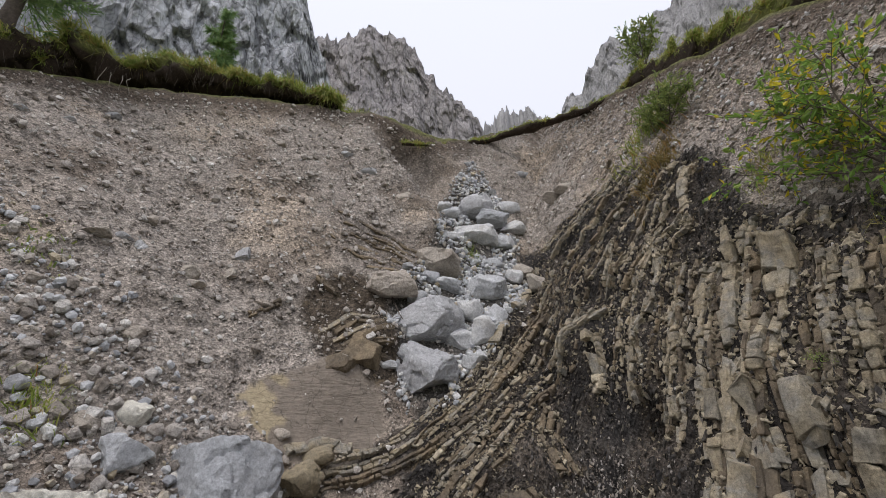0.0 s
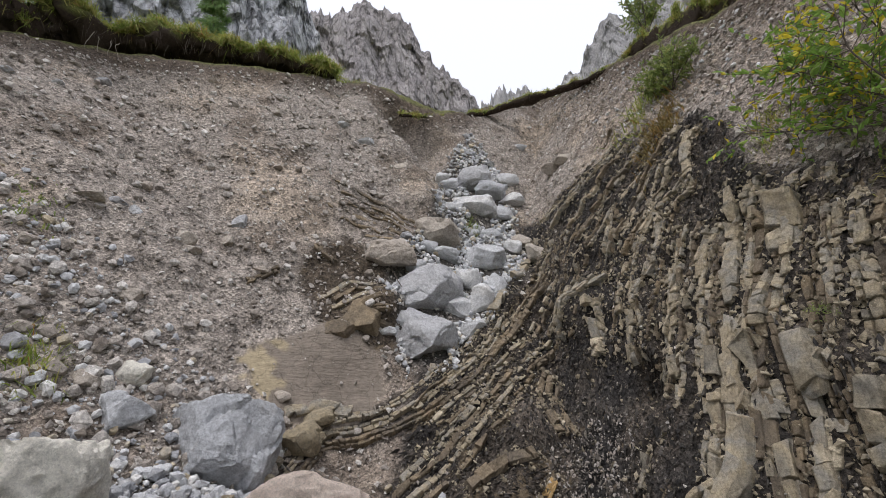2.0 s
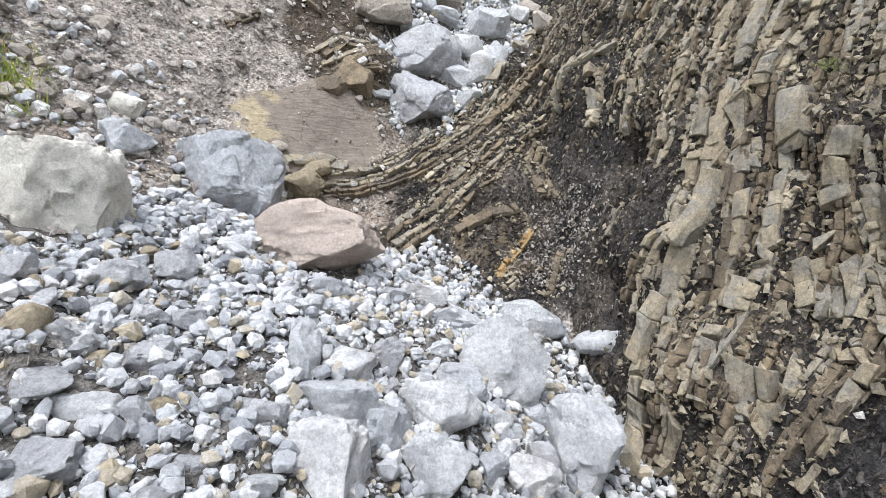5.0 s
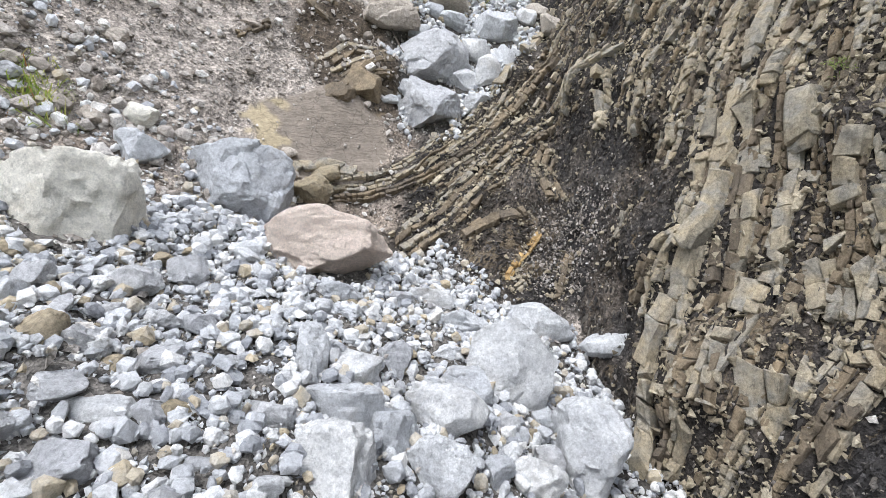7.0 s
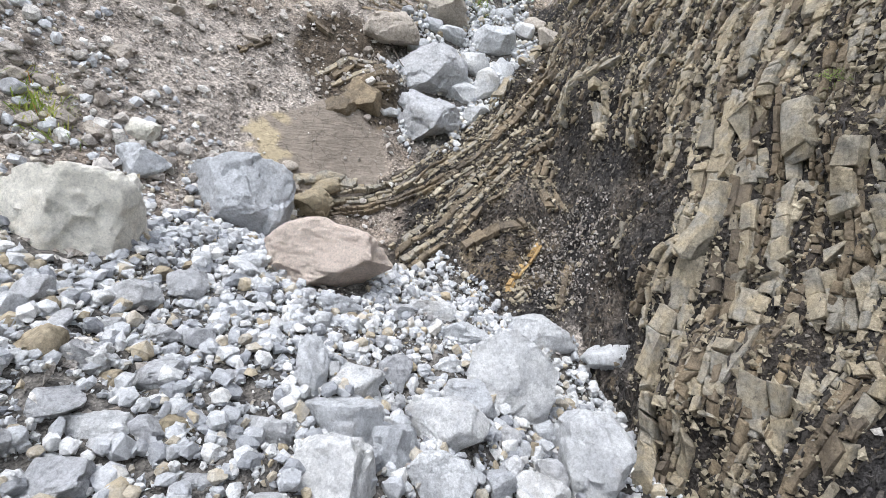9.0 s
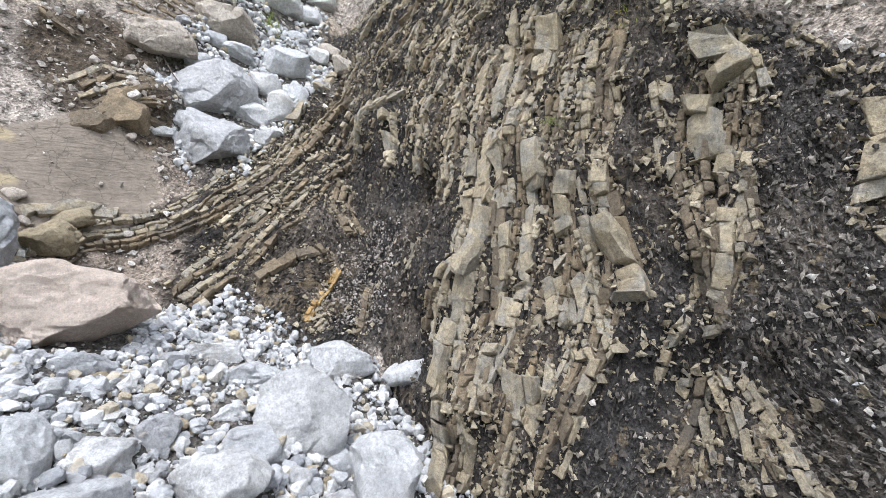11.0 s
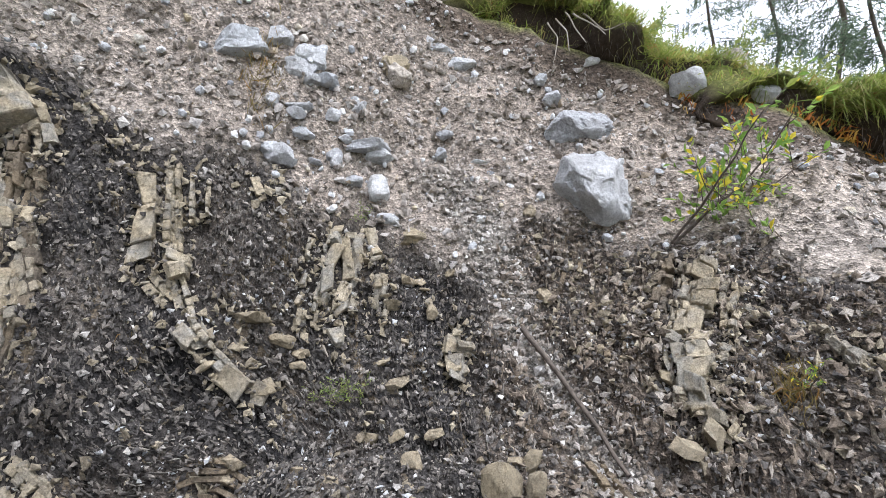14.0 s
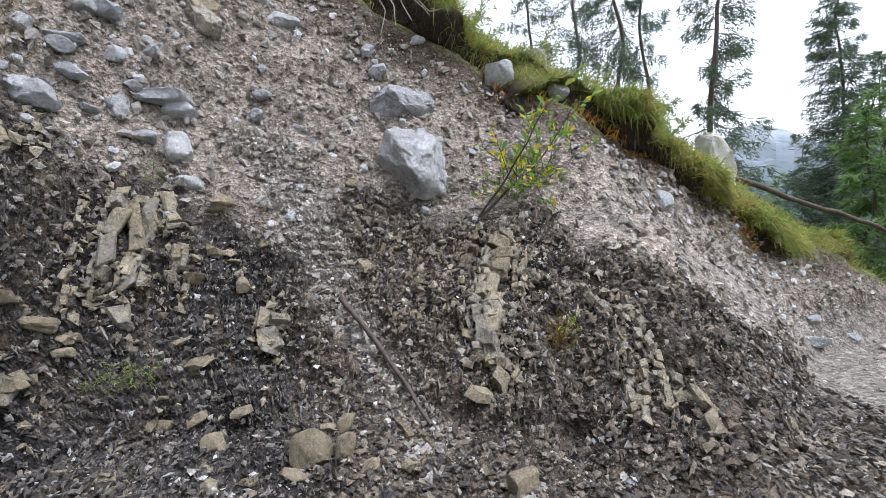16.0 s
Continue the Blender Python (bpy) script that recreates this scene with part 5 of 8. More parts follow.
bed([(-1.54, 8.57, 4.79), (-0.84, 8.76, 4.66), (-0.89, 8.65, 4.51)], 0.081, 1438, "bed_rock_dark", label="brown layered rock ledge in the rubble bank", long=(2.0, 6.0), thick=0.7, proud=0.4)
bed([(-2.10, 7.37, 3.27), (-1.64, 7.78, 3.62), (-1.00, 7.95, 3.49)], 0.099, 1439, label="brown layered rock ledge in the rubble bank", long=(1.5, 4.0), proud=0.28)
bed([(-1.96, 7.38, 3.20), (-1.52, 7.74, 3.50), (-0.99, 7.86, 3.34)], 0.098, 1440, "bed_rock_dark", label="brown layered rock ledge in the rubble bank", long=(1.5, 4.0), proud=0.28)
bed([(-1.83, 7.39, 3.12), (-1.41, 7.71, 3.37), (-0.97, 7.77, 3.19)], 0.097, 1441, label="brown layered rock ledge in the rubble bank", long=(1.5, 4.0), proud=0.28)
bed([(-1.69, 7.39, 3.05), (-1.30, 7.67, 3.25), (-0.96, 7.68, 3.05)], 0.096, 1442, "bed_rock_dark", label="brown layered rock ledge in the rubble bank", long=(1.5, 4.0), proud=0.28)
bed([(-1.66, 7.25, 2.80), (-1.29, 7.62, 3.16), (-0.93, 7.81, 3.22)], 0.133, 1443, "bed_rock_dark", label="brown layered rock ledge in the rubble bank", long=(1.0, 3.0), proud=0.28)
bed([(-1.61, 7.31, 2.86), (-1.27, 7.55, 3.04), (-0.91, 7.68, 3.02)], 0.132, 1444, "bed_rock_dark", label="brown layered rock ledge in the rubble bank", long=(1.0, 3.0), proud=0.28)
bed([(-1.55, 7.37, 2.92), (-1.26, 7.48, 2.92), (-0.89, 7.57, 2.82)], 0.131, 1445, "bed_rock_dark", label="brown layered rock ledge in the rubble bank", long=(1.0, 3.0), proud=0.28)
bed([(-2.07, 6.17, 1.60), (-1.71, 6.46, 1.64), (-1.28, 6.57, 1.55)], 0.180, 1446, label="brown layered rock ledge in the rubble bank")
bed([(-3.14, 7.09, 3.52), (-2.73, 7.43, 3.77)], 0.132, 1447, "bed_rock_dark", label="brown layered rock ledge in the rubble bank")
bed([(-2.35, 7.96, 4.35), (-1.91, 7.96, 4.08)], 0.147, 1448, "bed_rock_dark", label="brown layered rock ledge in the rubble bank")
bed([(-2.35, 8.66, 5.45), (-1.45, 8.86, 5.19), (-0.51, 8.99, 4.81)], 0.084, 1449, "bed_rock_dark", label="thin dark shale sheets broken beside the gully", skip=0.25, proud=0.12)
bed([(-2.12, 8.57, 5.17), (-1.35, 8.74, 4.94), (-0.56, 8.83, 4.59)], 0.082, 1450, "bed_rock_dark", label="thin dark shale sheets broken beside the gully", skip=0.25, proud=0.12)
bed([(-1.98, 8.90, 5.60), (-1.23, 9.11, 5.46), (-0.46, 9.24, 5.18)], 0.074, 1451, "bed_rock_dark", label="thin dark shale sheets broken beside the gully", skip=0.25, proud=0.12)


# ------------------------------------------------------------------ the large structure
build_ground()
far_cliff("cliff_near", "grey limestone cliff with dark seams behind the turf", [(-62, 8, 40), (-37.1, 25.5, 45), (-29.5, 34, 53), (-21.3, 39.6, 52), (-16.7, 41.8, 49), (-15.3, 42.3, 43), (-13.7, 42.9, 38), (-11.9, 43.4, 34), (-8, 45, 29)], 0, "near_cliff", 11, 360, 200, 0.75, 0.8)
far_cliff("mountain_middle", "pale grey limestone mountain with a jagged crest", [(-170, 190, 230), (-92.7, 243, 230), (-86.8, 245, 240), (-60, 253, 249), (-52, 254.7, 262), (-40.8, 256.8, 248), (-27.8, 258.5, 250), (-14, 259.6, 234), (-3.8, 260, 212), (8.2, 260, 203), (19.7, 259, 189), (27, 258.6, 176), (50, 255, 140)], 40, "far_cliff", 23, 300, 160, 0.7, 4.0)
far_cliff("mountain_spires", "distant limestone spires paled by haze on the skyline", [(20, 420, 270), (37.5, 418, 280), (51.4, 416.8, 287), (57, 416, 284), (67.6, 414.5, 306), (77.8, 412.7, 292), (90.5, 410, 301), (101.5, 407.5, 290), (112.8, 404.6, 284), (140, 395, 255)], 60, "hazy_cliff", 37, 160, 60, 0.5, 6.0)
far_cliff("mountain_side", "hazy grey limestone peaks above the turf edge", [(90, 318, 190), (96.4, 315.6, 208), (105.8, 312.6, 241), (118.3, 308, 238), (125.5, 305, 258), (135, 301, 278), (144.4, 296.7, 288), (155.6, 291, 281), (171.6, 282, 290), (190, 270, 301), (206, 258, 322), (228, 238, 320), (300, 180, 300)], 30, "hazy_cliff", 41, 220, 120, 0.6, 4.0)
far_cliff("mountain_valley", "distant bluish mountain with snow-pale screes across the valley", [(1500, -700, 200), (1010, -1242, 268), (965, -1277, 298), (921, -1310, 309), (867, -1346, 306), (825, -1372, 285), (765, -1406, 266), (700, -1440, 229), (300, -1600, 150), (-600, -1600, 180), (-1600, -900, 200)], -165, "hazy_valley_rock", 53, 260, 60, 0.5, 22.0, 0.15)


# ------------------------------------------------------------------ stones and beds
rng = np.random.default_rng(7)


def sphere(level):
    """Verts and triangles of an icosphere."""
    bm = bmesh.new()
    bmesh.ops.create_icosphere(bm, subdivisions=level, radius=1.0)
    v = np.array([w.co[:] for w in bm.verts])
    f = np.array([[w.index for w in face.verts] for face in bm.faces])
    bm.free()
    return v, f


BALLS = {k: sphere(k) for k in (3, 4, 5)}


def hull_shape(seed, n=12, flat=0.7):
    """A small blocky stone: the hull of a few places on a rounded box, as verts and triangles."""
    r = np.random.default_rng(seed)
    d = r.normal(size=(60, 3))
    d /= (np.abs(d) ** 3.2).sum(1, keepdims=True) ** (1 / 3.2)
    kept = [0]                                                  # corners that lie well apart
    for _ in range(n - 1):
        kept.append(int(np.argmax(np.min(((d[:, None] - d[kept][None]) ** 2).sum(-1), 1) * r.uniform(0.5, 1.0, 60))))
    d = d[kept] * r.uniform(0.78, 0.95, (n, 1)) * [1.0, r.uniform(0.65, 0.95), flat * r.uniform(0.75, 1.15)]
    bm = bmesh.new()
    for q in d:
        bm.verts.new(q)
    out = bmesh.ops.convex_hull(bm, input=bm.verts)
    bmesh.ops.delete(bm, geom=list({g for g in out["geom_interior"] + out["geom_unused"] if isinstance(g, bmesh.types.BMVert)}), context="VERTS")
    bmesh.ops.triangulate(bm, faces=bm.faces)
    bm.verts.index_update()
    v = np.array([w.co[:] for w in bm.verts])
    f = np.array([[w.index for w in face.verts] for face in bm.faces])
    bm.free()
    return v, f


def turns(n, spread=np.pi):
    """Random rotations, (n, 3, 3)."""
    q = rng.normal(size=(n, 4))
    q /= np.linalg.norm(q, axis=1, keepdims=True)
    w, x, y, z = q.T
    return np.stack([1 - 2 * (y * y + z * z), 2 * (x * y - w * z), 2 * (x * z + w * y), 2 * (x * y + w * z), 1 - 2 * (x * x + z * z), 2 * (y * z - w * x),
                     2 * (x * z - w * y), 2 * (y * z + w * x), 1 - 2 * (x * x + y * y)], -1).reshape(-1, 3, 3)


SHAPES = [hull_shape(100 + k, 11 + k % 6, 0.55 + 0.06 * (k % 6)) for k in range(28)]


def laid(n_vec):
    """Frames whose third axis is the given normal, turned at random about it."""
    a = rng.normal(size=n_vec.shape)
    a -= n_vec * (a * n_vec).sum(1, keepdims=True)
    a /= np.linalg.norm(a, axis=1, keepdims=True)
    return np.stack([a, np.cross(n_vec, a), n_vec], -1)


def chip_shape(seed):
    """A shard with six corners."""
    r = np.random.default_rng(seed)
    v = np.r_[np.eye(3), -np.eye(3)] * r.uniform(0.7, 1.15, (6, 1)) + r.normal(size=(6, 3)) * 0.26
    f = np.array([(0, 1, 2), (1, 3, 2), (3, 4, 2), (4, 0, 2), (1, 0, 5), (3, 1, 5), (4, 3, 5), (0, 4, 5)])
    return v * [1.0, 0.8, 0.5], f


CHIPS = [chip_shape(200 + k) for k in range(20)]


def scatter(name, label, weight, count, lo, hi, power, mat, sink=0.2, tumble=0.4, category="stones", shapes=SHAPES, along=None):
    """Many small stones on the ground, joined; sizes from lo to hi metres, small ones more often."""
    w = AREA["w"] * weight
    pick = rng.choice(len(w), count, p=w / w.sum())
    n = AREA["n"][pick]
    size = lo * (hi / lo) ** (rng.random(count) ** power)
    rot = laid(n)
    if along:                                                   # plates that stand in the strata: length, height, thickness
        side = AREA["across"][pick] + rng.normal(size=(count, 3)) * 0.16
        side -= n * (side * n).sum(1, keepdims=True)
        side /= np.linalg.norm(side, axis=1, keepdims=True) + 1e-9
        lift = n + rng.normal(size=(count, 3)) * 0.2
        rot = np.stack([np.cross(side, lift) * along[0], lift * along[1], side * along[2]], -1)
    loose = rng.random(count) < tumble
    rot[loose] = turns(int(loose.sum()))
    at = AREA["p"][pick] + rng.normal(size=(count, 3)) * 0.015 + n * (size * (0.5 - sink) * 0.5)[:, None]
    which = rng.integers(0, len(shapes), count)
    vs, fs, base = [], [], 0
    for k, (v, f) in enumerate(shapes):
        m = np.where(which == k)[0]
        if not len(m):
            continue
        p = np.einsum("nij,vj->nvi", rot[m] * (0.5 * size[m])[:, None, None], v) + at[m][:, None]
        fs.append((f[None] + (base + np.arange(len(m)) * len(v))[:, None, None]).reshape(-1, 3))
        vs.append(p.reshape(-1, 3))
        base += len(m) * len(v)
    me = mesh_from(name, np.concatenate(vs), np.concatenate(fs), MAT[mat])
    return tagged(new(name, me), label, category, kind="stuff")


def rock_mesh(name, half, seed, mat, level=4, rough=0.06):
    """One boulder: a body cut by random planes, with worn edges and a broken surface."""
    r = np.random.default_rng(seed)
    cuts = 9 + seed % 4
    v, f = BALLS[level]
    n = r.normal(size=(cuts, 3))
    n[:6] = np.r_[np.eye(3), -np.eye(3)] + r.normal(size=(6, 3)) * 0.34
    n /= np.linalg.norm(n, axis=1, keepdims=True)
    h = r.uniform(0.50, 0.76, cuts)
    h[:6] = r.uniform(0.54, 0.82, 6)
    off = r.uniform(0, 50, 3)
    p = v * 1.0
    for q, far in zip(n, h):
        over = p @ q - far
        p = p - q * (0.5 * (over + np.sqrt(over ** 2 + 0.0012)))[:, None]
    wave = 0.45 * rough * fbm(p + off, 0.55, 3, seed % 83, 0.5)
    broken = 0.05 * facets(p + off, 0.7, seed % 91, 1.1)
    if level > 3:
        broken = broken + 0.022 * facets(p + off, 0.24, seed % 71, 1.2) + 0.22 * rough * fbm(p + off, 0.09, 2, seed % 61, 0.6)
    p = p + v * (broken + wave)[:, None]
    p = p / np.abs(p).max(0)
    me = mesh_from(name, p * np.array(half), f, MAT[mat], True)
    me.set_sharp_from_angle(angle=radians(26))
    return me


FEET = []                                                       # plan places and radii of the boulders


def boulder(at, half, yaw, mat, seed, label, lean=0.0, level=4, group="boulders in the gully", name="boulder", rough=0.06, tip=20):
    ob = new(name, rock_mesh(name, half, seed, mat, level, rough=rough))
    ob.matrix_world = pose(at[0], at[1], at[2] + 0.04 * half[2], lean - tip, lean * 0.6, yaw)
    FEET.append((at[0], at[1], at[2], 0.5 * (half[0] + half[1])))
    return tagged(ob, label, "boulder" if name == "boulder" else "rock", group)


def on_ground(x, y):
    x, y = np.atleast_1d(x).astype(float), np.atleast_1d(y).astype(float)
    return np.stack([x, y, base_height(x, y)], -1), ground_normal(x, y)


PROFILE = np.array([(-0.5, -0.5), (-0.5, 0.0), (-0.5, 0.43), (-0.44, 0.5), (0.44, 0.5), (0.5, 0.43), (0.5, 0.0), (0.5, -0.5)])


def slat_faces(k):
    """Triangles of a closed bar with k sections of eight points."""
    i = np.arange(k * 8).reshape(k, 8)
    j = np.roll(i, -1, 1)
    q = np.stack([i[:-1], i[1:], j[1:], j[:-1]], -1).reshape(-1, 4)
    ends = [(i[0, 0], i[0, a], i[0, a + 1]) for a in range(1, 7)] + [(i[-1, 0], i[-1, a + 1], i[-1, a]) for a in range(1, 7)]
    return np.concatenate([q[:, [0, 1, 2]], q[:, [0, 2, 3]], np.array(ends)])


SLAT = {k: slat_faces(k) for k in range(3, 11)}


def build_bed(c, width, seed, mat, label, long=(0.65, 2.5), gap=0.04, proud=0.42, thick=1.0, jitter=1.0, skip=0.08, lanes=0):
    """A bed of rock that crops out along a line of places on the wall: a thing with its blocks as parts, in one to three sheets side by side."""
    r = np.random.default_rng(seed)
    s = np.r_[0, np.cumsum(np.linalg.norm(np.diff(c, axis=0), axis=1))]
    u = np.arange(-0.1, s[-1] + 0.14, 0.03)
    line = np.stack([np.interp(u, s, c[:, k]) for k in range(3)], -1)
    for _ in range(6):
        line[1:-1] = 0.25 * line[:-2] + 0.5 * line[1:-1] + 0.25 * line[2:]
    line += 0.10 * width * np.stack([vnoise(np.c_[u, 0 * u + seed, 0 * u + k * 9.0], 0.35, 3) for k in range(3)], -1)
    way = np.gradient(line, axis=0)
    way[(np.abs(way).sum(1) < 1e-6)] = c[-1] - c[0]
    way /= np.linalg.norm(way, axis=1, keepdims=True)
    n = ground_normal(line[:, 0], line[:, 1], 0.2)
    n = n - way * (n * way).sum(1, keepdims=True)
    n /= np.linalg.norm(n, axis=1, keepdims=True)
    side = np.cross(n, way)
    i = np.clip(np.searchsorted(AREA["gx"], line[:, 0]), 0, len(AREA["gx"]) - 1)
    j = np.clip(np.searchsorted(AREA["gy"], line[:, 1]), 0, len(AREA["gy"]) - 1)
    rise = AREA["lift"][i, j]
    rise = np.convolve(np.pad(rise, 4, mode="edge"), np.ones(9) / 9, "valid")
    thing = tagged(new("rock_bed"), label, "rock bed", "beds of the rock wall")
    thing.matrix_world = pose(*c[0])
    count = lanes or (1 if width < 0.085 else 1 + int(r.random() < 0.6) if width < 0.25 else 1 + int(r.random() < 0.35))
    cut = np.r_[0, np.sort(r.uniform(0.25, 0.75, count - 1)), 1] - 0.5
    made = []
    for lane, (a, b) in enumerate(zip(cut[:-1], cut[1:])):
        wide, mid = (b - a) * width, (a + b) / 2 * width
        at = r.uniform(-0.5, 0.0) * wide
        deep = thick * np.clip(wide * r.uniform(1.0, 1.5), 0.11, 0.30)
        level = proud - 0.5 + r.uniform(-0.14, 0.16)

        def along_bed(size, pick):                              # slow changes along the sheet
            return lambda t: vnoise(np.c_[t, 0 * t + 3.7 * seed, 0 * t + 9.1 * lane + pick], size, 17)
        swell, lift_of, slope = along_bed(0.30, 0.0), along_bed(0.42, 2.0), along_bed(0.5, 4.0)
        drop, slip = 0.0, 0.0
        while at < s[-1]:
            length = np.clip(wide * np.exp(r.uniform(np.log(long[0]), np.log(long[1]))), 0.07, 0.46)
            lo, hi = at, min(at + length, s[-1] + 0.05)
            at = hi + r.uniform(0.002, 0.014) + length * r.uniform(0, gap) * (r.random() < 0.3)
            if r.random() < 0.30:                               # a step in the bed, where pieces have fallen away
                drop, slip = r.uniform(-0.40, 0.12) * deep, r.normal() * 0.07 * wide
            if r.random() < skip or hi - lo < 0.04:
                continue
            k = int(np.clip((hi - lo) / 0.11 + 3, 4, 7))
            chip = np.minimum(0.25, r.uniform(0.004, 0.018, 2) / (hi - lo))
            f = np.r_[0, np.linspace(chip[0], 1 - chip[1], k - 2), 1]
            t = lo + (hi - lo) * f
            frame_of = [np.stack([np.interp(t, u, v[:, q]) for q in range(3)], -1) for v in (line, way, n, side)]
            form = PROFILE * r.uniform(0.95, 1.03, (8, 2))
            form[[2, 5], 1] = r.uniform(0.12, 0.46, 2)
            form[[3, 4], 0] = np.array([-1, 1]) * r.uniform(0.24, 0.47, 2)
            other = form * r.uniform(0.93, 1.05, (8, 2))
            if r.random() < 0.22:                               # a piece that runs out to a wedge
                other[:, 0] *= r.uniform(0.35, 0.75)
            q, o = [form[:, m] * (1 - f[:, None]) + other[:, m] * f[:, None] for m in (0, 1)]
            trim = np.ones((k, 1))
            trim[[0, -1], 0] = r.uniform(0.88, 0.99, 2)
            q, o = q * trim * (1 + 0.22 * swell(t))[:, None], np.where(o > 0, o * trim, o)
            slant = 0.34 * slope(t) + r.normal() * 0.10
            out = np.interp(t, u, rise) + deep * (level + 0.22 * lift_of(t) + r.normal() * 0.05) + drop + r.normal() * 0.07 * (t - t.mean())
            away = out[:, None] + deep * o + slant[:, None] * wide * q * (o > 0)
            across = mid + slip + wide * 0.98 * q
            along = r.normal() * 0.36 * wide * q + (r.normal() * 0.16 * (1 - f) + r.normal() * 0.16 * f)[:, None] * deep * o
            p = frame_of[0][:, None] + frame_of[3][:, None] * across[..., None] + frame_of[2][:, None] * away[..., None] + frame_of[1][:, None] * along[..., None]
            p = p.reshape(-1, 3)
            if jitter > 1:                                      # loosened blocks
                spin = np.array(Euler(r.normal(size=3) * 0.14 * jitter).to_matrix())
                p = (p - p.mean(0)) @ spin.T + p.mean(0) + frame_of[3][0] * r.normal() * 0.15 * wide * jitter
            made.append((p, k, wide))
    if not made:
        bpy.data.objects.remove(thing)
        return None
    every = np.concatenate([p for p, _, _ in made])
    size = np.concatenate([np.full(len(p), w) for p, _, w in made])
    shake = np.stack([vnoise(every + 31.0 * q, 0.05, 60 + q) * 0.12 for q in range(3)], -1) * np.minimum(size, 0.16)[:, None]
    every = every + shake - c[0]
    at = 0
    for p, k, _ in made:
        me = mesh_from("block", every[at:at + len(p)], SLAT[k], MAT[mat])
        at += len(p)
        ob = new("block", me)
        ob.parent = thing
    return thing


for spec in BEDS:
    build_bed(*spec[:5], **spec[5])


# ------------------------------------------------------------------ boulders
boulder((-3.02, 3.63, 1.16), (0.58, 0.454, 0.50), -2, "cream_stone", 1001, "large cream-white limestone boulder resting on the rubble", lean=8, level=5, group="boulders of the rubble cone")
boulder((-2.36, 5.18, 1.30), (0.62, 0.480, 0.47), -2, "pale_stone", 1006, "blue-grey angular limestone boulder on the rubble", lean=-10, level=5, group="boulders of the rubble cone")
boulder((-1.24, 4.64, 0.74), (0.74, 0.495, 0.43), -2, "pink_stone", 1002, "pinkish pitted conglomerate boulder on the rubble", lean=6, level=5, group="boulders of the rubble cone", rough=0.08)
boulder((-0.62, 2.29, -0.09), (0.264, 0.224, 0.262), -2, "pale_stone", 1004, "pale grey-white broken limestone boulder on the rubble", lean=-11, group="boulders of the rubble cone")
boulder((-0.01, 2.54, -0.29), (0.251, 0.203, 0.228), -2, "pale_stone", 1005, "pale grey-white broken limestone boulder on the rubble", lean=-3, group="boulders of the rubble cone")
boulder((-0.66, 2.71, -0.01), (0.269, 0.197, 0.194), -2, "pale_stone", 1006, "pale grey-white broken limestone boulder on the rubble", lean=2, group="boulders of the rubble cone")
boulder((-0.35, 2.64, -0.12), (0.188, 0.183, 0.243), -2, "pale_stone", 1007, "pale grey-white broken limestone boulder on the rubble", lean=-1, group="boulders of the rubble cone")
boulder((0.01, 3.02, -0.18), (0.337, 0.246, 0.242), -2, "pale_stone", 1008, "pale grey-white broken limestone boulder on the rubble", lean=9, group="boulders of the rubble cone")
boulder((0.64, 3.84, -0.16), (0.425, 0.367, 0.437), -2, "pale_stone", 1009, "pale grey-white broken limestone boulder on the rubble", lean=-2, group="boulders of the rubble cone")
boulder((1.16, 4.89, -0.13), (0.467, 0.340, 0.332), -2, "pale_stone", 1010, "pale grey-white broken limestone boulder on the rubble", lean=3, group="boulders of the rubble cone")
boulder((1.15, 3.19, -0.53), (0.330, 0.306, 0.389), -2, "pale_stone", 1011, "pale grey-white broken limestone boulder on the rubble", group="boulders of the rubble cone")
boulder((-0.95, 2.99, 0.23), (0.134, 0.190, 0.312), -2, "pale_stone", 1012, "pale grey-white broken limestone boulder on the rubble", lean=10, group="boulders of the rubble cone")
boulder((-0.66, 3.17, 0.11), (0.220, 0.179, 0.202), -2, "pale_stone", 1013, "pale grey-white broken limestone boulder on the rubble", lean=-7, group="boulders of the rubble cone")
boulder((0.19, 4.42, 0.06), (0.306, 0.214, 0.199), -2, "pale_stone", 1014, "pale grey-white broken limestone boulder on the rubble", group="boulders of the rubble cone")
boulder((-0.14, 4.65, 0.23), (0.285, 0.187, 0.155), -2, "pale_stone", 1015, "pale grey-white broken limestone boulder on the rubble", lean=6, group="boulders of the rubble cone")
boulder((-1.00, 4.09, 0.42), (0.248, 0.159, 0.126), -2, "pale_stone", 1016, "pale grey-white broken limestone boulder on the rubble", lean=1, group="boulders of the rubble cone")
boulder((-1.82, 2.19, 0.29), (0.194, 0.127, 0.104), -2, "pale_stone", 1017, "pale grey-white broken limestone boulder on the rubble", lean=2, group="boulders of the rubble cone")
boulder((0.00, 3.78, -0.05), (0.195, 0.131, 0.114), -2, "pale_stone", 1018, "pale grey-white broken limestone boulder on the rubble", lean=-3, group="boulders of the rubble cone")
boulder((0.35, 3.92, -0.13), (0.151, 0.134, 0.164), -2, "pale_stone", 1019, "pale grey-white broken limestone boulder on the rubble", lean=-8, group="boulders of the rubble cone")
boulder((0.37, 2.72, -0.43), (0.130, 0.112, 0.134), -2, "pale_stone", 1020, "pale grey-white broken limestone boulder on the rubble", lean=7, group="boulders of the rubble cone")
boulder((0.68, 2.79, -0.52), (0.184, 0.153, 0.177), -2, "pale_stone", 1021, "pale grey-white broken limestone boulder on the rubble", lean=3, group="boulders of the rubble cone")
boulder((-1.86, 4.22, 0.79), (0.147, 0.109, 0.109), -2, "pale_stone", 1022, "pale grey-white broken limestone boulder on the rubble", lean=8, group="boulders of the rubble cone")
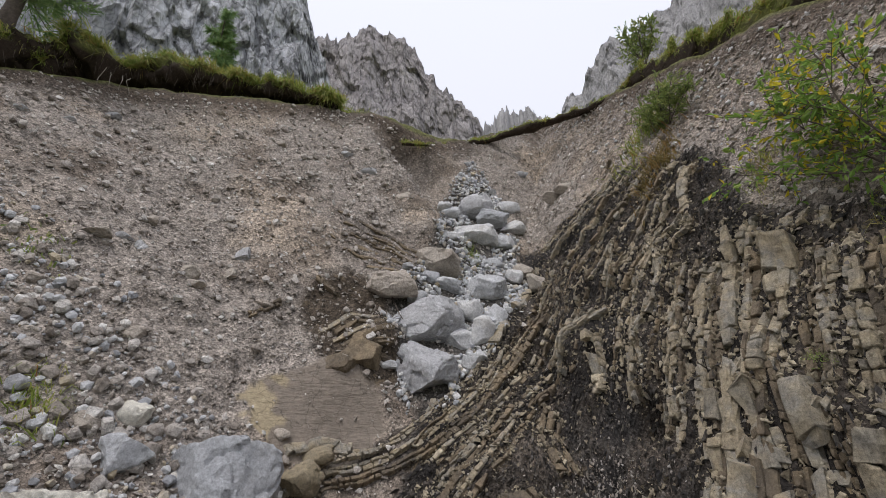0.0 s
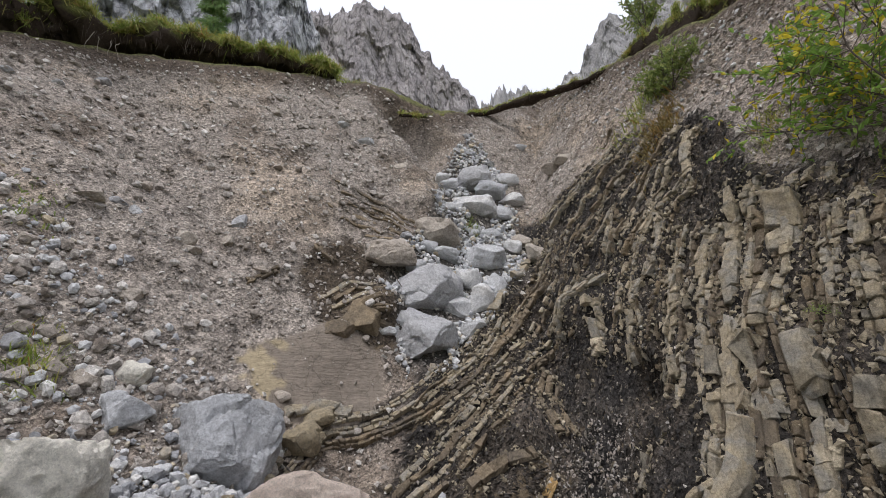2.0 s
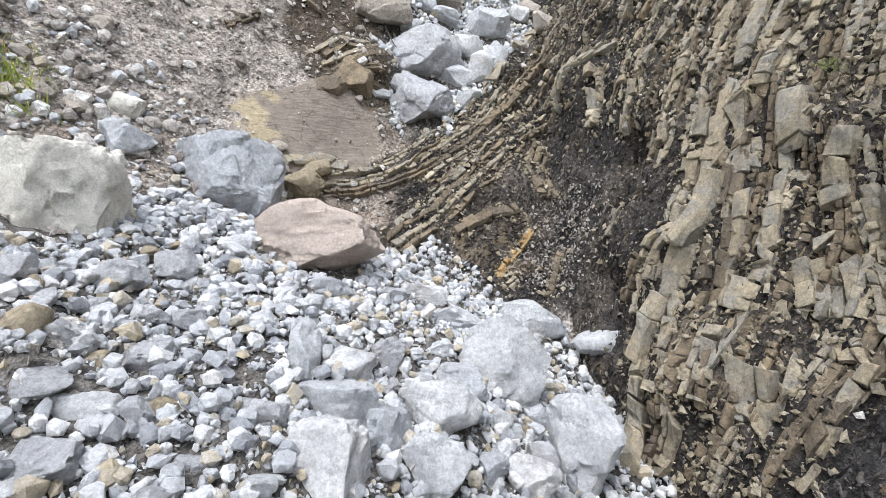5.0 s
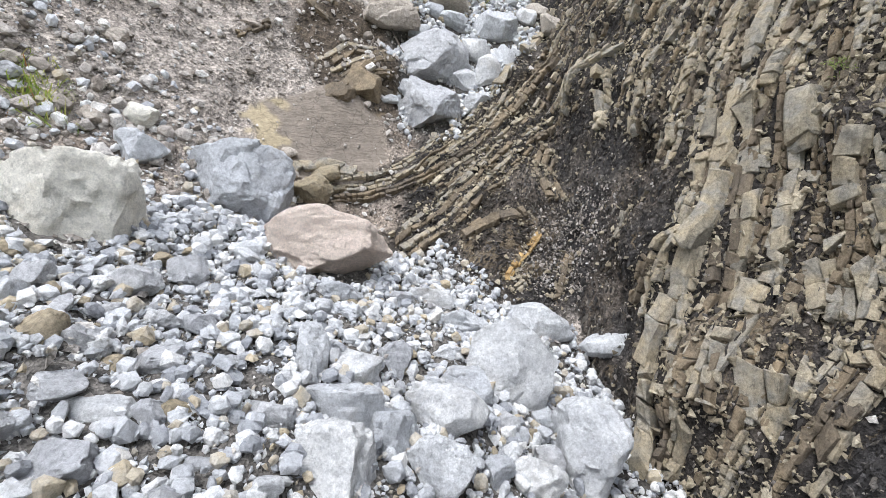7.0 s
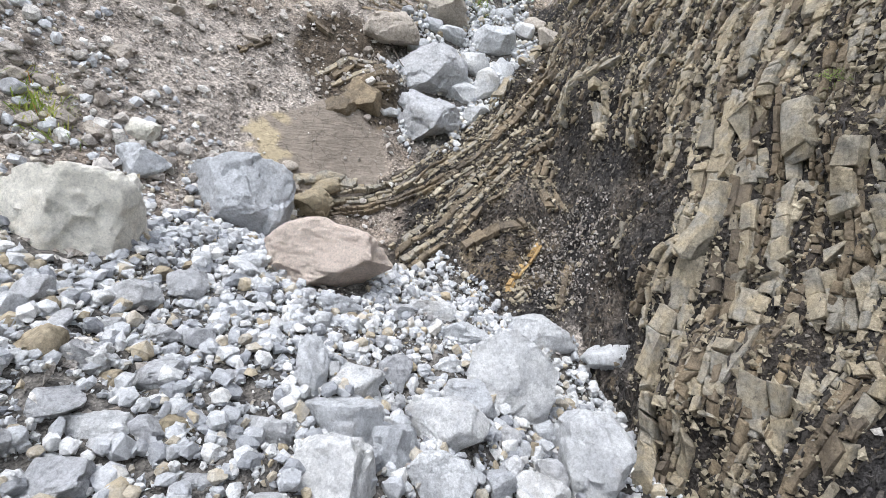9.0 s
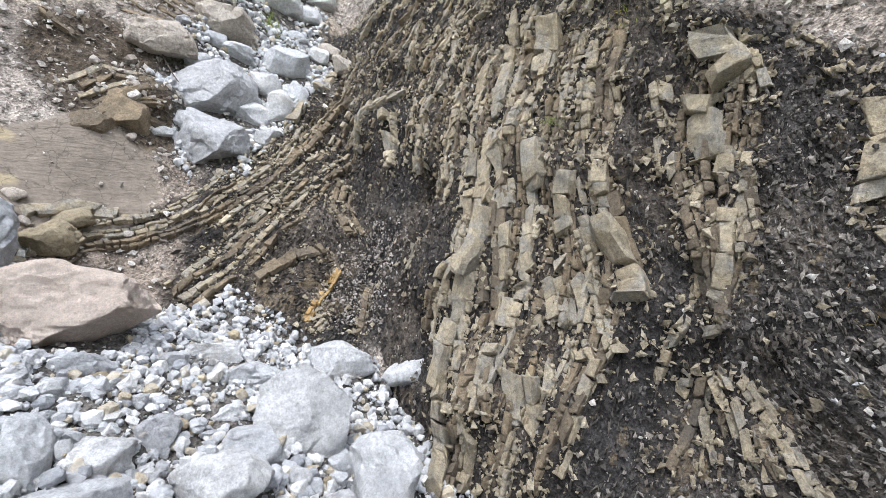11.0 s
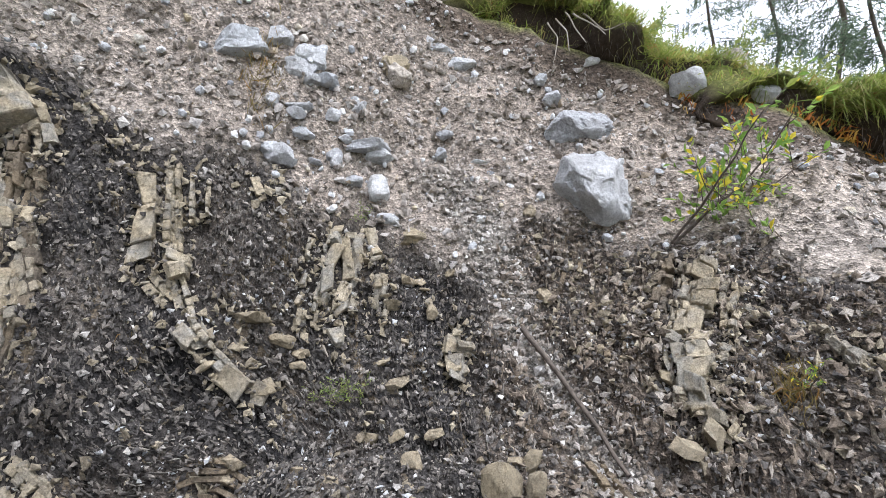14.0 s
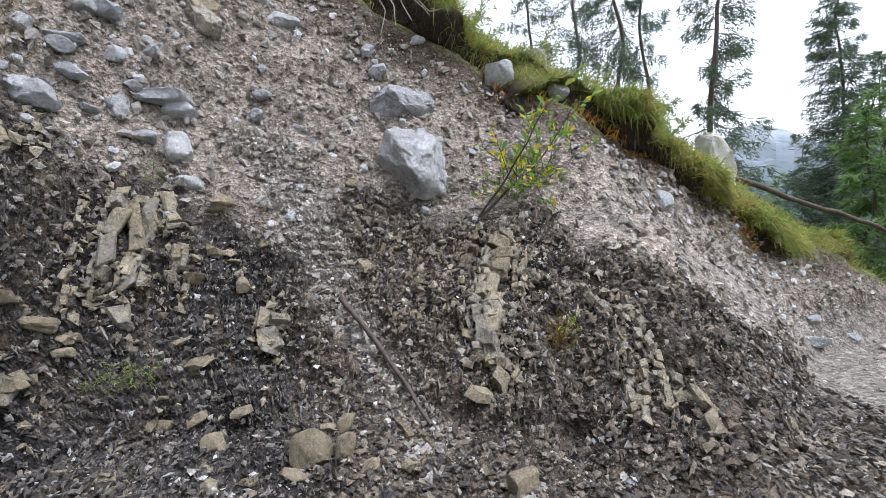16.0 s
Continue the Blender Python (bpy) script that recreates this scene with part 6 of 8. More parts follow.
boulder((1.82, 4.60, -0.23), (0.293, 0.202, 0.184), -2, "pale_stone", 1023, "pale grey-white broken limestone boulder on the rubble", lean=3, group="boulders of the rubble cone")
boulder((-2.13, 2.50, 0.51), (0.200, 0.150, 0.152), -2, "grey_stone", 1024, "grey angular limestone block on the rubble", lean=-12, group="boulders of the rubble cone")
boulder((-2.02, 2.19, 0.38), (0.178, 0.123, 0.111), -2, "grey_stone", 1025, "grey angular limestone block on the rubble", lean=-12, group="boulders of the rubble cone")
boulder((-1.77, 2.61, 0.38), (0.175, 0.123, 0.114), -2, "grey_stone", 1026, "grey angular limestone block on the rubble", lean=-12, group="boulders of the rubble cone")
boulder((-2.24, 3.19, 0.70), (0.209, 0.142, 0.124), -2, "grey_stone", 1027, "grey angular limestone block on the rubble", lean=-12, group="boulders of the rubble cone")
boulder((-2.05, 3.52, 0.72), (0.152, 0.131, 0.156), -2, "grey_stone", 1028, "grey angular limestone block on the rubble", lean=-12, group="boulders of the rubble cone")
boulder((-1.06, 2.47, 0.07), (0.190, 0.136, 0.130), -2, "grey_stone", 1029, "grey angular limestone block on the rubble", lean=-12, group="boulders of the rubble cone")
boulder((-1.74, 1.87, 0.19), (0.168, 0.122, 0.118), -2, "grey_stone", 1030, "grey angular limestone block on the rubble", lean=-12, group="boulders of the rubble cone")
boulder((-1.72, 2.10, 0.22), (0.128, 0.089, 0.081), -2, "grey_stone", 1031, "grey angular limestone block on the rubble", lean=-12, group="boulders of the rubble cone")
boulder((-1.58, 2.25, 0.21), (0.122, 0.094, 0.100), -2, "grey_stone", 1032, "grey angular limestone block on the rubble", lean=-12, group="boulders of the rubble cone")
boulder((-0.41, 3.41, 0.05), (0.180, 0.144, 0.159), -2, "grey_stone", 1033, "grey angular limestone block on the rubble", lean=-12, group="boulders of the rubble cone")
boulder((0.81, 3.04, -0.54), (0.122, 0.103, 0.121), -2, "grey_stone", 1034, "grey angular limestone block on the rubble", lean=-12, group="boulders of the rubble cone")
boulder((0.52, 3.27, -0.38), (0.119, 0.092, 0.097), -2, "grey_stone", 1035, "grey angular limestone block on the rubble", lean=-12, group="boulders of the rubble cone")
boulder((-1.72, 3.03, 0.45), (0.129, 0.092, 0.088), -2, "grey_stone", 1036, "grey angular limestone block on the rubble", lean=-12, group="boulders of the rubble cone")
boulder((-1.43, 2.80, 0.27), (0.121, 0.083, 0.074), -2, "grey_stone", 1037, "grey angular limestone block on the rubble", lean=-12, group="boulders of the rubble cone")
boulder((-2.67, 2.86, 0.80), (0.117, 0.101, 0.120), -2, "grey_stone", 1038, "grey angular limestone block on the rubble", lean=-12, group="boulders of the rubble cone")
boulder((-1.93, 2.95, 0.51), (0.124, 0.085, 0.077), -2, "grey_stone", 1039, "grey angular limestone block on the rubble", lean=-12, group="boulders of the rubble cone")
boulder((-1.15, 2.28, 0.03), (0.101, 0.069, 0.062), -2, "grey_stone", 1040, "grey angular limestone block on the rubble", lean=-12, group="boulders of the rubble cone")
boulder((-1.24, 2.08, 0.03), (0.123, 0.086, 0.079), -2, "grey_stone", 1041, "grey angular limestone block on the rubble", lean=-12, group="boulders of the rubble cone")
boulder((-1.21, 2.66, 0.15), (0.097, 0.073, 0.076), -2, "grey_stone", 1042, "grey angular limestone block on the rubble", lean=-12, group="boulders of the rubble cone")
boulder((-2.20, 2.88, 0.59), (0.100, 0.072, 0.070), -2, "grey_stone", 1043, "grey angular limestone block on the rubble", lean=-12, group="boulders of the rubble cone")
boulder((-2.26, 2.41, 0.56), (0.125, 0.133, 0.189), -2, "tan_stone", 1044, "tan sandy limestone block on the rubble", lean=-12, group="boulders of the rubble cone")
boulder((-1.92, 2.47, 0.39), (0.091, 0.071, 0.075), -2, "tan_stone", 1045, "tan sandy limestone block on the rubble", lean=-2, group="boulders of the rubble cone")
boulder((-1.47, 2.31, 0.18), (0.104, 0.087, 0.100), -2, "tan_stone", 1046, "tan sandy limestone block on the rubble", lean=-2, group="boulders of the rubble cone")
boulder((-0.88, 3.99, 0.33), (0.129, 0.082, 0.065), -2, "tan_stone", 1047, "tan sandy limestone block on the rubble", lean=-12, group="boulders of the rubble cone")
boulder((-1.80, 5.95, 1.29), (0.347, 0.246, 0.231), -2, "tan_stone", 1048, "tan sandy limestone block on the rubble", lean=-12, group="boulders of the rubble cone")
boulder((-1.68, 6.36, 1.51), (0.262, 0.172, 0.144), -2, "tan_stone", 1049, "tan sandy limestone block on the rubble", lean=-12, group="boulders of the rubble cone")
boulder((-2.51, 2.81, 0.71), (0.058, 0.063, 0.090), -2, "tan_stone", 1050, "tan sandy limestone block on the rubble", lean=-12, group="boulders of the rubble cone")
boulder((-2.30, 3.60, 0.80), (0.085, 0.064, 0.067), -2, "tan_stone", 1051, "tan sandy limestone block on the rubble", lean=-2, group="boulders of the rubble cone")
boulder((0.19, 3.48, -0.17), (0.271, 0.185, 0.165), -2, "pale_stone", 1052, "whitish tilted limestone slab on the rubble", lean=18, group="boulders of the rubble cone")
boulder((0.87, 3.45, -0.46), (0.111, 0.100, 0.125), -2, "pale_stone", 1053, "small white triangular limestone slab", level=3, group="boulders of the rubble cone")
boulder((-3.27, 4.89, 1.68), (0.276, 0.224, 0.250), -2, "pale_stone", 1054, "pale veined limestone slab on the bank foot", lean=-14, group="boulders of the rubble cone")
boulder((-3.44, 5.23, 2.07), (0.190, 0.163, 0.195), -2, "cream_stone", 1055, "cream limestone block on the bank foot", group="boulders of the rubble cone")
boulder((-1.06, 8.34, 4.25), (0.596, 0.413, 0.375), 0, "brown_stone", 1056, "flat grey-brown boulder wedged above the gully", lean=-8, level=5)
boulder((-0.03, 9.23, 5.01), (0.584, 0.413, 0.388), 0, "brown_stone", 1057, "grey-brown boulder in the gully bed", lean=9)
boulder((-0.16, 8.17, 3.49), (0.723, 0.509, 0.475), 0, "grey_stone", 1058, "large grey limestone boulder in the gully bed", lean=-7, level=5)
boulder((-0.25, 7.45, 2.63), (0.537, 0.447, 0.515), 0, "grey_stone", 1059, "grey pointed limestone boulder at the gully mouth", lean=5, level=5)
boulder((-0.66, 7.70, 2.95), (0.258, 0.185, 0.177), 0, "pale_stone", 1060, "pale limestone block lying in the gully bed", lean=-7, level=3)
boulder((-0.88, 7.51, 2.75), (0.198, 0.130, 0.107), 0, "pale_stone", 1061, "pale limestone block lying in the gully bed", lean=2, level=3)
boulder((-0.55, 8.48, 4.10), (0.260, 0.186, 0.178), 0, "pale_stone", 1062, "pale limestone block lying in the gully bed", lean=5, level=3)
boulder((0.85, 10.22, 5.93), (0.658, 0.402, 0.286), 0, "pale_stone", 1063, "pale limestone block lying in the gully bed", lean=-1)
boulder((1.32, 10.85, 6.70), (0.486, 0.353, 0.344), 0, "pale_stone", 1064, "pale limestone block lying in the gully bed", lean=-4)
boulder((0.98, 9.18, 4.41), (0.503, 0.342, 0.303), 0, "pale_stone", 1065, "pale limestone block lying in the gully bed", lean=2)
boulder((0.32, 8.11, 3.22), (0.343, 0.256, 0.259), 0, "pale_stone", 1066, "pale limestone block lying in the gully bed", lean=-1)
boulder((0.71, 8.17, 3.33), (0.255, 0.245, 0.321), 0, "pale_stone", 1067, "pale limestone block lying in the gully bed", lean=5, level=3)
boulder((1.52, 10.39, 5.83), (0.346, 0.237, 0.210), 0, "pale_stone", 1068, "pale limestone block lying in the gully bed", lean=-7, level=3)
boulder((0.09, 8.95, 4.43), (0.328, 0.226, 0.202), 0, "pale_stone", 1069, "pale limestone block lying in the gully bed", lean=8)
boulder((-0.27, 8.93, 4.62), (0.264, 0.187, 0.176), 0, "pale_stone", 1070, "pale limestone block lying in the gully bed", lean=2, level=3)
boulder((0.52, 8.64, 3.84), (0.299, 0.236, 0.256), 0, "pale_stone", 1071, "pale limestone block lying in the gully bed", lean=2, level=3)
boulder((1.06, 8.56, 3.71), (0.221, 0.191, 0.227), 0, "pale_stone", 1072, "pale limestone block lying in the gully bed", lean=5, level=3)
boulder((1.84, 10.91, 6.43), (0.368, 0.251, 0.223), 0, "pale_stone", 1073, "pale limestone block lying in the gully bed", lean=-4, level=3)
boulder((0.27, 10.51, 6.77), (0.294, 0.204, 0.185), 0, "pale_stone", 1074, "pale limestone block lying in the gully bed", lean=-4, level=3)
boulder((0.05, 10.55, 6.96), (0.247, 0.170, 0.152), 0, "pale_stone", 1075, "pale limestone block lying in the gully bed", lean=-7, level=3)
boulder((1.89, 11.46, 7.25), (0.322, 0.222, 0.202), 0, "pale_stone", 1076, "pale limestone block lying in the gully bed", lean=2, level=3)
boulder((1.14, 9.77, 5.10), (0.292, 0.194, 0.165), 0, "pale_stone", 1077, "pale limestone block lying in the gully bed", lean=-4, level=3)
boulder((1.61, 9.53, 4.76), (0.212, 0.182, 0.217), 0, "pale_stone", 1078, "pale limestone block lying in the gully bed", lean=-10, level=3)
boulder((0.24, 9.94, 5.86), (0.303, 0.195, 0.156), 0, "pale_stone", 1079, "pale limestone block lying in the gully bed", lean=-4, level=3)
boulder((-0.83, 7.81, 3.21), (0.144, 0.114, 0.125), 0, "pale_stone", 1080, "pale limestone block lying in the gully bed", lean=-10, level=3)
boulder((0.54, 7.77, 2.81), (0.238, 0.172, 0.166), 0, "pale_stone", 1081, "pale limestone block lying in the gully bed", lean=-10, level=3)
boulder((0.97, 10.93, 7.08), (0.553, 0.406, 0.402), 0, "grey_stone", 1082, "grey rounded boulder high in the gully bed")
boulder((2.02, 9.19, 4.54), (0.217, 0.187, 0.223), 0, "brown_stone", 1083, "brown rock lying beside the gully bed", level=3)
boulder((1.84, 9.72, 4.94), (0.289, 0.202, 0.185), 0, "brown_stone", 1084, "brown rock lying beside the gully bed", level=3)
boulder((-0.94, 10.15, 6.99), (0.255, 0.192, 0.197), 0, "brown_stone", 1085, "brown rock lying beside the gully bed", level=3)
boulder((3.00, 10.74, 7.25), (0.338, 0.225, 0.191), 0, "brown_stone", 1086, "brown rock lying beside the gully bed", level=3)
boulder((3.21, 10.36, 7.39), (0.296, 0.198, 0.169), 0, "brown_stone", 1087, "brown rock lying beside the gully bed", level=3)
boulder((-3.61, 7.64, 4.71), (0.184, 0.153, 0.177), 0, "grey_stone", 1088, "grey-brown stone set in the rubble bank", level=3, group="stones on the bank", name="rock")
boulder((-4.14, 6.90, 4.20), (0.215, 0.150, 0.137), 0, "brown_stone", 1089, "grey-brown stone set in the rubble bank", level=3, group="stones on the bank", name="rock")
boulder((-5.30, 6.25, 4.64), (0.353, 0.187, 0.088), 0, "brown_stone", 1090, "grey-brown stone set in the rubble bank", level=3, group="stones on the bank", name="rock")
boulder((-5.08, 6.53, 4.70), (0.200, 0.115, 0.072), 0, "grey_stone", 1091, "grey-brown stone set in the rubble bank", level=3, group="stones on the bank", name="rock")
boulder((-1.87, 10.39, 7.88), (0.284, 0.172, 0.120), 0, "grey_stone", 1092, "grey-brown stone set in the rubble bank", level=3, group="stones on the bank", name="rock")
boulder((-2.54, 10.51, 8.51), (0.172, 0.122, 0.115), 0, "grey_stone", 1093, "grey-brown stone set in the rubble bank", level=3, group="stones on the bank", name="rock")
boulder((-5.06, 7.09, 5.20), (0.176, 0.118, 0.101), 0, "brown_stone", 1094, "grey-brown stone set in the rubble bank", level=3, group="stones on the bank", name="rock")
boulder((-4.36, 6.20, 3.75), (0.209, 0.125, 0.084), 0, "brown_stone", 1095, "grey-brown stone set in the rubble bank", level=3, group="stones on the bank", name="rock")
boulder((-3.54, 6.26, 3.05), (0.089, 0.069, 0.073), 0, "brown_stone", 1096, "grey-brown stone set in the rubble bank", level=3, group="stones on the bank", name="rock")
boulder((-4.02, 5.72, 3.04), (0.195, 0.136, 0.125), 0, "brown_stone", 1097, "grey-brown stone set in the rubble bank", level=3, group="stones on the bank", name="rock")
boulder((-5.12, 5.32, 3.70), (0.134, 0.102, 0.105), 0, "brown_stone", 1098, "grey-brown stone set in the rubble bank", level=3, group="stones on the bank", name="rock")
boulder((-4.13, 5.23, 2.67), (0.109, 0.069, 0.052), 0, "brown_stone", 1099, "grey-brown stone set in the rubble bank", level=3, group="stones on the bank", name="rock")
boulder((-4.77, 6.63, 4.55), (0.121, 0.108, 0.134), 0, "grey_stone", 1100, "grey-brown stone set in the rubble bank", level=3, group="stones on the bank", name="rock")
boulder((-2.62, 8.62, 5.58), (0.146, 0.102, 0.095), 0, "brown_stone", 1101, "grey-brown stone set in the rubble bank", level=3, group="stones on the bank", name="rock")
boulder((-3.49, 8.82, 6.43), (0.139, 0.089, 0.071), 0, "brown_stone", 1102, "grey-brown stone set in the rubble bank", level=3, group="stones on the bank", name="rock")
boulder((-2.97, 7.32, 3.74), (0.244, 0.136, 0.076), 0, "brown_stone", 1103, "grey-brown stone set in the rubble bank", level=3, group="stones on the bank", name="rock")
boulder((-3.77, 9.09, 7.01), (0.160, 0.093, 0.060), 0, "brown_stone", 1104, "grey-brown stone set in the rubble bank", level=3, group="stones on the bank", name="rock")
boulder((-7.70, 6.70, 7.25), (0.227, 0.121, 0.058), 0, "grey_stone", 1105, "grey-brown stone set in the rubble bank", level=3, group="stones on the bank", name="rock")
boulder((-3.64, 7.36, 4.29), (0.109, 0.099, 0.123), 0, "brown_stone", 1106, "grey-brown stone set in the rubble bank", level=3, group="stones on the bank", name="rock")
boulder((-5.57, 8.58, 7.37), (0.112, 0.084, 0.086), 0, "brown_stone", 1107, "grey-brown stone set in the rubble bank", level=3, group="stones on the bank", name="rock")
boulder((-7.21, 8.26, 8.18), (0.167, 0.101, 0.071), 0, "grey_stone", 1108, "grey-brown stone set in the rubble bank", level=3, group="stones on the bank", name="rock")
boulder((-7.31, 7.38, 7.49), (0.149, 0.085, 0.051), 0, "grey_stone", 1109, "grey-brown stone set in the rubble bank", level=3, group="stones on the bank", name="rock")
boulder((-6.51, 6.47, 5.95), (0.084, 0.054, 0.043), 0, "brown_stone", 1110, "grey-brown stone set in the rubble bank", level=3, group="stones on the bank", name="rock")
boulder((2.58, 12.98, 9.13), (0.291, 0.169, 0.107), 0, "grey_stone", 1111, "grey-brown stone set in the rubble bank", level=3, group="stones on the bank", name="rock")
boulder((-4.07, 9.87, 8.44), (0.163, 0.105, 0.083), 0, "brown_stone", 1112, "grey-brown stone set in the rubble bank", level=3, group="stones on the bank", name="rock")
boulder((-5.75, 9.77, 9.33), (0.149, 0.092, 0.068), 0, "brown_stone", 1113, "grey-brown stone set in the rubble bank", level=3, group="stones on the bank", name="rock")
boulder((-7.73, 8.04, 8.47), (0.151, 0.088, 0.056), 0, "brown_stone", 1114, "grey-brown stone set in the rubble bank", level=3, group="stones on the bank", name="rock")
boulder((-3.98, 6.84, 3.97), (0.181, 0.112, 0.083), 0, "brown_stone", 1115, "grey-brown stone set in the rubble bank", level=3, group="stones on the bank", name="rock")
boulder((-4.65, 5.00, 2.97), (0.142, 0.098, 0.087), 0, "brown_stone", 1116, "grey-brown stone set in the rubble bank", level=3, group="stones on the bank", name="rock")
boulder((-4.41, 4.82, 2.59), (0.120, 0.083, 0.076), 0, "brown_stone", 1117, "grey-brown stone set in the rubble bank", level=3, group="stones on the bank", name="rock")
boulder((-3.71, 4.87, 2.02), (0.162, 0.126, 0.133), 0, "brown_stone", 1118, "grey-brown stone set in the rubble bank", level=3, group="stones on the bank", name="rock")
boulder((-3.88, 4.62, 1.93), (0.086, 0.071, 0.082), 0, "brown_stone", 1119, "grey-brown stone set in the rubble bank", level=3, group="stones on the bank", name="rock")
boulder((-4.35, 4.68, 2.41), (0.128, 0.094, 0.092), 0, "grey_stone", 1120, "grey-brown stone set in the rubble bank", level=3, group="stones on the bank", name="rock")
boulder((-2.12, 6.28, 1.79), (0.125, 0.089, 0.086), 0, "brown_stone", 1121, "grey-brown stone set in the rubble bank", level=3, group="stones on the bank", name="rock")
boulder((4.68, -2.15, 2.30), (0.42, 0.30, 0.36), -76, "grey_stone", 1127, "large pale limestone boulder perched on the scree", lean=28, level=5, group="stones on the scree")
boulder((5.05, -2.08, 2.95), (0.349, 0.248, 0.235), -76, "grey_stone", 1123, "grey limestone boulder on the scree", lean=-8, level=5, group="stones on the scree")
boulder((4.71, 1.15, 3.67), (0.296, 0.194, 0.160), -76, "pale_stone", 1124, "grey limestone stone lying on the scree slope", lean=-8, group="stones on the scree")
boulder((4.92, 0.52, 3.64), (0.174, 0.143, 0.163), -76, "pale_stone", 1125, "grey limestone stone lying on the scree slope", lean=-9, group="stones on the scree")
boulder((5.50, -0.61, 3.99), (0.250, 0.168, 0.145), -76, "grey_stone", 1126, "grey limestone stone lying on the scree slope", lean=-2, group="stones on the scree")
boulder((4.45, 0.76, 2.66), (0.110, 0.082, 0.083), -76, "pale_stone", 1127, "grey limestone stone lying on the scree slope", lean=9, level=3, group="stones on the scree")
boulder((4.63, -0.13, 2.32), (0.120, 0.111, 0.141), -76, "pale_stone", 1128, "grey limestone stone lying on the scree slope", lean=-8, level=3, group="stones on the scree")
boulder((4.83, 0.64, 3.50), (0.187, 0.134, 0.128), -76, "grey_stone", 1129, "grey limestone stone lying on the scree slope", lean=-8, group="stones on the scree")
boulder((5.25, -1.86, 3.35), (0.114, 0.090, 0.098), -76, "grey_stone", 1130, "grey limestone stone lying on the scree slope", lean=-4, level=3, group="stones on the scree")
boulder((5.38, -1.77, 3.59), (0.093, 0.067, 0.064), -76, "pale_stone", 1131, "grey limestone stone lying on the scree slope", lean=-3, level=3, group="stones on the scree")
boulder((4.88, 0.83, 3.84), (0.128, 0.102, 0.112), -76, "grey_stone", 1132, "grey limestone stone lying on the scree slope", lean=-3, level=3, group="stones on the scree")
boulder((4.77, 0.01, 2.73), (0.178, 0.104, 0.067), -76, "grey_stone", 1133, "grey limestone stone lying on the scree slope", lean=-1, group="stones on the scree")
boulder((4.63, 0.25, 2.63), (0.076, 0.063, 0.072), -76, "grey_stone", 1134, "grey limestone stone lying on the scree slope", lean=1, level=3, group="stones on the scree")
boulder((4.69, 0.60, 3.10), (0.151, 0.088, 0.056), -76, "grey_stone", 1135, "grey limestone stone lying on the scree slope", lean=-8, group="stones on the scree")
boulder((4.55, -0.25, 2.04), (0.111, 0.071, 0.057), -76, "pale_stone", 1136, "grey limestone stone lying on the scree slope", lean=1, level=3, group="stones on the scree")
boulder((5.48, -0.92, 3.81), (0.205, 0.131, 0.102), -76, "pale_stone", 1137, "grey limestone stone lying on the scree slope", lean=-8, group="stones on the scree")
boulder((4.90, 0.11, 3.18), (0.080, 0.069, 0.082), -76, "pale_stone", 1138, "grey limestone stone lying on the scree slope", lean=-8, level=3, group="stones on the scree")
boulder((5.51, -2.36, 3.83), (0.093, 0.066, 0.064), -76, "pale_stone", 1139, "grey limestone stone lying on the scree slope", lean=4, level=3, group="stones on the scree")
boulder((4.00, 3.03, 3.72), (0.154, 0.117, 0.122), -76, "grey_stone", 1140, "rounded blue-grey stone at the top of the rock wall", group="stones on the scree")
boulder((5.21, -0.20, 3.67), (0.188, 0.151, 0.167), -76, "tan_stone", 1141, "tan limestone slab lying on the scree slope", lean=14, group="stones on the scree")
boulder((4.49, -0.58, 1.85), (0.252, 0.149, 0.098), -76, "tan_stone", 1142, "tan limestone slab lying on the scree slope", lean=14, group="stones on the scree")
boulder((3.94, 2.41, 2.99), (0.124, 0.097, 0.104), -76, "tan_stone", 1143, "tan limestone slab lying on the scree slope", lean=14, group="stones on the scree")
boulder((4.61, -1.51, 2.10), (0.068, 0.054, 0.059), -76, "tan_stone", 1144, "tan limestone slab lying on the scree slope", lean=14, group="stones on the scree")
boulder((6.56, -4.28, 4.10), (0.264, 0.194, 0.194), -109, "pale_stone", 1145, "pale limestone stone beside the trail and turf edge", level=3, group="stones on the scree")
boulder((6.45, -4.96, 3.84), (0.145, 0.116, 0.129), -109, "pale_stone", 1146, "pale limestone stone beside the trail and turf edge", level=3, group="stones on the scree")
boulder((4.28, -4.70, 1.99), (0.093, 0.086, 0.109), -109, "pale_stone", 1147, "pale limestone stone beside the trail and turf edge", level=3, group="stones on the scree")
boulder((4.15, -6.52, 1.05), (0.096, 0.076, 0.083), -109, "pale_stone", 1148, "pale limestone stone beside the trail and turf edge", level=3, group="stones on the scree")
boulder((3.80, -6.31, 0.49), (0.191, 0.114, 0.077), -109, "pale_stone", 1149, "pale limestone stone beside the trail and turf edge", level=3, group="stones on the scree")
boulder((3.95, -6.55, 0.68), (0.100, 0.067, 0.059), -109, "pale_stone", 1150, "pale limestone stone beside the trail and turf edge", level=3, group="stones on the scree")
boulder((3.86, -7.08, 0.46), (0.102, 0.065, 0.052), -109, "pale_stone", 1151, "pale limestone stone beside the trail and turf edge", level=3, group="stones on the scree")
boulder((4.20, -6.21, 1.16), (0.146, 0.084, 0.052), -109, "pale_stone", 1152, "pale limestone stone beside the trail and turf edge", level=3, group="stones on the scree")
boulder((4.36, -5.19, 1.77), (0.056, 0.042, 0.043), -109, "pale_stone", 1153, "pale limestone stone beside the trail and turf edge", level=3, group="stones on the scree")
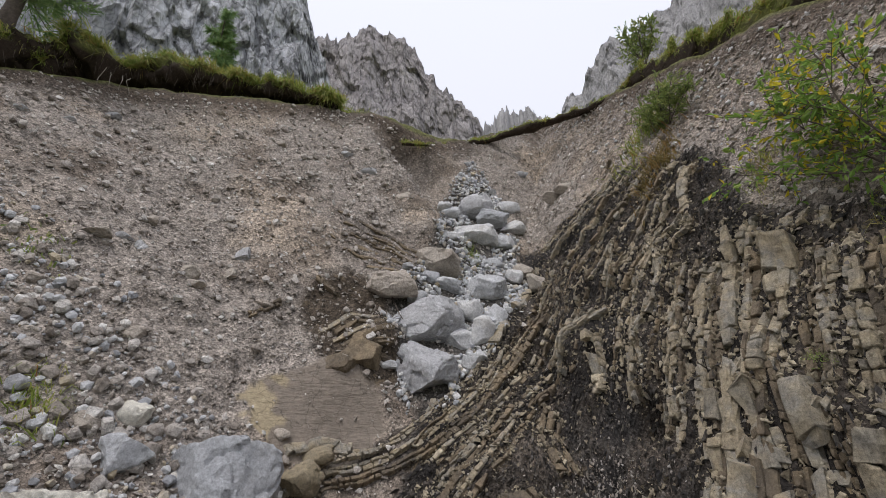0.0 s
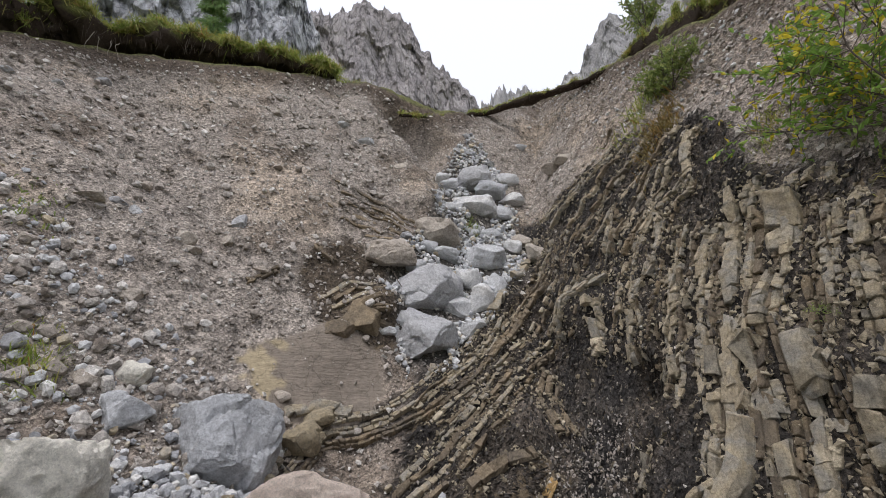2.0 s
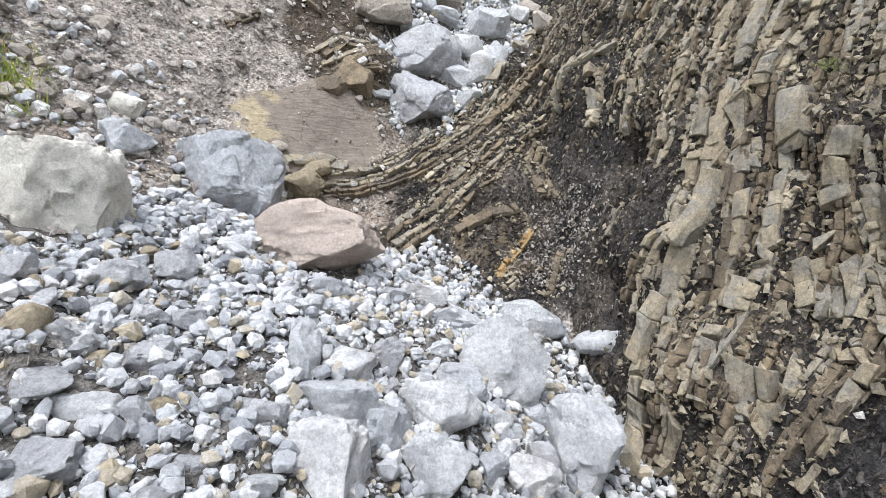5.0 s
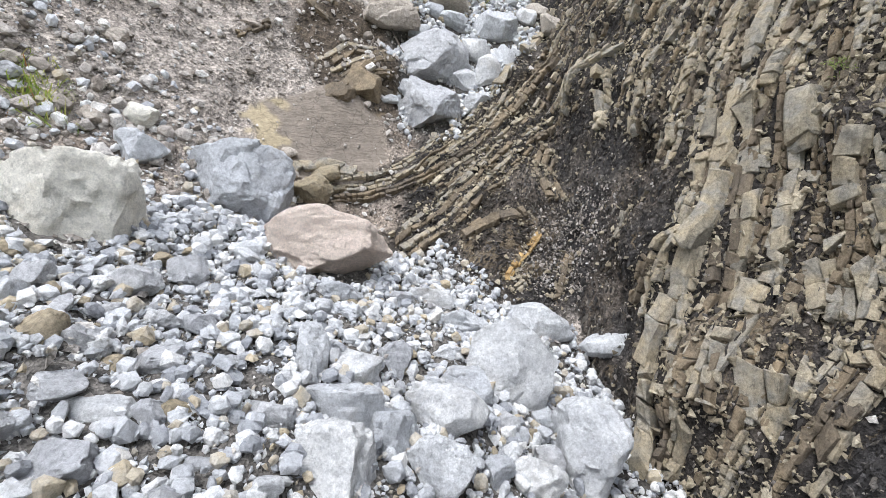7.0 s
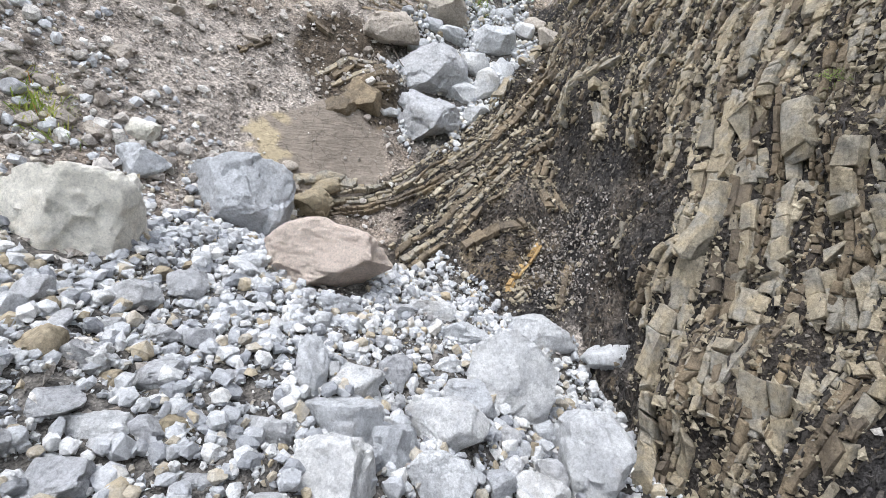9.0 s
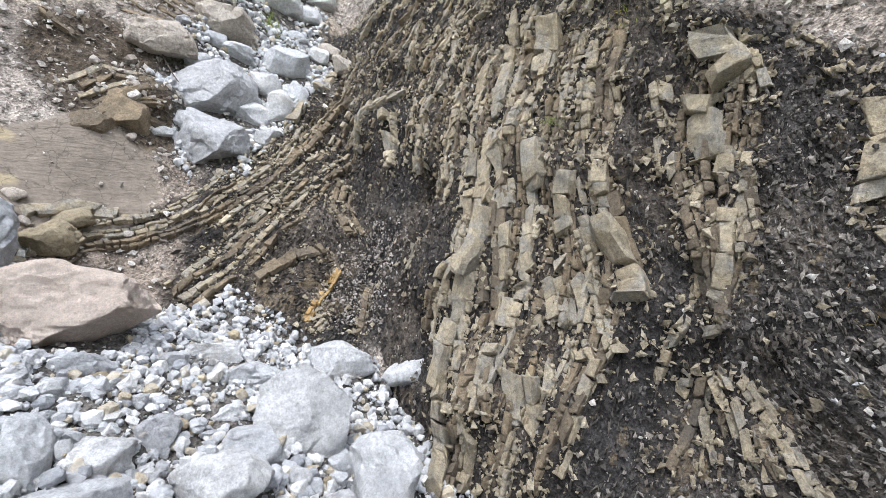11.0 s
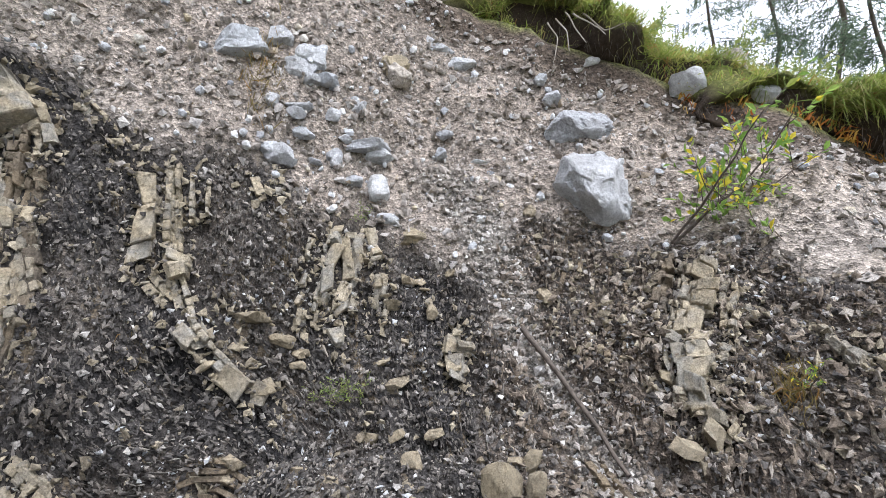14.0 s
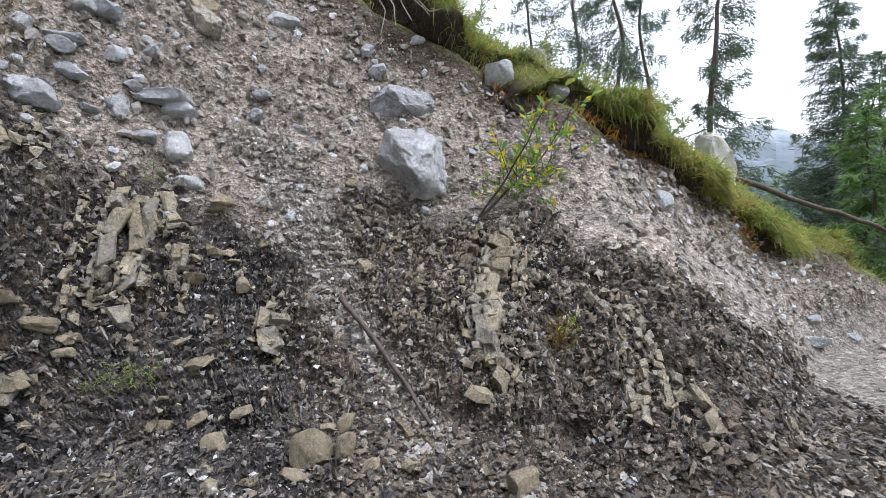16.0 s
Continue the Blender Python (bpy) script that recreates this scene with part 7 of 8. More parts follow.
boulder((4.90, -0.71, 2.69), (0.078, 0.058, 0.058), -109, "pale_stone", 1154, "pale limestone stone beside the trail and turf edge", level=3, group="stones on the scree")
boulder((4.86, -1.05, 2.59), (0.086, 0.049, 0.029), -109, "pale_stone", 1155, "pale limestone stone beside the trail and turf edge", level=3, group="stones on the scree")
boulder((3.20, -1.08, 0.41), (0.131, 0.104, 0.113), -109, "tan_stone", 1156, "tan limestone block fallen on the dark shale", lean=-14, level=3, group="stones on the scree", name="rock")
boulder((3.15, -1.26, 0.41), (0.057, 0.068, 0.103), -109, "tan_stone", 1157, "tan limestone block fallen on the dark shale", lean=11, level=3, group="stones on the scree", name="rock")
boulder((2.97, -1.39, 0.39), (0.058, 0.050, 0.059), -109, "tan_stone", 1158, "tan limestone block fallen on the dark shale", lean=12, level=3, group="stones on the scree", name="rock")
boulder((3.75, -0.22, 0.46), (0.082, 0.055, 0.048), -109, "tan_stone", 1159, "tan limestone block fallen on the dark shale", lean=3, level=3, group="stones on the scree", name="rock")
boulder((3.65, -0.24, 0.38), (0.076, 0.055, 0.054), -109, "tan_stone", 1160, "tan limestone block fallen on the dark shale", lean=3, level=3, group="stones on the scree", name="rock")
boulder((3.50, -0.54, 0.40), (0.067, 0.062, 0.080), -109, "tan_stone", 1161, "tan limestone block fallen on the dark shale", lean=-6, level=3, group="stones on the scree", name="rock")
boulder((3.94, 0.47, 1.09), (0.118, 0.072, 0.051), -109, "tan_stone", 1162, "tan limestone block fallen on the dark shale", lean=10, level=3, group="stones on the scree", name="rock")
boulder((3.79, 0.53, 0.77), (0.107, 0.072, 0.062), -109, "tan_stone", 1163, "tan limestone block fallen on the dark shale", lean=-1, level=3, group="stones on the scree", name="rock")
boulder((3.94, 0.34, 0.99), (0.070, 0.045, 0.036), -109, "tan_stone", 1164, "tan limestone block fallen on the dark shale", lean=11, level=3, group="stones on the scree", name="rock")
boulder((3.91, 0.33, 0.91), (0.062, 0.043, 0.039), -109, "tan_stone", 1165, "tan limestone block fallen on the dark shale", lean=11, level=3, group="stones on the scree", name="rock")
boulder((3.82, -0.78, 0.58), (0.094, 0.060, 0.048), -109, "tan_stone", 1166, "tan limestone block fallen on the dark shale", lean=1, level=3, group="stones on the scree", name="rock")
boulder((3.88, -0.28, 0.70), (0.061, 0.039, 0.029), -109, "tan_stone", 1167, "tan limestone block fallen on the dark shale", lean=-9, level=3, group="stones on the scree", name="rock")
boulder((4.16, -0.65, 1.26), (0.051, 0.052, 0.071), -109, "tan_stone", 1168, "tan limestone block fallen on the dark shale", lean=4, level=3, group="stones on the scree", name="rock")
boulder((3.73, 0.01, 0.42), (0.053, 0.037, 0.035), -109, "tan_stone", 1169, "tan limestone block fallen on the dark shale", lean=11, level=3, group="stones on the scree", name="rock")
boulder((3.98, 0.02, 0.92), (0.045, 0.040, 0.050), -109, "tan_stone", 1170, "tan limestone block fallen on the dark shale", lean=9, level=3, group="stones on the scree", name="rock")
boulder((2.53, -2.05, 0.40), (0.093, 0.080, 0.095), -109, "tan_stone", 1171, "tan limestone block fallen on the dark shale", lean=1, level=3, group="stones on the scree", name="rock")
boulder((4.45, 0.68, 2.60), (0.134, 0.097, 0.093), -109, "grey_stone", 1172, "blue-grey limestone slab lying on the scree slope", lean=-2, level=3, group="stones on the scree")
boulder((4.60, 0.52, 2.82), (0.108, 0.071, 0.059), -109, "pale_stone", 1173, "blue-grey limestone slab lying on the scree slope", lean=-1, level=3, group="stones on the scree")
boulder((4.64, 0.61, 3.02), (0.104, 0.072, 0.066), -109, "grey_stone", 1174, "blue-grey limestone slab lying on the scree slope", lean=6, level=3, group="stones on the scree")
boulder((4.89, 0.08, 3.14), (0.081, 0.069, 0.083), -109, "grey_stone", 1175, "blue-grey limestone slab lying on the scree slope", lean=-3, level=3, group="stones on the scree")
boulder((4.77, 0.31, 3.04), (0.084, 0.068, 0.076), -109, "grey_stone", 1176, "blue-grey limestone slab lying on the scree slope", lean=2, level=3, group="stones on the scree")
boulder((4.80, -0.06, 2.74), (0.218, 0.126, 0.079), -109, "grey_stone", 1177, "blue-grey limestone slab lying on the scree slope", lean=5, level=3, group="stones on the scree")
boulder((4.79, -0.14, 2.65), (0.145, 0.091, 0.069), -109, "pale_stone", 1178, "blue-grey limestone slab lying on the scree slope", lean=-5, level=3, group="stones on the scree")
boulder((4.61, 0.22, 2.57), (0.081, 0.064, 0.069), -109, "grey_stone", 1179, "blue-grey limestone slab lying on the scree slope", level=3, group="stones on the scree")
boulder((4.61, 0.06, 2.39), (0.109, 0.073, 0.062), -109, "grey_stone", 1180, "blue-grey limestone slab lying on the scree slope", lean=2, level=3, group="stones on the scree")
boulder((5.02, -0.75, 2.91), (0.098, 0.069, 0.065), -109, "grey_stone", 1181, "blue-grey limestone slab lying on the scree slope", lean=-4, level=3, group="stones on the scree")
boulder((4.60, 0.83, 3.14), (0.098, 0.077, 0.082), -109, "grey_stone", 1182, "blue-grey limestone slab lying on the scree slope", lean=9, level=3, group="stones on the scree")
boulder((4.88, 0.40, 3.40), (0.150, 0.092, 0.067), -109, "pale_stone", 1183, "blue-grey limestone slab lying on the scree slope", lean=-1, level=3, group="stones on the scree")
boulder((4.82, 0.53, 3.39), (0.122, 0.077, 0.060), -109, "grey_stone", 1184, "blue-grey limestone slab lying on the scree slope", lean=-7, level=3, group="stones on the scree")
boulder((4.46, 0.60, 2.54), (0.066, 0.047, 0.045), -109, "grey_stone", 1185, "blue-grey limestone slab lying on the scree slope", lean=-1, level=3, group="stones on the scree")
boulder((4.55, 0.40, 2.56), (0.078, 0.049, 0.038), -109, "grey_stone", 1186, "blue-grey limestone slab lying on the scree slope", level=3, group="stones on the scree")
boulder((4.51, 0.79, 2.84), (0.057, 0.041, 0.040), -109, "pale_stone", 1187, "blue-grey limestone slab lying on the scree slope", lean=5, level=3, group="stones on the scree")
boulder((4.73, 0.17, 2.81), (0.074, 0.051, 0.046), -109, "grey_stone", 1188, "blue-grey limestone slab lying on the scree slope", lean=-7, level=3, group="stones on the scree")
boulder((4.55, -0.28, 2.03), (0.084, 0.062, 0.061), -109, "pale_stone", 1189, "blue-grey limestone slab lying on the scree slope", level=3, group="stones on the scree")
boulder((4.56, -0.48, 2.02), (0.076, 0.052, 0.047), -109, "grey_stone", 1190, "blue-grey limestone slab lying on the scree slope", lean=-2, level=3, group="stones on the scree")
boulder((5.19, -0.26, 3.57), (0.209, 0.163, 0.176), -109, "brown_stone", 1191, "grey-brown leaning limestone slab on the scree", lean=20, group="stones on the scree")
boulder((-1.28, 7.40, 2.95), (0.36, 0.32, 0.34), 0, "bed_rock_dark", 1192, "brown broken rock knob beside the gully", lean=-8, group="stones on the bank", name="rock")
boulder((-1.63, 7.15, 2.69), (0.297, 0.212, 0.203), 0, "bed_rock_dark", 1193, "brown broken rock ledge beside the gully", lean=-8, group="stones on the bank", name="rock")


# ------------------------------------------------------------------ loose rubble
bank = (1 - AREA["shale"]) * (1 - AREA["turf"]) * (1 - AREA["trail"]) * (1 - 0.85 * AREA["slab"]) * (AREA["rim"] < -0.2)
side = step(3.4, 4.2, AREA["p"][:, 0]) * (AREA["p"][:, 2] > 0.6)
seen_fan = AREA["fan"] * step(0.3, 1.2, AREA["p"][:, 1] + 0.35 * fbm(AREA["p"], 0.7, 3, 88))
covered = np.zeros(len(AREA["p"]))
for fx, fy, fz, fr in FEET:                                     # no small stones inside the boulders
    i = np.where((np.abs(AREA["p"][:, 0] - fx) < fr) & (np.abs(AREA["p"][:, 1] - fy) < fr))[0]
    covered[i] = np.maximum(covered[i], np.hypot(AREA["p"][i, 0] - fx, AREA["p"][i, 1] - fy) < 0.72 * fr)
seen_fan = seen_fan * step(-6, -4.5, AREA["p"][:, 0]) * (1 - covered)
COBBLES = [rock_mesh("cobble", (0.5, 0.5 * a, 0.5 * b), 700 + k, m, 3) for k, (a, b, m) in enumerate(
    (a, b, m) for m in ("pale_stone", "grey_stone", "pale_stone") for a, b in ((0.8, 0.6), (0.7, 0.7), (0.85, 0.5), (0.65, 0.5), (0.75, 0.62)))]
TAN = [rock_mesh("cobble", (0.5, 0.4, 0.32), 730 + k, "tan_stone", 3) for k in range(3)]
taken = [(fx, fy, 0.8 * fr) for fx, fy, fz, fr in FEET]


def strew(spots, tries, most, lo, spread, where, group):
    """Single stones laid side by side on the rubble."""
    laid_down = 0
    for k in rng.choice(len(spots), tries, p=spots / spots.sum()):
        size = lo * spread ** (rng.random() ** 1.9)
        x, y, z = AREA["p"][k]
        if laid_down >= most or any(np.hypot(x - tx, y - ty) < tr + 0.36 * size for tx, ty, tr in taken):
            continue
        taken.append((x, y, 0.36 * size))
        laid_down += 1
        tan = rng.random() < 0.12
        ob = new("cobble", TAN[int(rng.integers(0, 3))] if tan else COBBLES[int(rng.integers(0, len(COBBLES)))])
        ob.matrix_world = pose(x, y, z + 0.14 * size, *rng.uniform(-28, 28, 2), rng.uniform(0, 360)) @ Matrix.Scale(size, 4)
        tagged(ob, ("tan limestone cobble lying " if tan else "pale grey broken limestone cobble ") + where, "stone", group)


low_fan = step(7.2, 6.6, AREA["p"][:, 1])
strew(AREA["w"] * seen_fan * AREA["fan"] * low_fan * (0.35 + 1.0 * step(-0.4, -1.4, AREA["p"][:, 0])), 900, 270, 0.13, 2.7, "on the rubble cone", "cobbles of the rubble cone")
strew(AREA["w"] * seen_fan * AREA["fan"] * (1 - low_fan), 500, 130, 0.20, 2.6, "in the gully bed", "cobbles of the gully bed")
scatter("rubble", "pale grey broken limestone rubble filling the gully foot", seen_fan, 12000, 0.05, 0.17, 1.9, "rubble", -0.1, 0.7)
scatter("fine_rubble", "fine pale limestone chips between the boulders", seen_fan, 22000, 0.02, 0.06, 1.2, "rubble", 0.0, 0.8, shapes=CHIPS)
scatter("bank_gravel", "grey-brown gravel on the eroded bank", bank * (1 - seen_fan) * (1 - side), 24000, 0.025, 0.13, 2.2, "bank_gravel", 0.05, 0.3, shapes=CHIPS)
scatter("scree_gravel", "pale grey limestone scree above the rock wall", bank * side, 24000, 0.02, 0.12, 2.2, "scree_stone", 0.1, 0.4, shapes=CHIPS)
scatter("pale_scree", "whitish limestone stones on the scree", bank * side, 1300, 0.03, 0.12, 2.0, "rubble", 0.2, 0.4)
scatter("chute_gravel", "fine pale gravel running down a chute", AREA["chute"], 3500, 0.015, 0.07, 1.8, "bank_gravel", 0.2, 0.4, shapes=CHIPS)
scatter("shale_chips", "dark crumbled shale flakes on the rock wall", AREA["shale"] * (1 - 0.7 * AREA["bed"]) * (1 - 0.75 * step(1.6, 2.6, AREA["p"][:, 1])), 26000, 0.02, 0.07, 1.3, "shale_chips", 0.0, 0.5, shapes=CHIPS)
tall = step(1.6, 2.6, AREA["p"][:, 1])
leaves_of = AREA["shale"] * (1 - AREA["flaky"]) * (1 - 0.75 * AREA["bed"]) * step(9.5, 8.0, AREA["p"][:, 1])
scatter("shale_plates", "thin plates of grey-brown shale standing in the slope", leaves_of * (1 - tall), 26000, 0.018, 0.065, 1.6, "shale_plate", 0.35, 0.15, shapes=CHIPS, along=(1.1, 0.75, 0.75))
scatter("shale_plates", "thin plates of black shale between the limestone beds", leaves_of * tall, 22000, 0.02, 0.10, 1.6, "shale_dark", 0.4, 0.1, shapes=CHIPS, along=(1.2, 0.65, 0.6))
scatter("flaky_plates", "brown splintered plates in the slope by the trail", AREA["flaky"] * (1 - AREA["chute"]), 7000, 0.03, 0.11, 1.9, "flakes", 0.35, 0.2, shapes=CHIPS, along=(1.1, 0.75, 0.5))
scatter("brown_flakes", "brown flaky stones on the slope by the trail", AREA["flaky"], 12000, 0.02, 0.09, 1.8, "flakes", 0.2, 0.15, shapes=CHIPS)
scatter("wall_rubble", "small tan stones caught on the shale", AREA["shale"] * (1 - 0.8 * tall), 5500, 0.015, 0.07, 2.2, "bank_gravel", 0.2, 0.5, shapes=CHIPS)
scatter("trail_gravel", "fine gravel on the trodden trail", AREA["trail"], 2500, 0.012, 0.05, 1.8, "bank_gravel", 0.3, 0.3, shapes=CHIPS)
scatter("bed_fragments", "small tan limestone fragments fallen from the beds", AREA["shale"] * (0.10 + AREA["bed"]), 24000, 0.02, 0.10, 1.8, "bed_chips", 0.1, 0.5, shapes=CHIPS)
coarse = bank * step(-1.6, -2.4, AREA["p"][:, 0]) * step(6.2, 5.2, AREA["p"][:, 1]) * (1 - AREA["fan"])
scatter("coarse_rubble", "mixed grey and pale stones at the foot of the bank", coarse, 2600, 0.04, 0.24, 2.2, "bank_gravel", 0.1, 0.5)
scatter("coarse_rubble", "pale stones at the foot of the bank", coarse, 4200, 0.03, 0.2, 2.2, "rubble", 0.1, 0.5)
near_foot = AREA["shale"] * step(1.6, 0.8, AREA["p"][:, 1]) * step(2.2, 1.0, AREA["p"][:, 2])
scatter("shale_chips", "black and grey shale chips at the foot of the slope", near_foot, 12000, 0.014, 0.05, 1.3, "shale_chips", 0.0, 0.5, shapes=CHIPS)
scatter("pale_chips", "pale limestone chips strewn over the dark shale", near_foot * np.clip(0.15 + 1.6 * fbm(AREA["p"], 0.5, 2, 77), 0.02, 2), 3000, 0.014, 0.06, 1.8, "rubble", 0.1, 0.4, shapes=CHIPS)
stones_here = bank * step(-0.6, -1.4, AREA["p"][:, 0]) * (1 - AREA["fan"])
scatter("bank_stones", "flat grey-brown stones lying on the eroded bank", stones_here, 1300, 0.06, 0.22, 2.6, "bank_gravel", 0.1, 0.15)

heap_a, heap_b = np.array((1.84, 5.88, 1.04)), np.array((1.49, 5.60, 0.47))
heap_d = np.minimum(np.linalg.norm(AREA["p"] - heap_a, axis=1), np.linalg.norm(AREA["p"] - heap_b, axis=1))
scatter("hollow_gravel", "pale gravel heaped in the hollow below the beds", step(0.75, 0.1, heap_d), 2400, 0.015, 0.07, 1.8, "scree_stone", 0.0, 0.6, shapes=CHIPS)

# pieces fallen from the beds onto the dark shale
low = AREA["w"] * AREA["shale"] * step(1.2, 0.6, AREA["p"][:, 1]) * step(-2.4, -1.6, AREA["p"][:, 1]) * step(1.9, 0.9, AREA["p"][:, 2])
FALLEN = [mesh_from("rock", v * 0.75, f, MAT["tan_stone"]) for v, f in (hull_shape(600 + k, 12, 0.36 + 0.06 * (k % 4)) for k in range(8))]
for k in rng.choice(len(low), 130, p=low / low.sum()):
    ob = new("rock", FALLEN[int(rng.integers(0, 8))])
    size = 0.05 * 3.6 ** (rng.random() ** 2.0)
    ob.matrix_world = pose(*(AREA["p"][k] + AREA["n"][k] * size * 0.1), *rng.uniform(-40, 40, 2), rng.uniform(0, 360)) @ Matrix.Scale(size, 4)
    tagged(ob, "small tan limestone piece fallen on the dark shale", "rock", "fallen limestone pieces")


# ------------------------------------------------------------------ turf, plants and trees
def part(name, verts, faces, mat, parent, label="", smooth=False):
    """One mesh object under a thing; verts in world places."""
    at = np.array(parent.matrix_world.translation)
    ob = new(name, mesh_from(name, np.asarray(verts) - at, np.asarray(faces), MAT[mat], smooth))
    ob.parent = parent
    if label:
        ob["label"] = label
    if name in ("grass", "hanging_root", "foliage", "crown", "limb", "twig", "blade"):
        ob["kind"] = "stuff"
    return ob


def tube(points, r0, r1, sides=7, knots=0.0, seed=0, most=40):
    """A tapering, slightly crooked stick through places: verts and quads."""
    c = np.array(points, float)
    s = np.r_[0, np.cumsum(np.linalg.norm(np.diff(c, axis=0), axis=1))]
    n = max(4, min(most, int(s[-1] / max(r0, 0.02)) + 2))
    u = np.linspace(0, s[-1], n)
    line = np.stack([np.interp(u, s, c[:, k]) for k in range(3)], -1)
    line[1:-1] = 0.25 * line[:-2] + 0.5 * line[1:-1] + 0.25 * line[2:]
    if knots:
        line += knots * np.stack([vnoise(np.c_[u * 3, 0 * u + k, 0 * u + seed], 1.0, 70 + k) for k in range(3)], -1)
    d = np.gradient(line, axis=0)
    d /= np.linalg.norm(d, axis=1, keepdims=True) + 1e-9
    a = np.cross(d, np.where(np.abs(d[:, 2:]) < 0.9, [[0, 0, 1.0]], [[1.0, 0, 0]]))
    a /= np.linalg.norm(a, axis=1, keepdims=True)
    b = np.cross(d, a)
    r = r0 + (r1 - r0) * (u / s[-1])
    th = np.linspace(0, 2 * np.pi, sides, endpoint=False)
    v = line[:, None] + (a[:, None] * np.cos(th)[None, :, None] + b[:, None] * np.sin(th)[None, :, None]) * r[:, None, None]
    i = np.arange(n * sides).reshape(n, sides)
    j = np.roll(i, -1, 1)
    f = np.stack([i[:-1], j[:-1], j[1:], i[1:]], -1).reshape(-1, 4)
    return v.reshape(-1, 3), f


def joined(pieces):
    vs, fs, k = [], [], 0
    for v, f in pieces:
        vs.append(v)
        fs.append(np.asarray(f) + k)
        k += len(v)
    return np.concatenate(vs), np.concatenate(fs)


def blades(base, way, length, width, droop=0.6):
    """Bent blades: base places, ways (unit), lengths: verts and triangles."""
    n = len(base)
    side = np.cross(way, rng.normal(size=(n, 3)))
    side /= np.linalg.norm(side, axis=1, keepdims=True) + 1e-9
    w = (side * (width * rng.uniform(0.6, 1.3, n))[:, None])
    mid = base + way * (length * 0.55)[:, None]
    tip = base + way * length[:, None] - np.array([0, 0, 1.0]) * (length * droop * rng.uniform(0.3, 1.2, n))[:, None] + rng.normal(size=(n, 3)) * (length * 0.12)[:, None]
    v = np.stack([base - w, base + w, mid + w * 0.8, mid - w * 0.8, tip], 1)
    f = np.array([[0, 1, 2], [0, 2, 3], [3, 2, 4]])[None] + (np.arange(n) * 5)[:, None, None]
    return v.reshape(-1, 3), f.reshape(-1, 3)


def leaves(base, way, length, ratio=0.4):
    """Folded pointed leaves: verts and triangles."""
    n = len(base)
    side = np.cross(way, rng.normal(size=(n, 3)))
    side /= np.linalg.norm(side, axis=1, keepdims=True) + 1e-9
    up = np.cross(side, way)
    w = side * (length * ratio * 0.5)[:, None]
    belly = base + way * (length * 0.55)[:, None]
    sag = up * (length * 0.12)[:, None]
    low = base + way * (length * 0.2)[:, None]
    v = np.stack([base, low + w * 0.55 + sag * 0.5, belly + w + sag, base + way * length[:, None], belly - w + sag, low - w * 0.55 + sag * 0.5, belly], 1)
    f = np.array([[0, 1, 6], [1, 2, 6], [2, 3, 6], [3, 4, 6], [4, 5, 6], [5, 0, 6]])[None] + (np.arange(n) * 7)[:, None, None]
    return v.reshape(-1, 3), f.reshape(-1, 3)


def unit(v):
    return v / (np.linalg.norm(v, axis=-1, keepdims=True) + 1e-9)


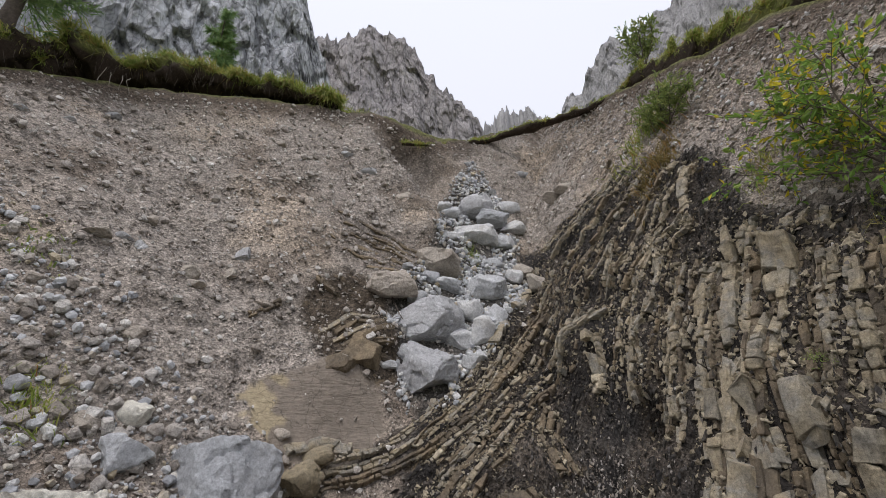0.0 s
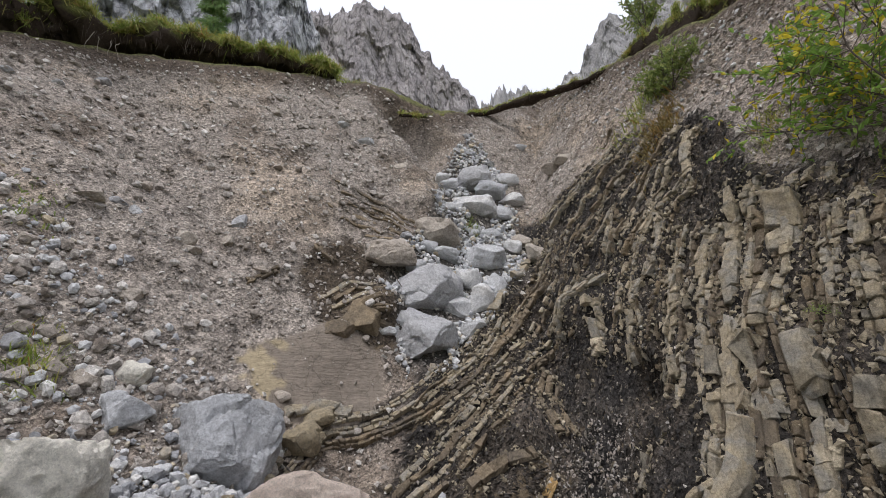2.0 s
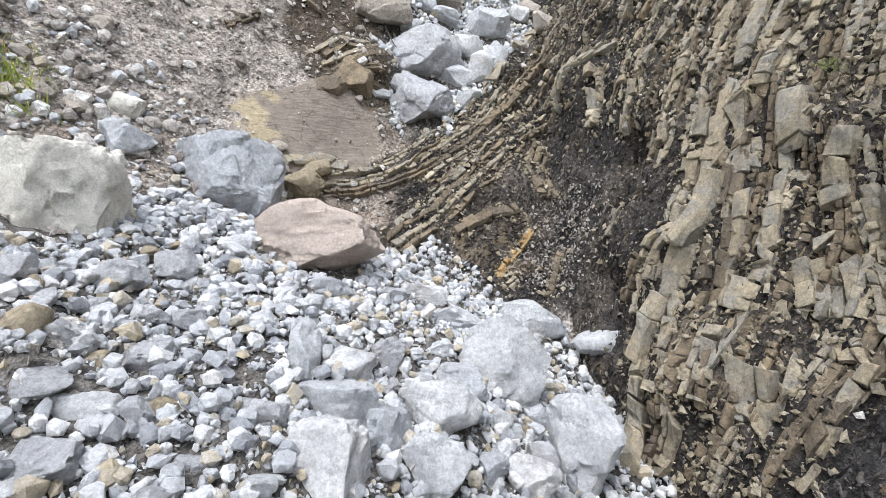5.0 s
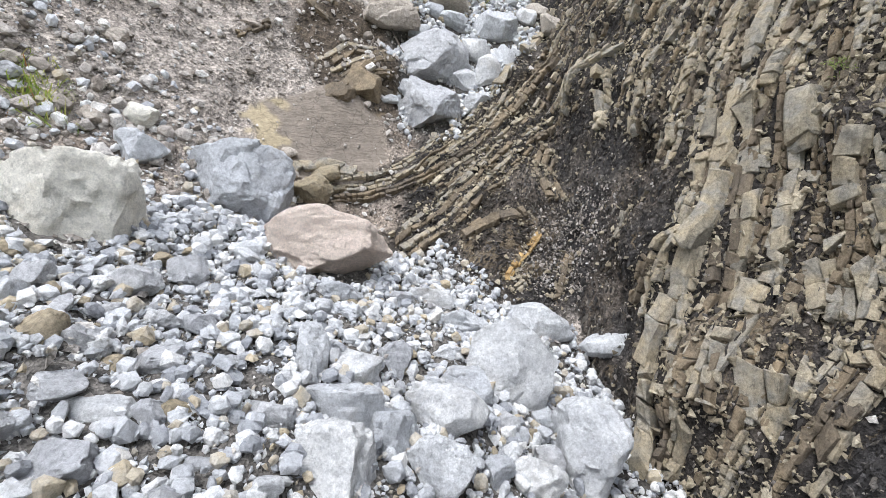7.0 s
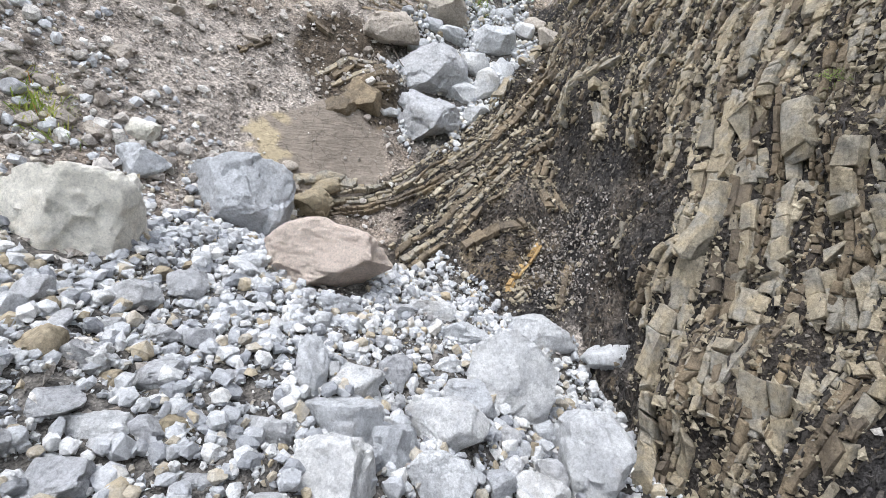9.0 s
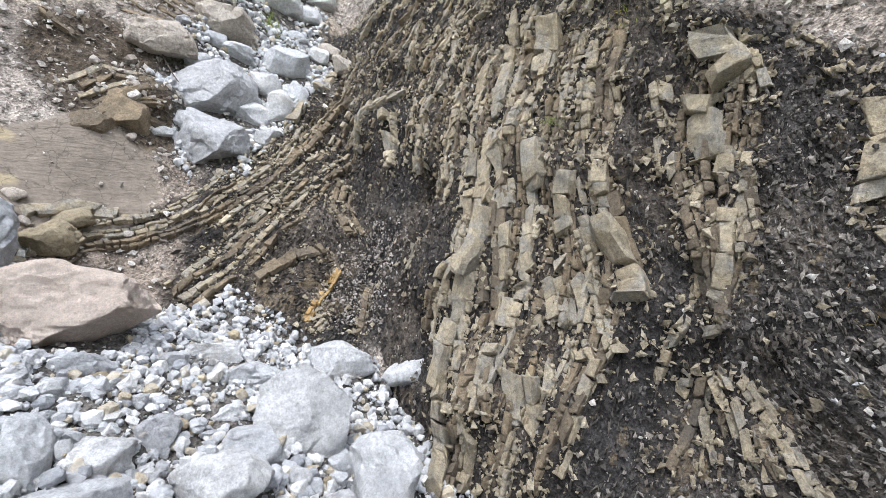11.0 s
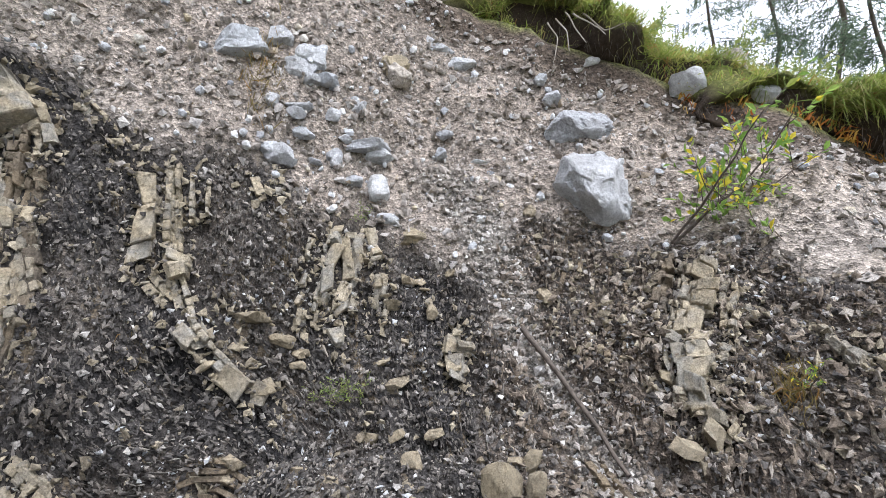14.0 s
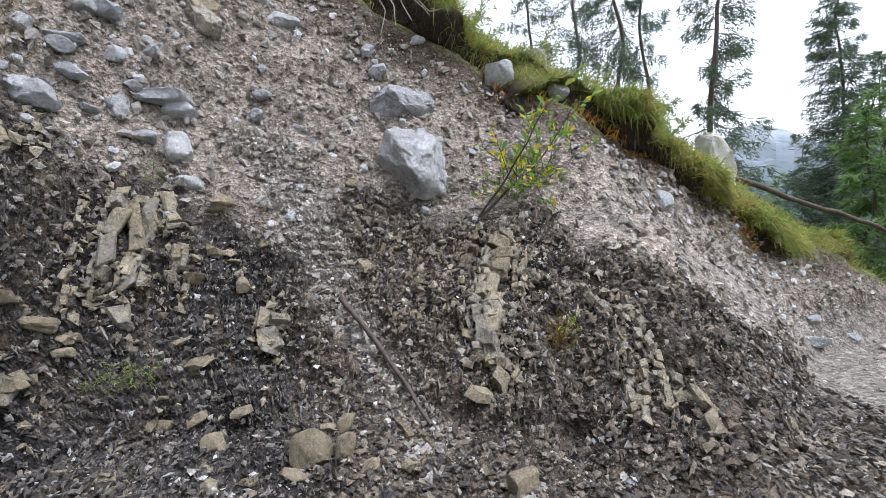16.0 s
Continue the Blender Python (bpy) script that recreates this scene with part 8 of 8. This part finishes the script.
def turf_edge(label, rim, sizes, seed, count, length, width, cover=0.0):
    """A thick sod that hangs over the rim of the cut, with grass on it. rim: places; sizes: its half thickness along the rim."""
    c = np.array(rim, float)
    s = np.r_[0, np.cumsum(np.linalg.norm(np.diff(c, axis=0), axis=1))]
    n, m = int(s[-1] / 0.09), 26
    u = np.linspace(0, s[-1], n)
    line = np.stack([np.interp(u, s, c[:, k]) for k in range(3)], -1)
    line[1:-1] = 0.25 * line[:-2] + 0.5 * line[1:-1] + 0.25 * line[2:]
    r = np.interp(u, np.linspace(0, s[-1], len(sizes)), sizes) * (1 + 0.55 * vnoise(np.c_[u, 0 * u, 0 * u + seed], 0.9, seed) + 0.30 * vnoise(np.c_[u, 0 * u, 0 * u + seed], 0.27, seed + 1))
    _, nn = on_ground(line[:, 0], line[:, 1])
    out = unit(np.c_[nn[:, :2], 0 * u])                         # away from the hill
    th = np.linspace(0, 2 * np.pi, m, endpoint=False)
    ca, sa = np.cos(th), np.sin(th)
    mid = line + [0, 0, 1] * (0.55 * r)[:, None] - out * (0.35 * r)[:, None]
    p = mid[:, None] + out[:, None] * (ca[None] * r[:, None] * np.where(ca > 0, 1.0, 2.4)[None])[..., None] + np.array([0, 0, 1.0]) * (sa[None] * r[:, None] * 0.85)[..., None]
    p = p.reshape(-1, 3)
    from_mid = unit(p - np.repeat(mid, m, 0))
    p = p + from_mid * (np.repeat(r, m) * (0.75 * fbm(p, 0.6, 3, seed) + 0.34 * fbm(p, 0.16, 3, seed + 5)))[:, None]
    i = np.arange(n * m).reshape(n, m)
    j = np.roll(i, -1, 1)
    f = np.stack([i[:-1], j[:-1], j[1:], i[1:]], -1).reshape(-1, 4)
    grassy = step(-0.15, 0.35, from_mid[:, 2] + cover + 0.45 * fbm(p, 0.35, 3, seed + 7))
    col = mixed(np.zeros((len(p), 3)) + (0.045, 0.032, 0.022), (0.16, 0.17, 0.05), grassy)
    thing = tagged(new("turf_edge"), label, "turf", kind="structure")
    thing.matrix_world = pose(*line[n // 2])
    body = part("sod", p, f, "turf", thing, "dark root-bound soil under the grass", True)
    tint(body.data, col)
    w = grassy * (0.3 + np.clip(from_mid[:, 2], 0, 1) + 0.7 * np.clip((from_mid * np.repeat(out, m, 0)).sum(1), 0, 1)) * np.clip(0.3 + 1.6 * vnoise(p, 0.35, seed + 3), 0.06, 2)
    k = rng.choice(len(p), count, p=w / w.sum())
    way = unit(from_mid[k] * 0.5 + np.repeat(out, m, 0)[k] * 0.5 + rng.normal(size=(count, 3)) * 0.55 + [0, 0, 0.25])
    v, g = blades(p[k] + rng.normal(size=(count, 3)) * 0.03, way, length * rng.uniform(0.35, 1.25, count) * (1 + 0.6 * vnoise(p[k], 0.4, seed + 31)), width, 0.8)
    part("grass", v, g, "grass", thing, "long green and straw-yellow grass")
    fringe = rng.choice(len(p), count // 20, p=(1 - grassy) * (from_mid[:, 2] > -0.7) / ((1 - grassy) * (from_mid[:, 2] > -0.7)).sum())
    v, g = blades(p[fringe], unit(rng.normal(size=(len(fringe), 3)) * 0.3 + [0, 0, -1]), length * rng.uniform(0.5, 1.4, len(fringe)), width * 0.6, 0.1)
    part("hanging_root", v, g, "bark", thing, "fine dark roots hanging from the sod")
    return thing


def hill_grass(label, box, count, length, width, mat="grass", back=0.06):
    """Loose grass on the hillside inside a stretch of the plan."""
    x = rng.uniform(box[0], box[1], count * 3)
    y = rng.uniform(box[2], box[3], count * 3)
    p, n = on_ground(x, y)
    near_top = (cut_height(x, y) - hillside(x, y) > back) | ((trail_side(x, y) > 0.6) & (y < 0.5))
    p, n = p[near_top][:count], n[near_top][:count]
    k = len(p)
    v, f = blades(p + rng.normal(size=(k, 3)) * [0.02, 0.02, 0.03], unit(n * 0.6 + rng.normal(size=(k, 3)) * 0.4 + [0, 0, 0.5]), length * rng.uniform(0.4, 1.4, k), width, 0.7)
    return tagged(new("grass", mesh_from("grass", v, f, MAT[mat])), label, "grass", kind="stuff")


def tuft(at, count, length, mat, label, spread=0.12, width=0.006):
    k = count
    p = np.array(at) + rng.normal(size=(k, 3)) * [spread, spread, spread * 0.3]
    _, n = on_ground(p[:, 0], p[:, 1])
    p[:, 2] = base_height(p[:, 0], p[:, 1]) + rng.uniform(-0.02, 0.06, k)
    v, f = blades(p, unit(n * 0.5 + rng.normal(size=(k, 3)) * 0.45 + [0, 0, 0.6]), length * rng.uniform(0.4, 1.3, k), width, 0.7)
    thing = tagged(new("grass_tuft"), label, "grass tuft", "tufts on the slopes")
    thing.matrix_world = pose(*at)
    part("blade", v, f, mat, thing)
    return thing


def shrub(name, label, at, ways, reach, twigs, leaf, per, mat="willow_leaf", thick=0.012, category="bush", ratio=0.42, seed=0, rise=0.07):
    """A bush: stems that rise from one foot along the given ways, side twigs, and leaves on them."""
    r = np.random.default_rng(seed)
    thing = tagged(new(name), label, category)
    thing.matrix_world = pose(*at)
    at = np.array(at, float)
    base, way, size = [], [], []
    for w in ways:
        w = unit(np.array(w, float))
        stem = [at + r.normal(size=3) * 0.02]
        d = w.copy()
        for _ in range(7):
            d = unit(d + r.normal(size=3) * 0.16 + [0, 0, rise])
            stem.append(stem[-1] + d * reach / 7 * r.uniform(0.8, 1.2))
        stem = np.array(stem)
        v, f = tube(stem, thick, thick * 0.35, 6, 0.006, seed)
        part("stem", v, f, "bark", thing, smooth=True)
        sticks = []
        for _ in range(twigs):
            t = r.uniform(0.25, 1.0)
            k = min(int(t * 7), 6)
            start = stem[k] + (stem[k + 1] - stem[k]) * r.random()
            d = unit(stem[k + 1] - stem[k] + r.normal(size=3) * 0.75 + [0, 0, 0.25])
            long = reach * r.uniform(0.15, 0.42)
            tw = np.array([start, start + d * long * 0.5 + [0, 0, 0.01], start + d * long + [0, 0, 0.04 * r.random()]])
            sticks.append(tube(tw, thick * 0.35, thick * 0.15, 4, most=5))
            for q in np.linspace(0.2, 1, per):
                base.append(tw[0] + (tw[2] - tw[0]) * q)
                way.append(unit(d + r.normal(size=3) * 0.8))
                size.append(leaf * r.uniform(0.6, 1.25))
        if sticks:
            v, f = joined(sticks)
            part("twig", v, f, "bark", thing)
    v, f = leaves(np.array(base), np.array(way), np.array(size), ratio)
    part("foliage", v, f, mat, thing)
    return thing


def conifer(name, label, at, height, radius, lean=(0, 0), first=0.15, limbs=46, tufts=34, mat="larch_needle", seed=0, trunk=0.16, gaps=0.25, thin=0.010, long=0.16, droop=(0.0, 0.35), hang=1.0):
    """A larch or spruce: a tapering trunk, drooping limbs in uneven whorls, needles in small sprays."""
    r = np.random.default_rng(seed)
    thing = tagged(new(name), label, "tree")
    thing.matrix_world = pose(*at)
    at = np.array(at, float)
    u = np.linspace(0, 1, 9)
    bow = np.stack([lean[0] * u ** 0.7 * height, lean[1] * u ** 0.7 * height, u * height], -1) + np.c_[r.normal(size=(9, 2)) * 0.015 * height * (u > 0)[:, None], 0 * u]
    line = at + bow
    v, f = tube(line, trunk, trunk * 0.12, 8, 0.02, seed)
    part("trunk", v, f, "bark", thing, smooth=True)
    sticks, base, way = [], [], []
    for k in range(limbs):
        t = first + (1 - first) * (k + r.random()) / limbs
        if r.random() < gaps * 0.5:
            continue
        foot = np.array([np.interp(t, u, line[:, j]) for j in range(3)])
        a = r.uniform(0, 2 * np.pi)
        reach = radius * (1.02 - t) ** 0.8 * r.uniform(0.45, 1.15) + 0.12
        d = np.array([np.cos(a), np.sin(a), 0])
        sag = r.uniform(*droop) * (1.15 - t)
        pts = np.array([foot, foot + d * reach * 0.5 + [0, 0, -0.62 * sag * reach] + r.normal(size=3) * 0.05 * reach, foot + d * reach + [0, 0, -0.85 * sag * reach]])
        sticks.append(tube(pts, trunk * 0.13 * (1.1 - t) + 0.008, 0.005, 4, most=7))
        m = max(6, int(tufts * reach / radius))
        q = r.uniform(0.12, 1, m)
        spot = np.where(q[:, None] < 0.5, pts[0] + (pts[1] - pts[0]) * (q * 2)[:, None], pts[1] + (pts[2] - pts[1]) * (q * 2 - 1)[:, None])
        across = np.array([-d[1], d[0], 0])
        for _ in range(5):
            off = r.normal(size=m) * 0.16 * reach * (1.1 - q) / hang ** 0.5
            drop = -np.abs(r.normal(size=m)) * 0.10 * reach * hang
            base.append(spot + across * off[:, None] + np.c_[0 * off, 0 * off, drop])
            way.append(unit(d * 0.6 + across * np.sign(off)[:, None] * 0.5 + r.normal(size=(m, 3)) * 0.5 + [0, 0, -0.25 * hang]))
    v, f = joined(sticks)
    part("limb", v, f, "bark", thing)
    base, way = np.concatenate(base), np.concatenate(way)
    k = len(base)
    reach = long * r.uniform(0.5, 1.4, k)
    side = unit(np.cross(way, r.normal(size=(k, 3)))) * (thin * r.uniform(0.7, 1.4, k))[:, None]
    v = np.stack([base - side, base + side, base + way * reach[:, None]], 1).reshape(-1, 3)
    f = np.arange(3 * k).reshape(-1, 3)
    part("crown", v, f, mat, thing)
    return thing


def stick(name, label, points, r0, r1, mat="bark", category="branch", knots=0.02, seed=3):
    v, f = tube(points, r0, r1, 8, knots, seed)
    at = np.array(points[0], float)
    ob = new(name, mesh_from(name, v - at, f, MAT[mat], True))
    ob.matrix_world = pose(*at)
    return tagged(ob, label, category)


# sods along the rims
turf_edge("overhanging grassy turf edge above the scree and trail", [(6.3, -0.6, 4.9), (5.8, -1.75, 4.35), (5.55, -2.4, 3.98), (5.45, -3.1, 3.75), (5.3, -3.6, 3.42), (5.1, -4.05, 3.15), (4.9, -4.7, 2.7), (4.72, -5.3, 2.25), (4.5, -6.0, 1.75), (4.4, -6.7, 1.3), (4.7, -7.8, 0.9), (5.3, -9.2, 0.6)],
          [0.36, 0.36, 0.32, 0.24, 0.24, 0.28, 0.28, 0.25, 0.28, 0.26, 0.22, 0.18], 5, 42000, 0.19, 0.0045, -0.15)
turf_edge("dark overhanging turf edge with grass above the rubble bank", [(-9.6, 5.6, 8.1), (-9.0, 7.3, 9.0), (-8.6, 8.7, 9.85), (-7.4, 9.75, 10.35), (-5.85, 10.8, 11.0), (-4.5, 11.35, 11.05), (-3.25, 11.85, 11.05)],
          [0.6, 0.55, 0.5, 0.38, 0.32, 0.24, 0.12], 15, 17000, 0.34, 0.010, -0.15)
turf_edge("thin dark turf edge along the skyline of the gully head", [(-1.2, 11.9, 9.7), (0.2, 12.9, 10.2), (1.6, 13.6, 10.8), (3.0, 13.0, 10.95), (4.4, 11.6, 10.6), (5.0, 10.4, 10.2)],
          [0.03, 0.05, 0.08, 0.11, 0.15, 0.2], 25, 2500, 0.10, 0.009, -0.45)
turf_edge("dark overhanging turf edge with grass above the rock wall", [(5.0, 10.2, 10.1), (5.15, 9.2, 9.7), (5.25, 8.2, 9.3), (5.4, 7.0, 8.75), (5.4, 6.0, 8.2), (5.35, 5.0, 7.6), (5.5, 4.0, 7.1), (5.8, 2.8, 6.5)],
          [0.24, 0.32, 0.5, 0.6, 0.5, 0.4, 0.4, 0.35], 35, 9000, 0.16, 0.007, -0.3)
hill_grass("green and yellow grass on the hillside above the turf edge", (4.3, 9.5, -10.5, -1.0), 60000, 0.26, 0.0055)
hill_grass("grass on the valley side of the trail", (1.2, 7.5, -13.0, -3.0), 9000, 0.25, 0.006)
hill_grass("grass on the slope above the rubble bank", (-13, -2.5, 8.5, 14.5), 9000, 0.4, 0.012, back=0.9)

# plants on the slopes
shrub("willow_bush", "green willow bush with yellowing leaves above the rock wall", (4.02, 3.25, 3.95), [(-0.2, 0.9, 0.4), (-0.5, 0.5, 0.6), (-0.2, -1.0, 0.1), (0.1, 0.3, 0.9), (-0.35, -0.1, 0.9), (-0.1, 0.75, 0.85), (0.2, -0.55, 0.6), (-0.3, -0.8, 0.35), (-0.5, 0.9, 0.25), (-0.3, 0.3, 1.0), (0.1, -0.2, 1.0)], 1.6, 26, 0.092, 10, seed=3)
shrub("willow_bush", "small green willow bush arching out of the scree", (4.30, -2.6, 1.80), [(-0.15, -1.0, 0.2), (-0.05, -1.0, 0.4), (-0.4, -0.45, 0.75), (-0.4, -1.0, 0.0), (-0.1, -0.8, 0.7), (0.1, -1.0, 0.3), (0.1, -0.9, 0.5)], 1.15, 11, 0.085, 8, thick=0.012, seed=8, rise=0.03)
shrub("shrub", "dense green dwarf shrub on the scree", (4.18, 6.9, 6.9), [(-0.4, -0.3, 0.8), (0.2, 0.3, 0.9), (-0.7, 0.3, 0.5), (0.1, -0.8, 0.5), (-0.5, -0.8, 0.3), (-0.1, 0.8, 0.6)], 0.78, 34, 0.09, 11, "herb_leaf", ratio=0.3, seed=12)
shrub("sapling", "slender green sapling on the turf edge", (5.45, 9.5, 10.5), [(-0.1, 0.1, 1), (0.2, 0.2, 0.9), (-0.35, -0.1, 0.9), (0.1, -0.3, 0.9), (0.0, 0.4, 0.8)], 1.25, 26, 0.10, 12, "herb_leaf", thick=0.018, category="tree", seed=14)
shrub("herb", "small grey-green leafy herb on the shale", (3.80, -0.07, 0.66), [(-0.6, 0.3, 0.4), (-0.6, -0.3, 0.5), (-0.5, 0, 0.9), (-0.3, 0.7, 0.3), (-0.3, -0.7, 0.3)], 0.24, 12, 0.028, 6, "herb_leaf", 0.004, "herb", 0.3, 21)
shrub("herb", "small pale green herb on the shale edge", (4.46, -0.05, 2.02), [(-0.6, 0.5, 0.5), (-0.6, -0.5, 0.5), (-0.5, 0, 0.9)], 0.16, 8, 0.022, 5, "herb_leaf", 0.003, "herb", 0.3, 22)
shrub("herb", "small green fern on the brown slope", (3.22, -2.83, 0.93), [(-0.6, 0.2, 0.8), (-0.4, -0.3, 0.9)], 0.2, 6, 0.03, 5, "willow_leaf", 0.003, "herb", 0.3, 23)
shrub("herb", "low leafy herb beside the rock wall top", (4.30, 2.46, 4.02), [(-0.6, 0.3, 0.5), (-0.6, -0.5, 0.4)], 0.22, 8, 0.045, 6, seed=24, category="herb", thick=0.004)
shrub("herb", "green herb growing between the limestone beds", (3.20, 3.66, 2.42), [(-0.7, 0.3, 0.3), (-0.7, -0.4, 0.5)], 0.25, 8, 0.03, 6, "herb_leaf", 0.003, "herb", 0.3, 25)
GREEN = "green grass tuft rooted on the slope"
tuft((3.71, 6.69, 5.92), 520, 0.26, "dry_grass", "orange and straw-coloured grass tuft hanging over the beds", 0.2, 0.010)
tuft((3.95, 7.6, 6.9), 260, 0.3, "grass", GREEN, 0.25, 0.010)
tuft((0.66, 9.83, 5.42), 160, 0.22, "herb_leaf", "small green tuft between the gully boulders", 0.14, 0.012)
tuft((-4.11, 4.69, 2.2), 220, 0.24, "grass", "green grass tuft on the rubble bank", 0.14, 0.006)
tuft((3.84, 3.41, 3.72), 160, 0.2, "grass", "green grass tuft on top of the rock wall", 0.07, 0.004)
tuft((4.67, 0.93, 3.42), 200, 0.22, "dry_grass", "straw-coloured grass tuft beside a scree boulder", 0.08, 0.004)
tuft((3.83, 4.67, 4.8), 160, 0.2, "grass", GREEN, 0.1, 0.005)
tuft((3.24, -2.74, 0.89), 90, 0.16, "dry_grass", "dry grass tuft on the brown slope", 0.05, 0.004)
tuft((3.59, 1.32, 1.06), 40, 0.12, "dry_grass", "thin dry grass on the shale", 0.04, 0.003)
tuft((-5.46, 5.64, 4.27), 80, 0.14, "herb_leaf", "low green plants on the rubble bank", 0.2, 0.012)
tuft((4.55, -5.6, 1.7), 160, 0.25, "dry_grass", "orange dry grass at the turf edge", 0.25, 0.005)

for x, y in ((5.32, -3.3), (5.2, -3.75), (5.07, -4.2), (4.97, -4.55), (4.85, -4.95), (4.72, -5.35), (4.6, -5.75), (4.5, -6.1)):
    tuft((x, y, float(base_height(np.array([x]), np.array([y]))[0]) + 0.15), 90, 0.15, "autumn_leaf", "orange autumn herbs hanging at the turf edge", 0.09, 0.008)
for k, (x, y) in enumerate(((6.35, -2.5), (6.5, -3.3), (6.25, -4.2), (6.1, -5.0), (5.75, -5.9))):
    shrub("shrub", "low yellow-green dwarf shrub on the grassy hillside", (x, y, float(base_height(np.array([x]), np.array([y]))[0])), [(-0.4, -0.3, 0.8), (0.2, 0.3, 0.9), (-0.7, 0.3, 0.5), (0.1, -0.8, 0.5), (-0.5, -0.8, 0.3), (-0.1, 0.8, 0.6)], 0.6, 22, 0.06, 8, "herb_leaf", 0.006, ratio=0.35, seed=140 + k)

# wood
stick("root", "long dark root lying down the gravel chute", [(4.10, -1.35, 1.15), (3.9, -1.5, 0.92), (3.76, -1.61, 0.78), (3.5, -1.73, 0.60), (3.38, -1.77, 0.50), (3.23, -1.79, 0.43)], 0.022, 0.012, category="root")
stick("twig", "thin pale twig lying on the shale", [(3.99, 0.17, 1.05), (3.93, 0.07, 0.88)], 0.006, 0.004, "pale_root", "twig", 0.005)
stick("fallen_trunk", "dark fallen larch trunk with broken limbs", [(5.85, -7.5, 2.62), (5.64, -9.06, 2.2), (5.3, -10.6, 1.75), (5.0, -12.2, 1.2)], 0.05, 0.03, category="log", seed=5)
stick("branch", "dark branch lying along the scree below the turf", [(4.75, 6.6, 7.75), (4.95, 6.1, 7.75), (5.1, 5.5, 7.55), (5.2, 4.9, 7.3)], 0.07, 0.05, seed=9)
stick("stick", "thin dark stick leaning on the gully boulder", [(-1.1, 8.4, 4.5), (-0.9, 8.1, 3.95), (-0.7, 7.8, 3.55)], 0.012, 0.008, category="branch")
for k in range(5):
    stick("root", "pale bare root hanging from the turf", [(5.62 - 0.05 * k, -1.9 - 0.09 * k, 4.35), (5.45 - 0.05 * k, -1.95 - 0.12 * k, 4.1), (5.3 - 0.07 * k, -1.9 - 0.15 * k, 3.8 + 0.05 * k)], 0.010, 0.004, "pale_root", "root", 0.04, k)
for k in range(4):
    stick("root", "pale bare root hanging from the turf", [(-8.2 + 0.16 * k, 8.75 + 0.1 * k, 9.9), (-8.1 + 0.17 * k, 8.55 + 0.1 * k, 9.6), (-8.0 + 0.17 * k, 8.5 + 0.1 * k, 9.3)], 0.009, 0.004, "pale_root", "root", 0.08, 10 + k)
boulder((5.2, -6.45, 2.35), (0.30, 0.30, 0.70), 20, "cream_stone", 4001, "pale limestone outcrop standing in the grass", name="rock", group="rocks in the turf", level=5)
boulder((5.33, -3.25, 3.46), (0.22, 0.2, 0.2), 60, "grey_stone", 4002, "grey rock set in the turf edge", name="rock", group="rocks in the turf")
boulder((5.55, -3.9, 3.75), (0.2, 0.16, 0.2), 10, "brown_stone", 4003, "grey rock set in the turf edge", name="rock", group="rocks in the turf")
boulder((5.2, -4.0, 3.3), (0.15, 0.12, 0.15), 80, "grey_stone", 4004, "pale stone set in the turf edge", name="rock", group="rocks in the turf", level=3)
for x, y, z, a in ((-9.6, 12.4, 12.6, 0.7), (-8.3, 12.9, 12.9, 0.8), (-7.0, 13.2, 12.6, 0.6)):
    boulder((x, y, z), (a, a * 0.8, a * 0.8), 30, "grey_stone", int(5000 + x * 10), "grey limestone rock on the grass below the cliff", name="rock", group="rocks below the cliff")


# trees
def hill_z(x, y):
    return float(base_height(np.array([x]), np.array([y]))[0]) - 0.1


LARCH = "tall thin larch with sparse drooping limbs"
for k, (x, y, h, rad, lean) in enumerate([(14.5, -10.8, 17, 2.3, (0.0, 0.0)), (12.3, -10.5, 16, 2.2, (0.0, -0.01)), (12.3, -12.0, 15, 1.9, (0.02, -0.03)), (9.4, -10.6, 13, 1.7, (-0.02, -0.11)), (16.5, -10.2, 18, 2.4, (0, 0))]):
    tagged(conifer("larch", LARCH, (x, y, hill_z(x, y)), h, rad, lean, 0.12, 90, 85, "larch_needle", 40 + k, 0.10, 0.25, 0.013, 0.17, (-0.25, 0.75), 2.4), group="larches on the hillside")
spruce = tagged(conifer("spruce", "tall green larch standing below the trail", (13.3, -24.4, hill_z(13.3, -24.4)), 21.5, 3.9, (0, 0), 0.05, 260, 120, "larch_needle", 60, 0.17, 0.1, 0.017, 0.26, (0.0, 0.45), 1.5), group="conifers below the trail")
for k, (x, y, h, rad) in enumerate([(8.8, -17.0, 9.5, 2.6), (11.2, -22.5, 15, 3.0), (7.0, -18.5, 10, 2.6), (16.5, -27.0, 15, 3.0), (19.5, -29.0, 15, 3.2), (22, -27, 14, 3.0), (9.5, -26, 16, 3.2), (5.2, -19.5, 9, 2.6)]):
    tagged(conifer("conifer", "green young conifer on the slope below the trail", (x, y, hill_z(x, y)), h, rad, (0, 0), 0.03, 110, 60, "young_needle" if k % 2 == 0 else "larch_needle", 80 + k, 0.10, 0.1, 0.028, 0.28), group="conifers below the trail")
tagged(conifer("larch", "young green larch on the turf before the cliff", (-7.4, 11.9, hill_z(-7.4, 11.9)), 4.2, 0.8, (0.02, 0), 0.05, 60, 50, "young_needle", 101, 0.05, 0.2, 0.016, 0.22), group="larches on the turf")
tagged(conifer("larch", "dark larch trunk with hanging limbs at the turf edge", (-9.2, 7.3, 9.2), 7, 1.6, (0.04, 0), 0.2, 50, 60, "young_needle", 102, 0.16, 0.1, 0.016, 0.25), group="larches on the turf")
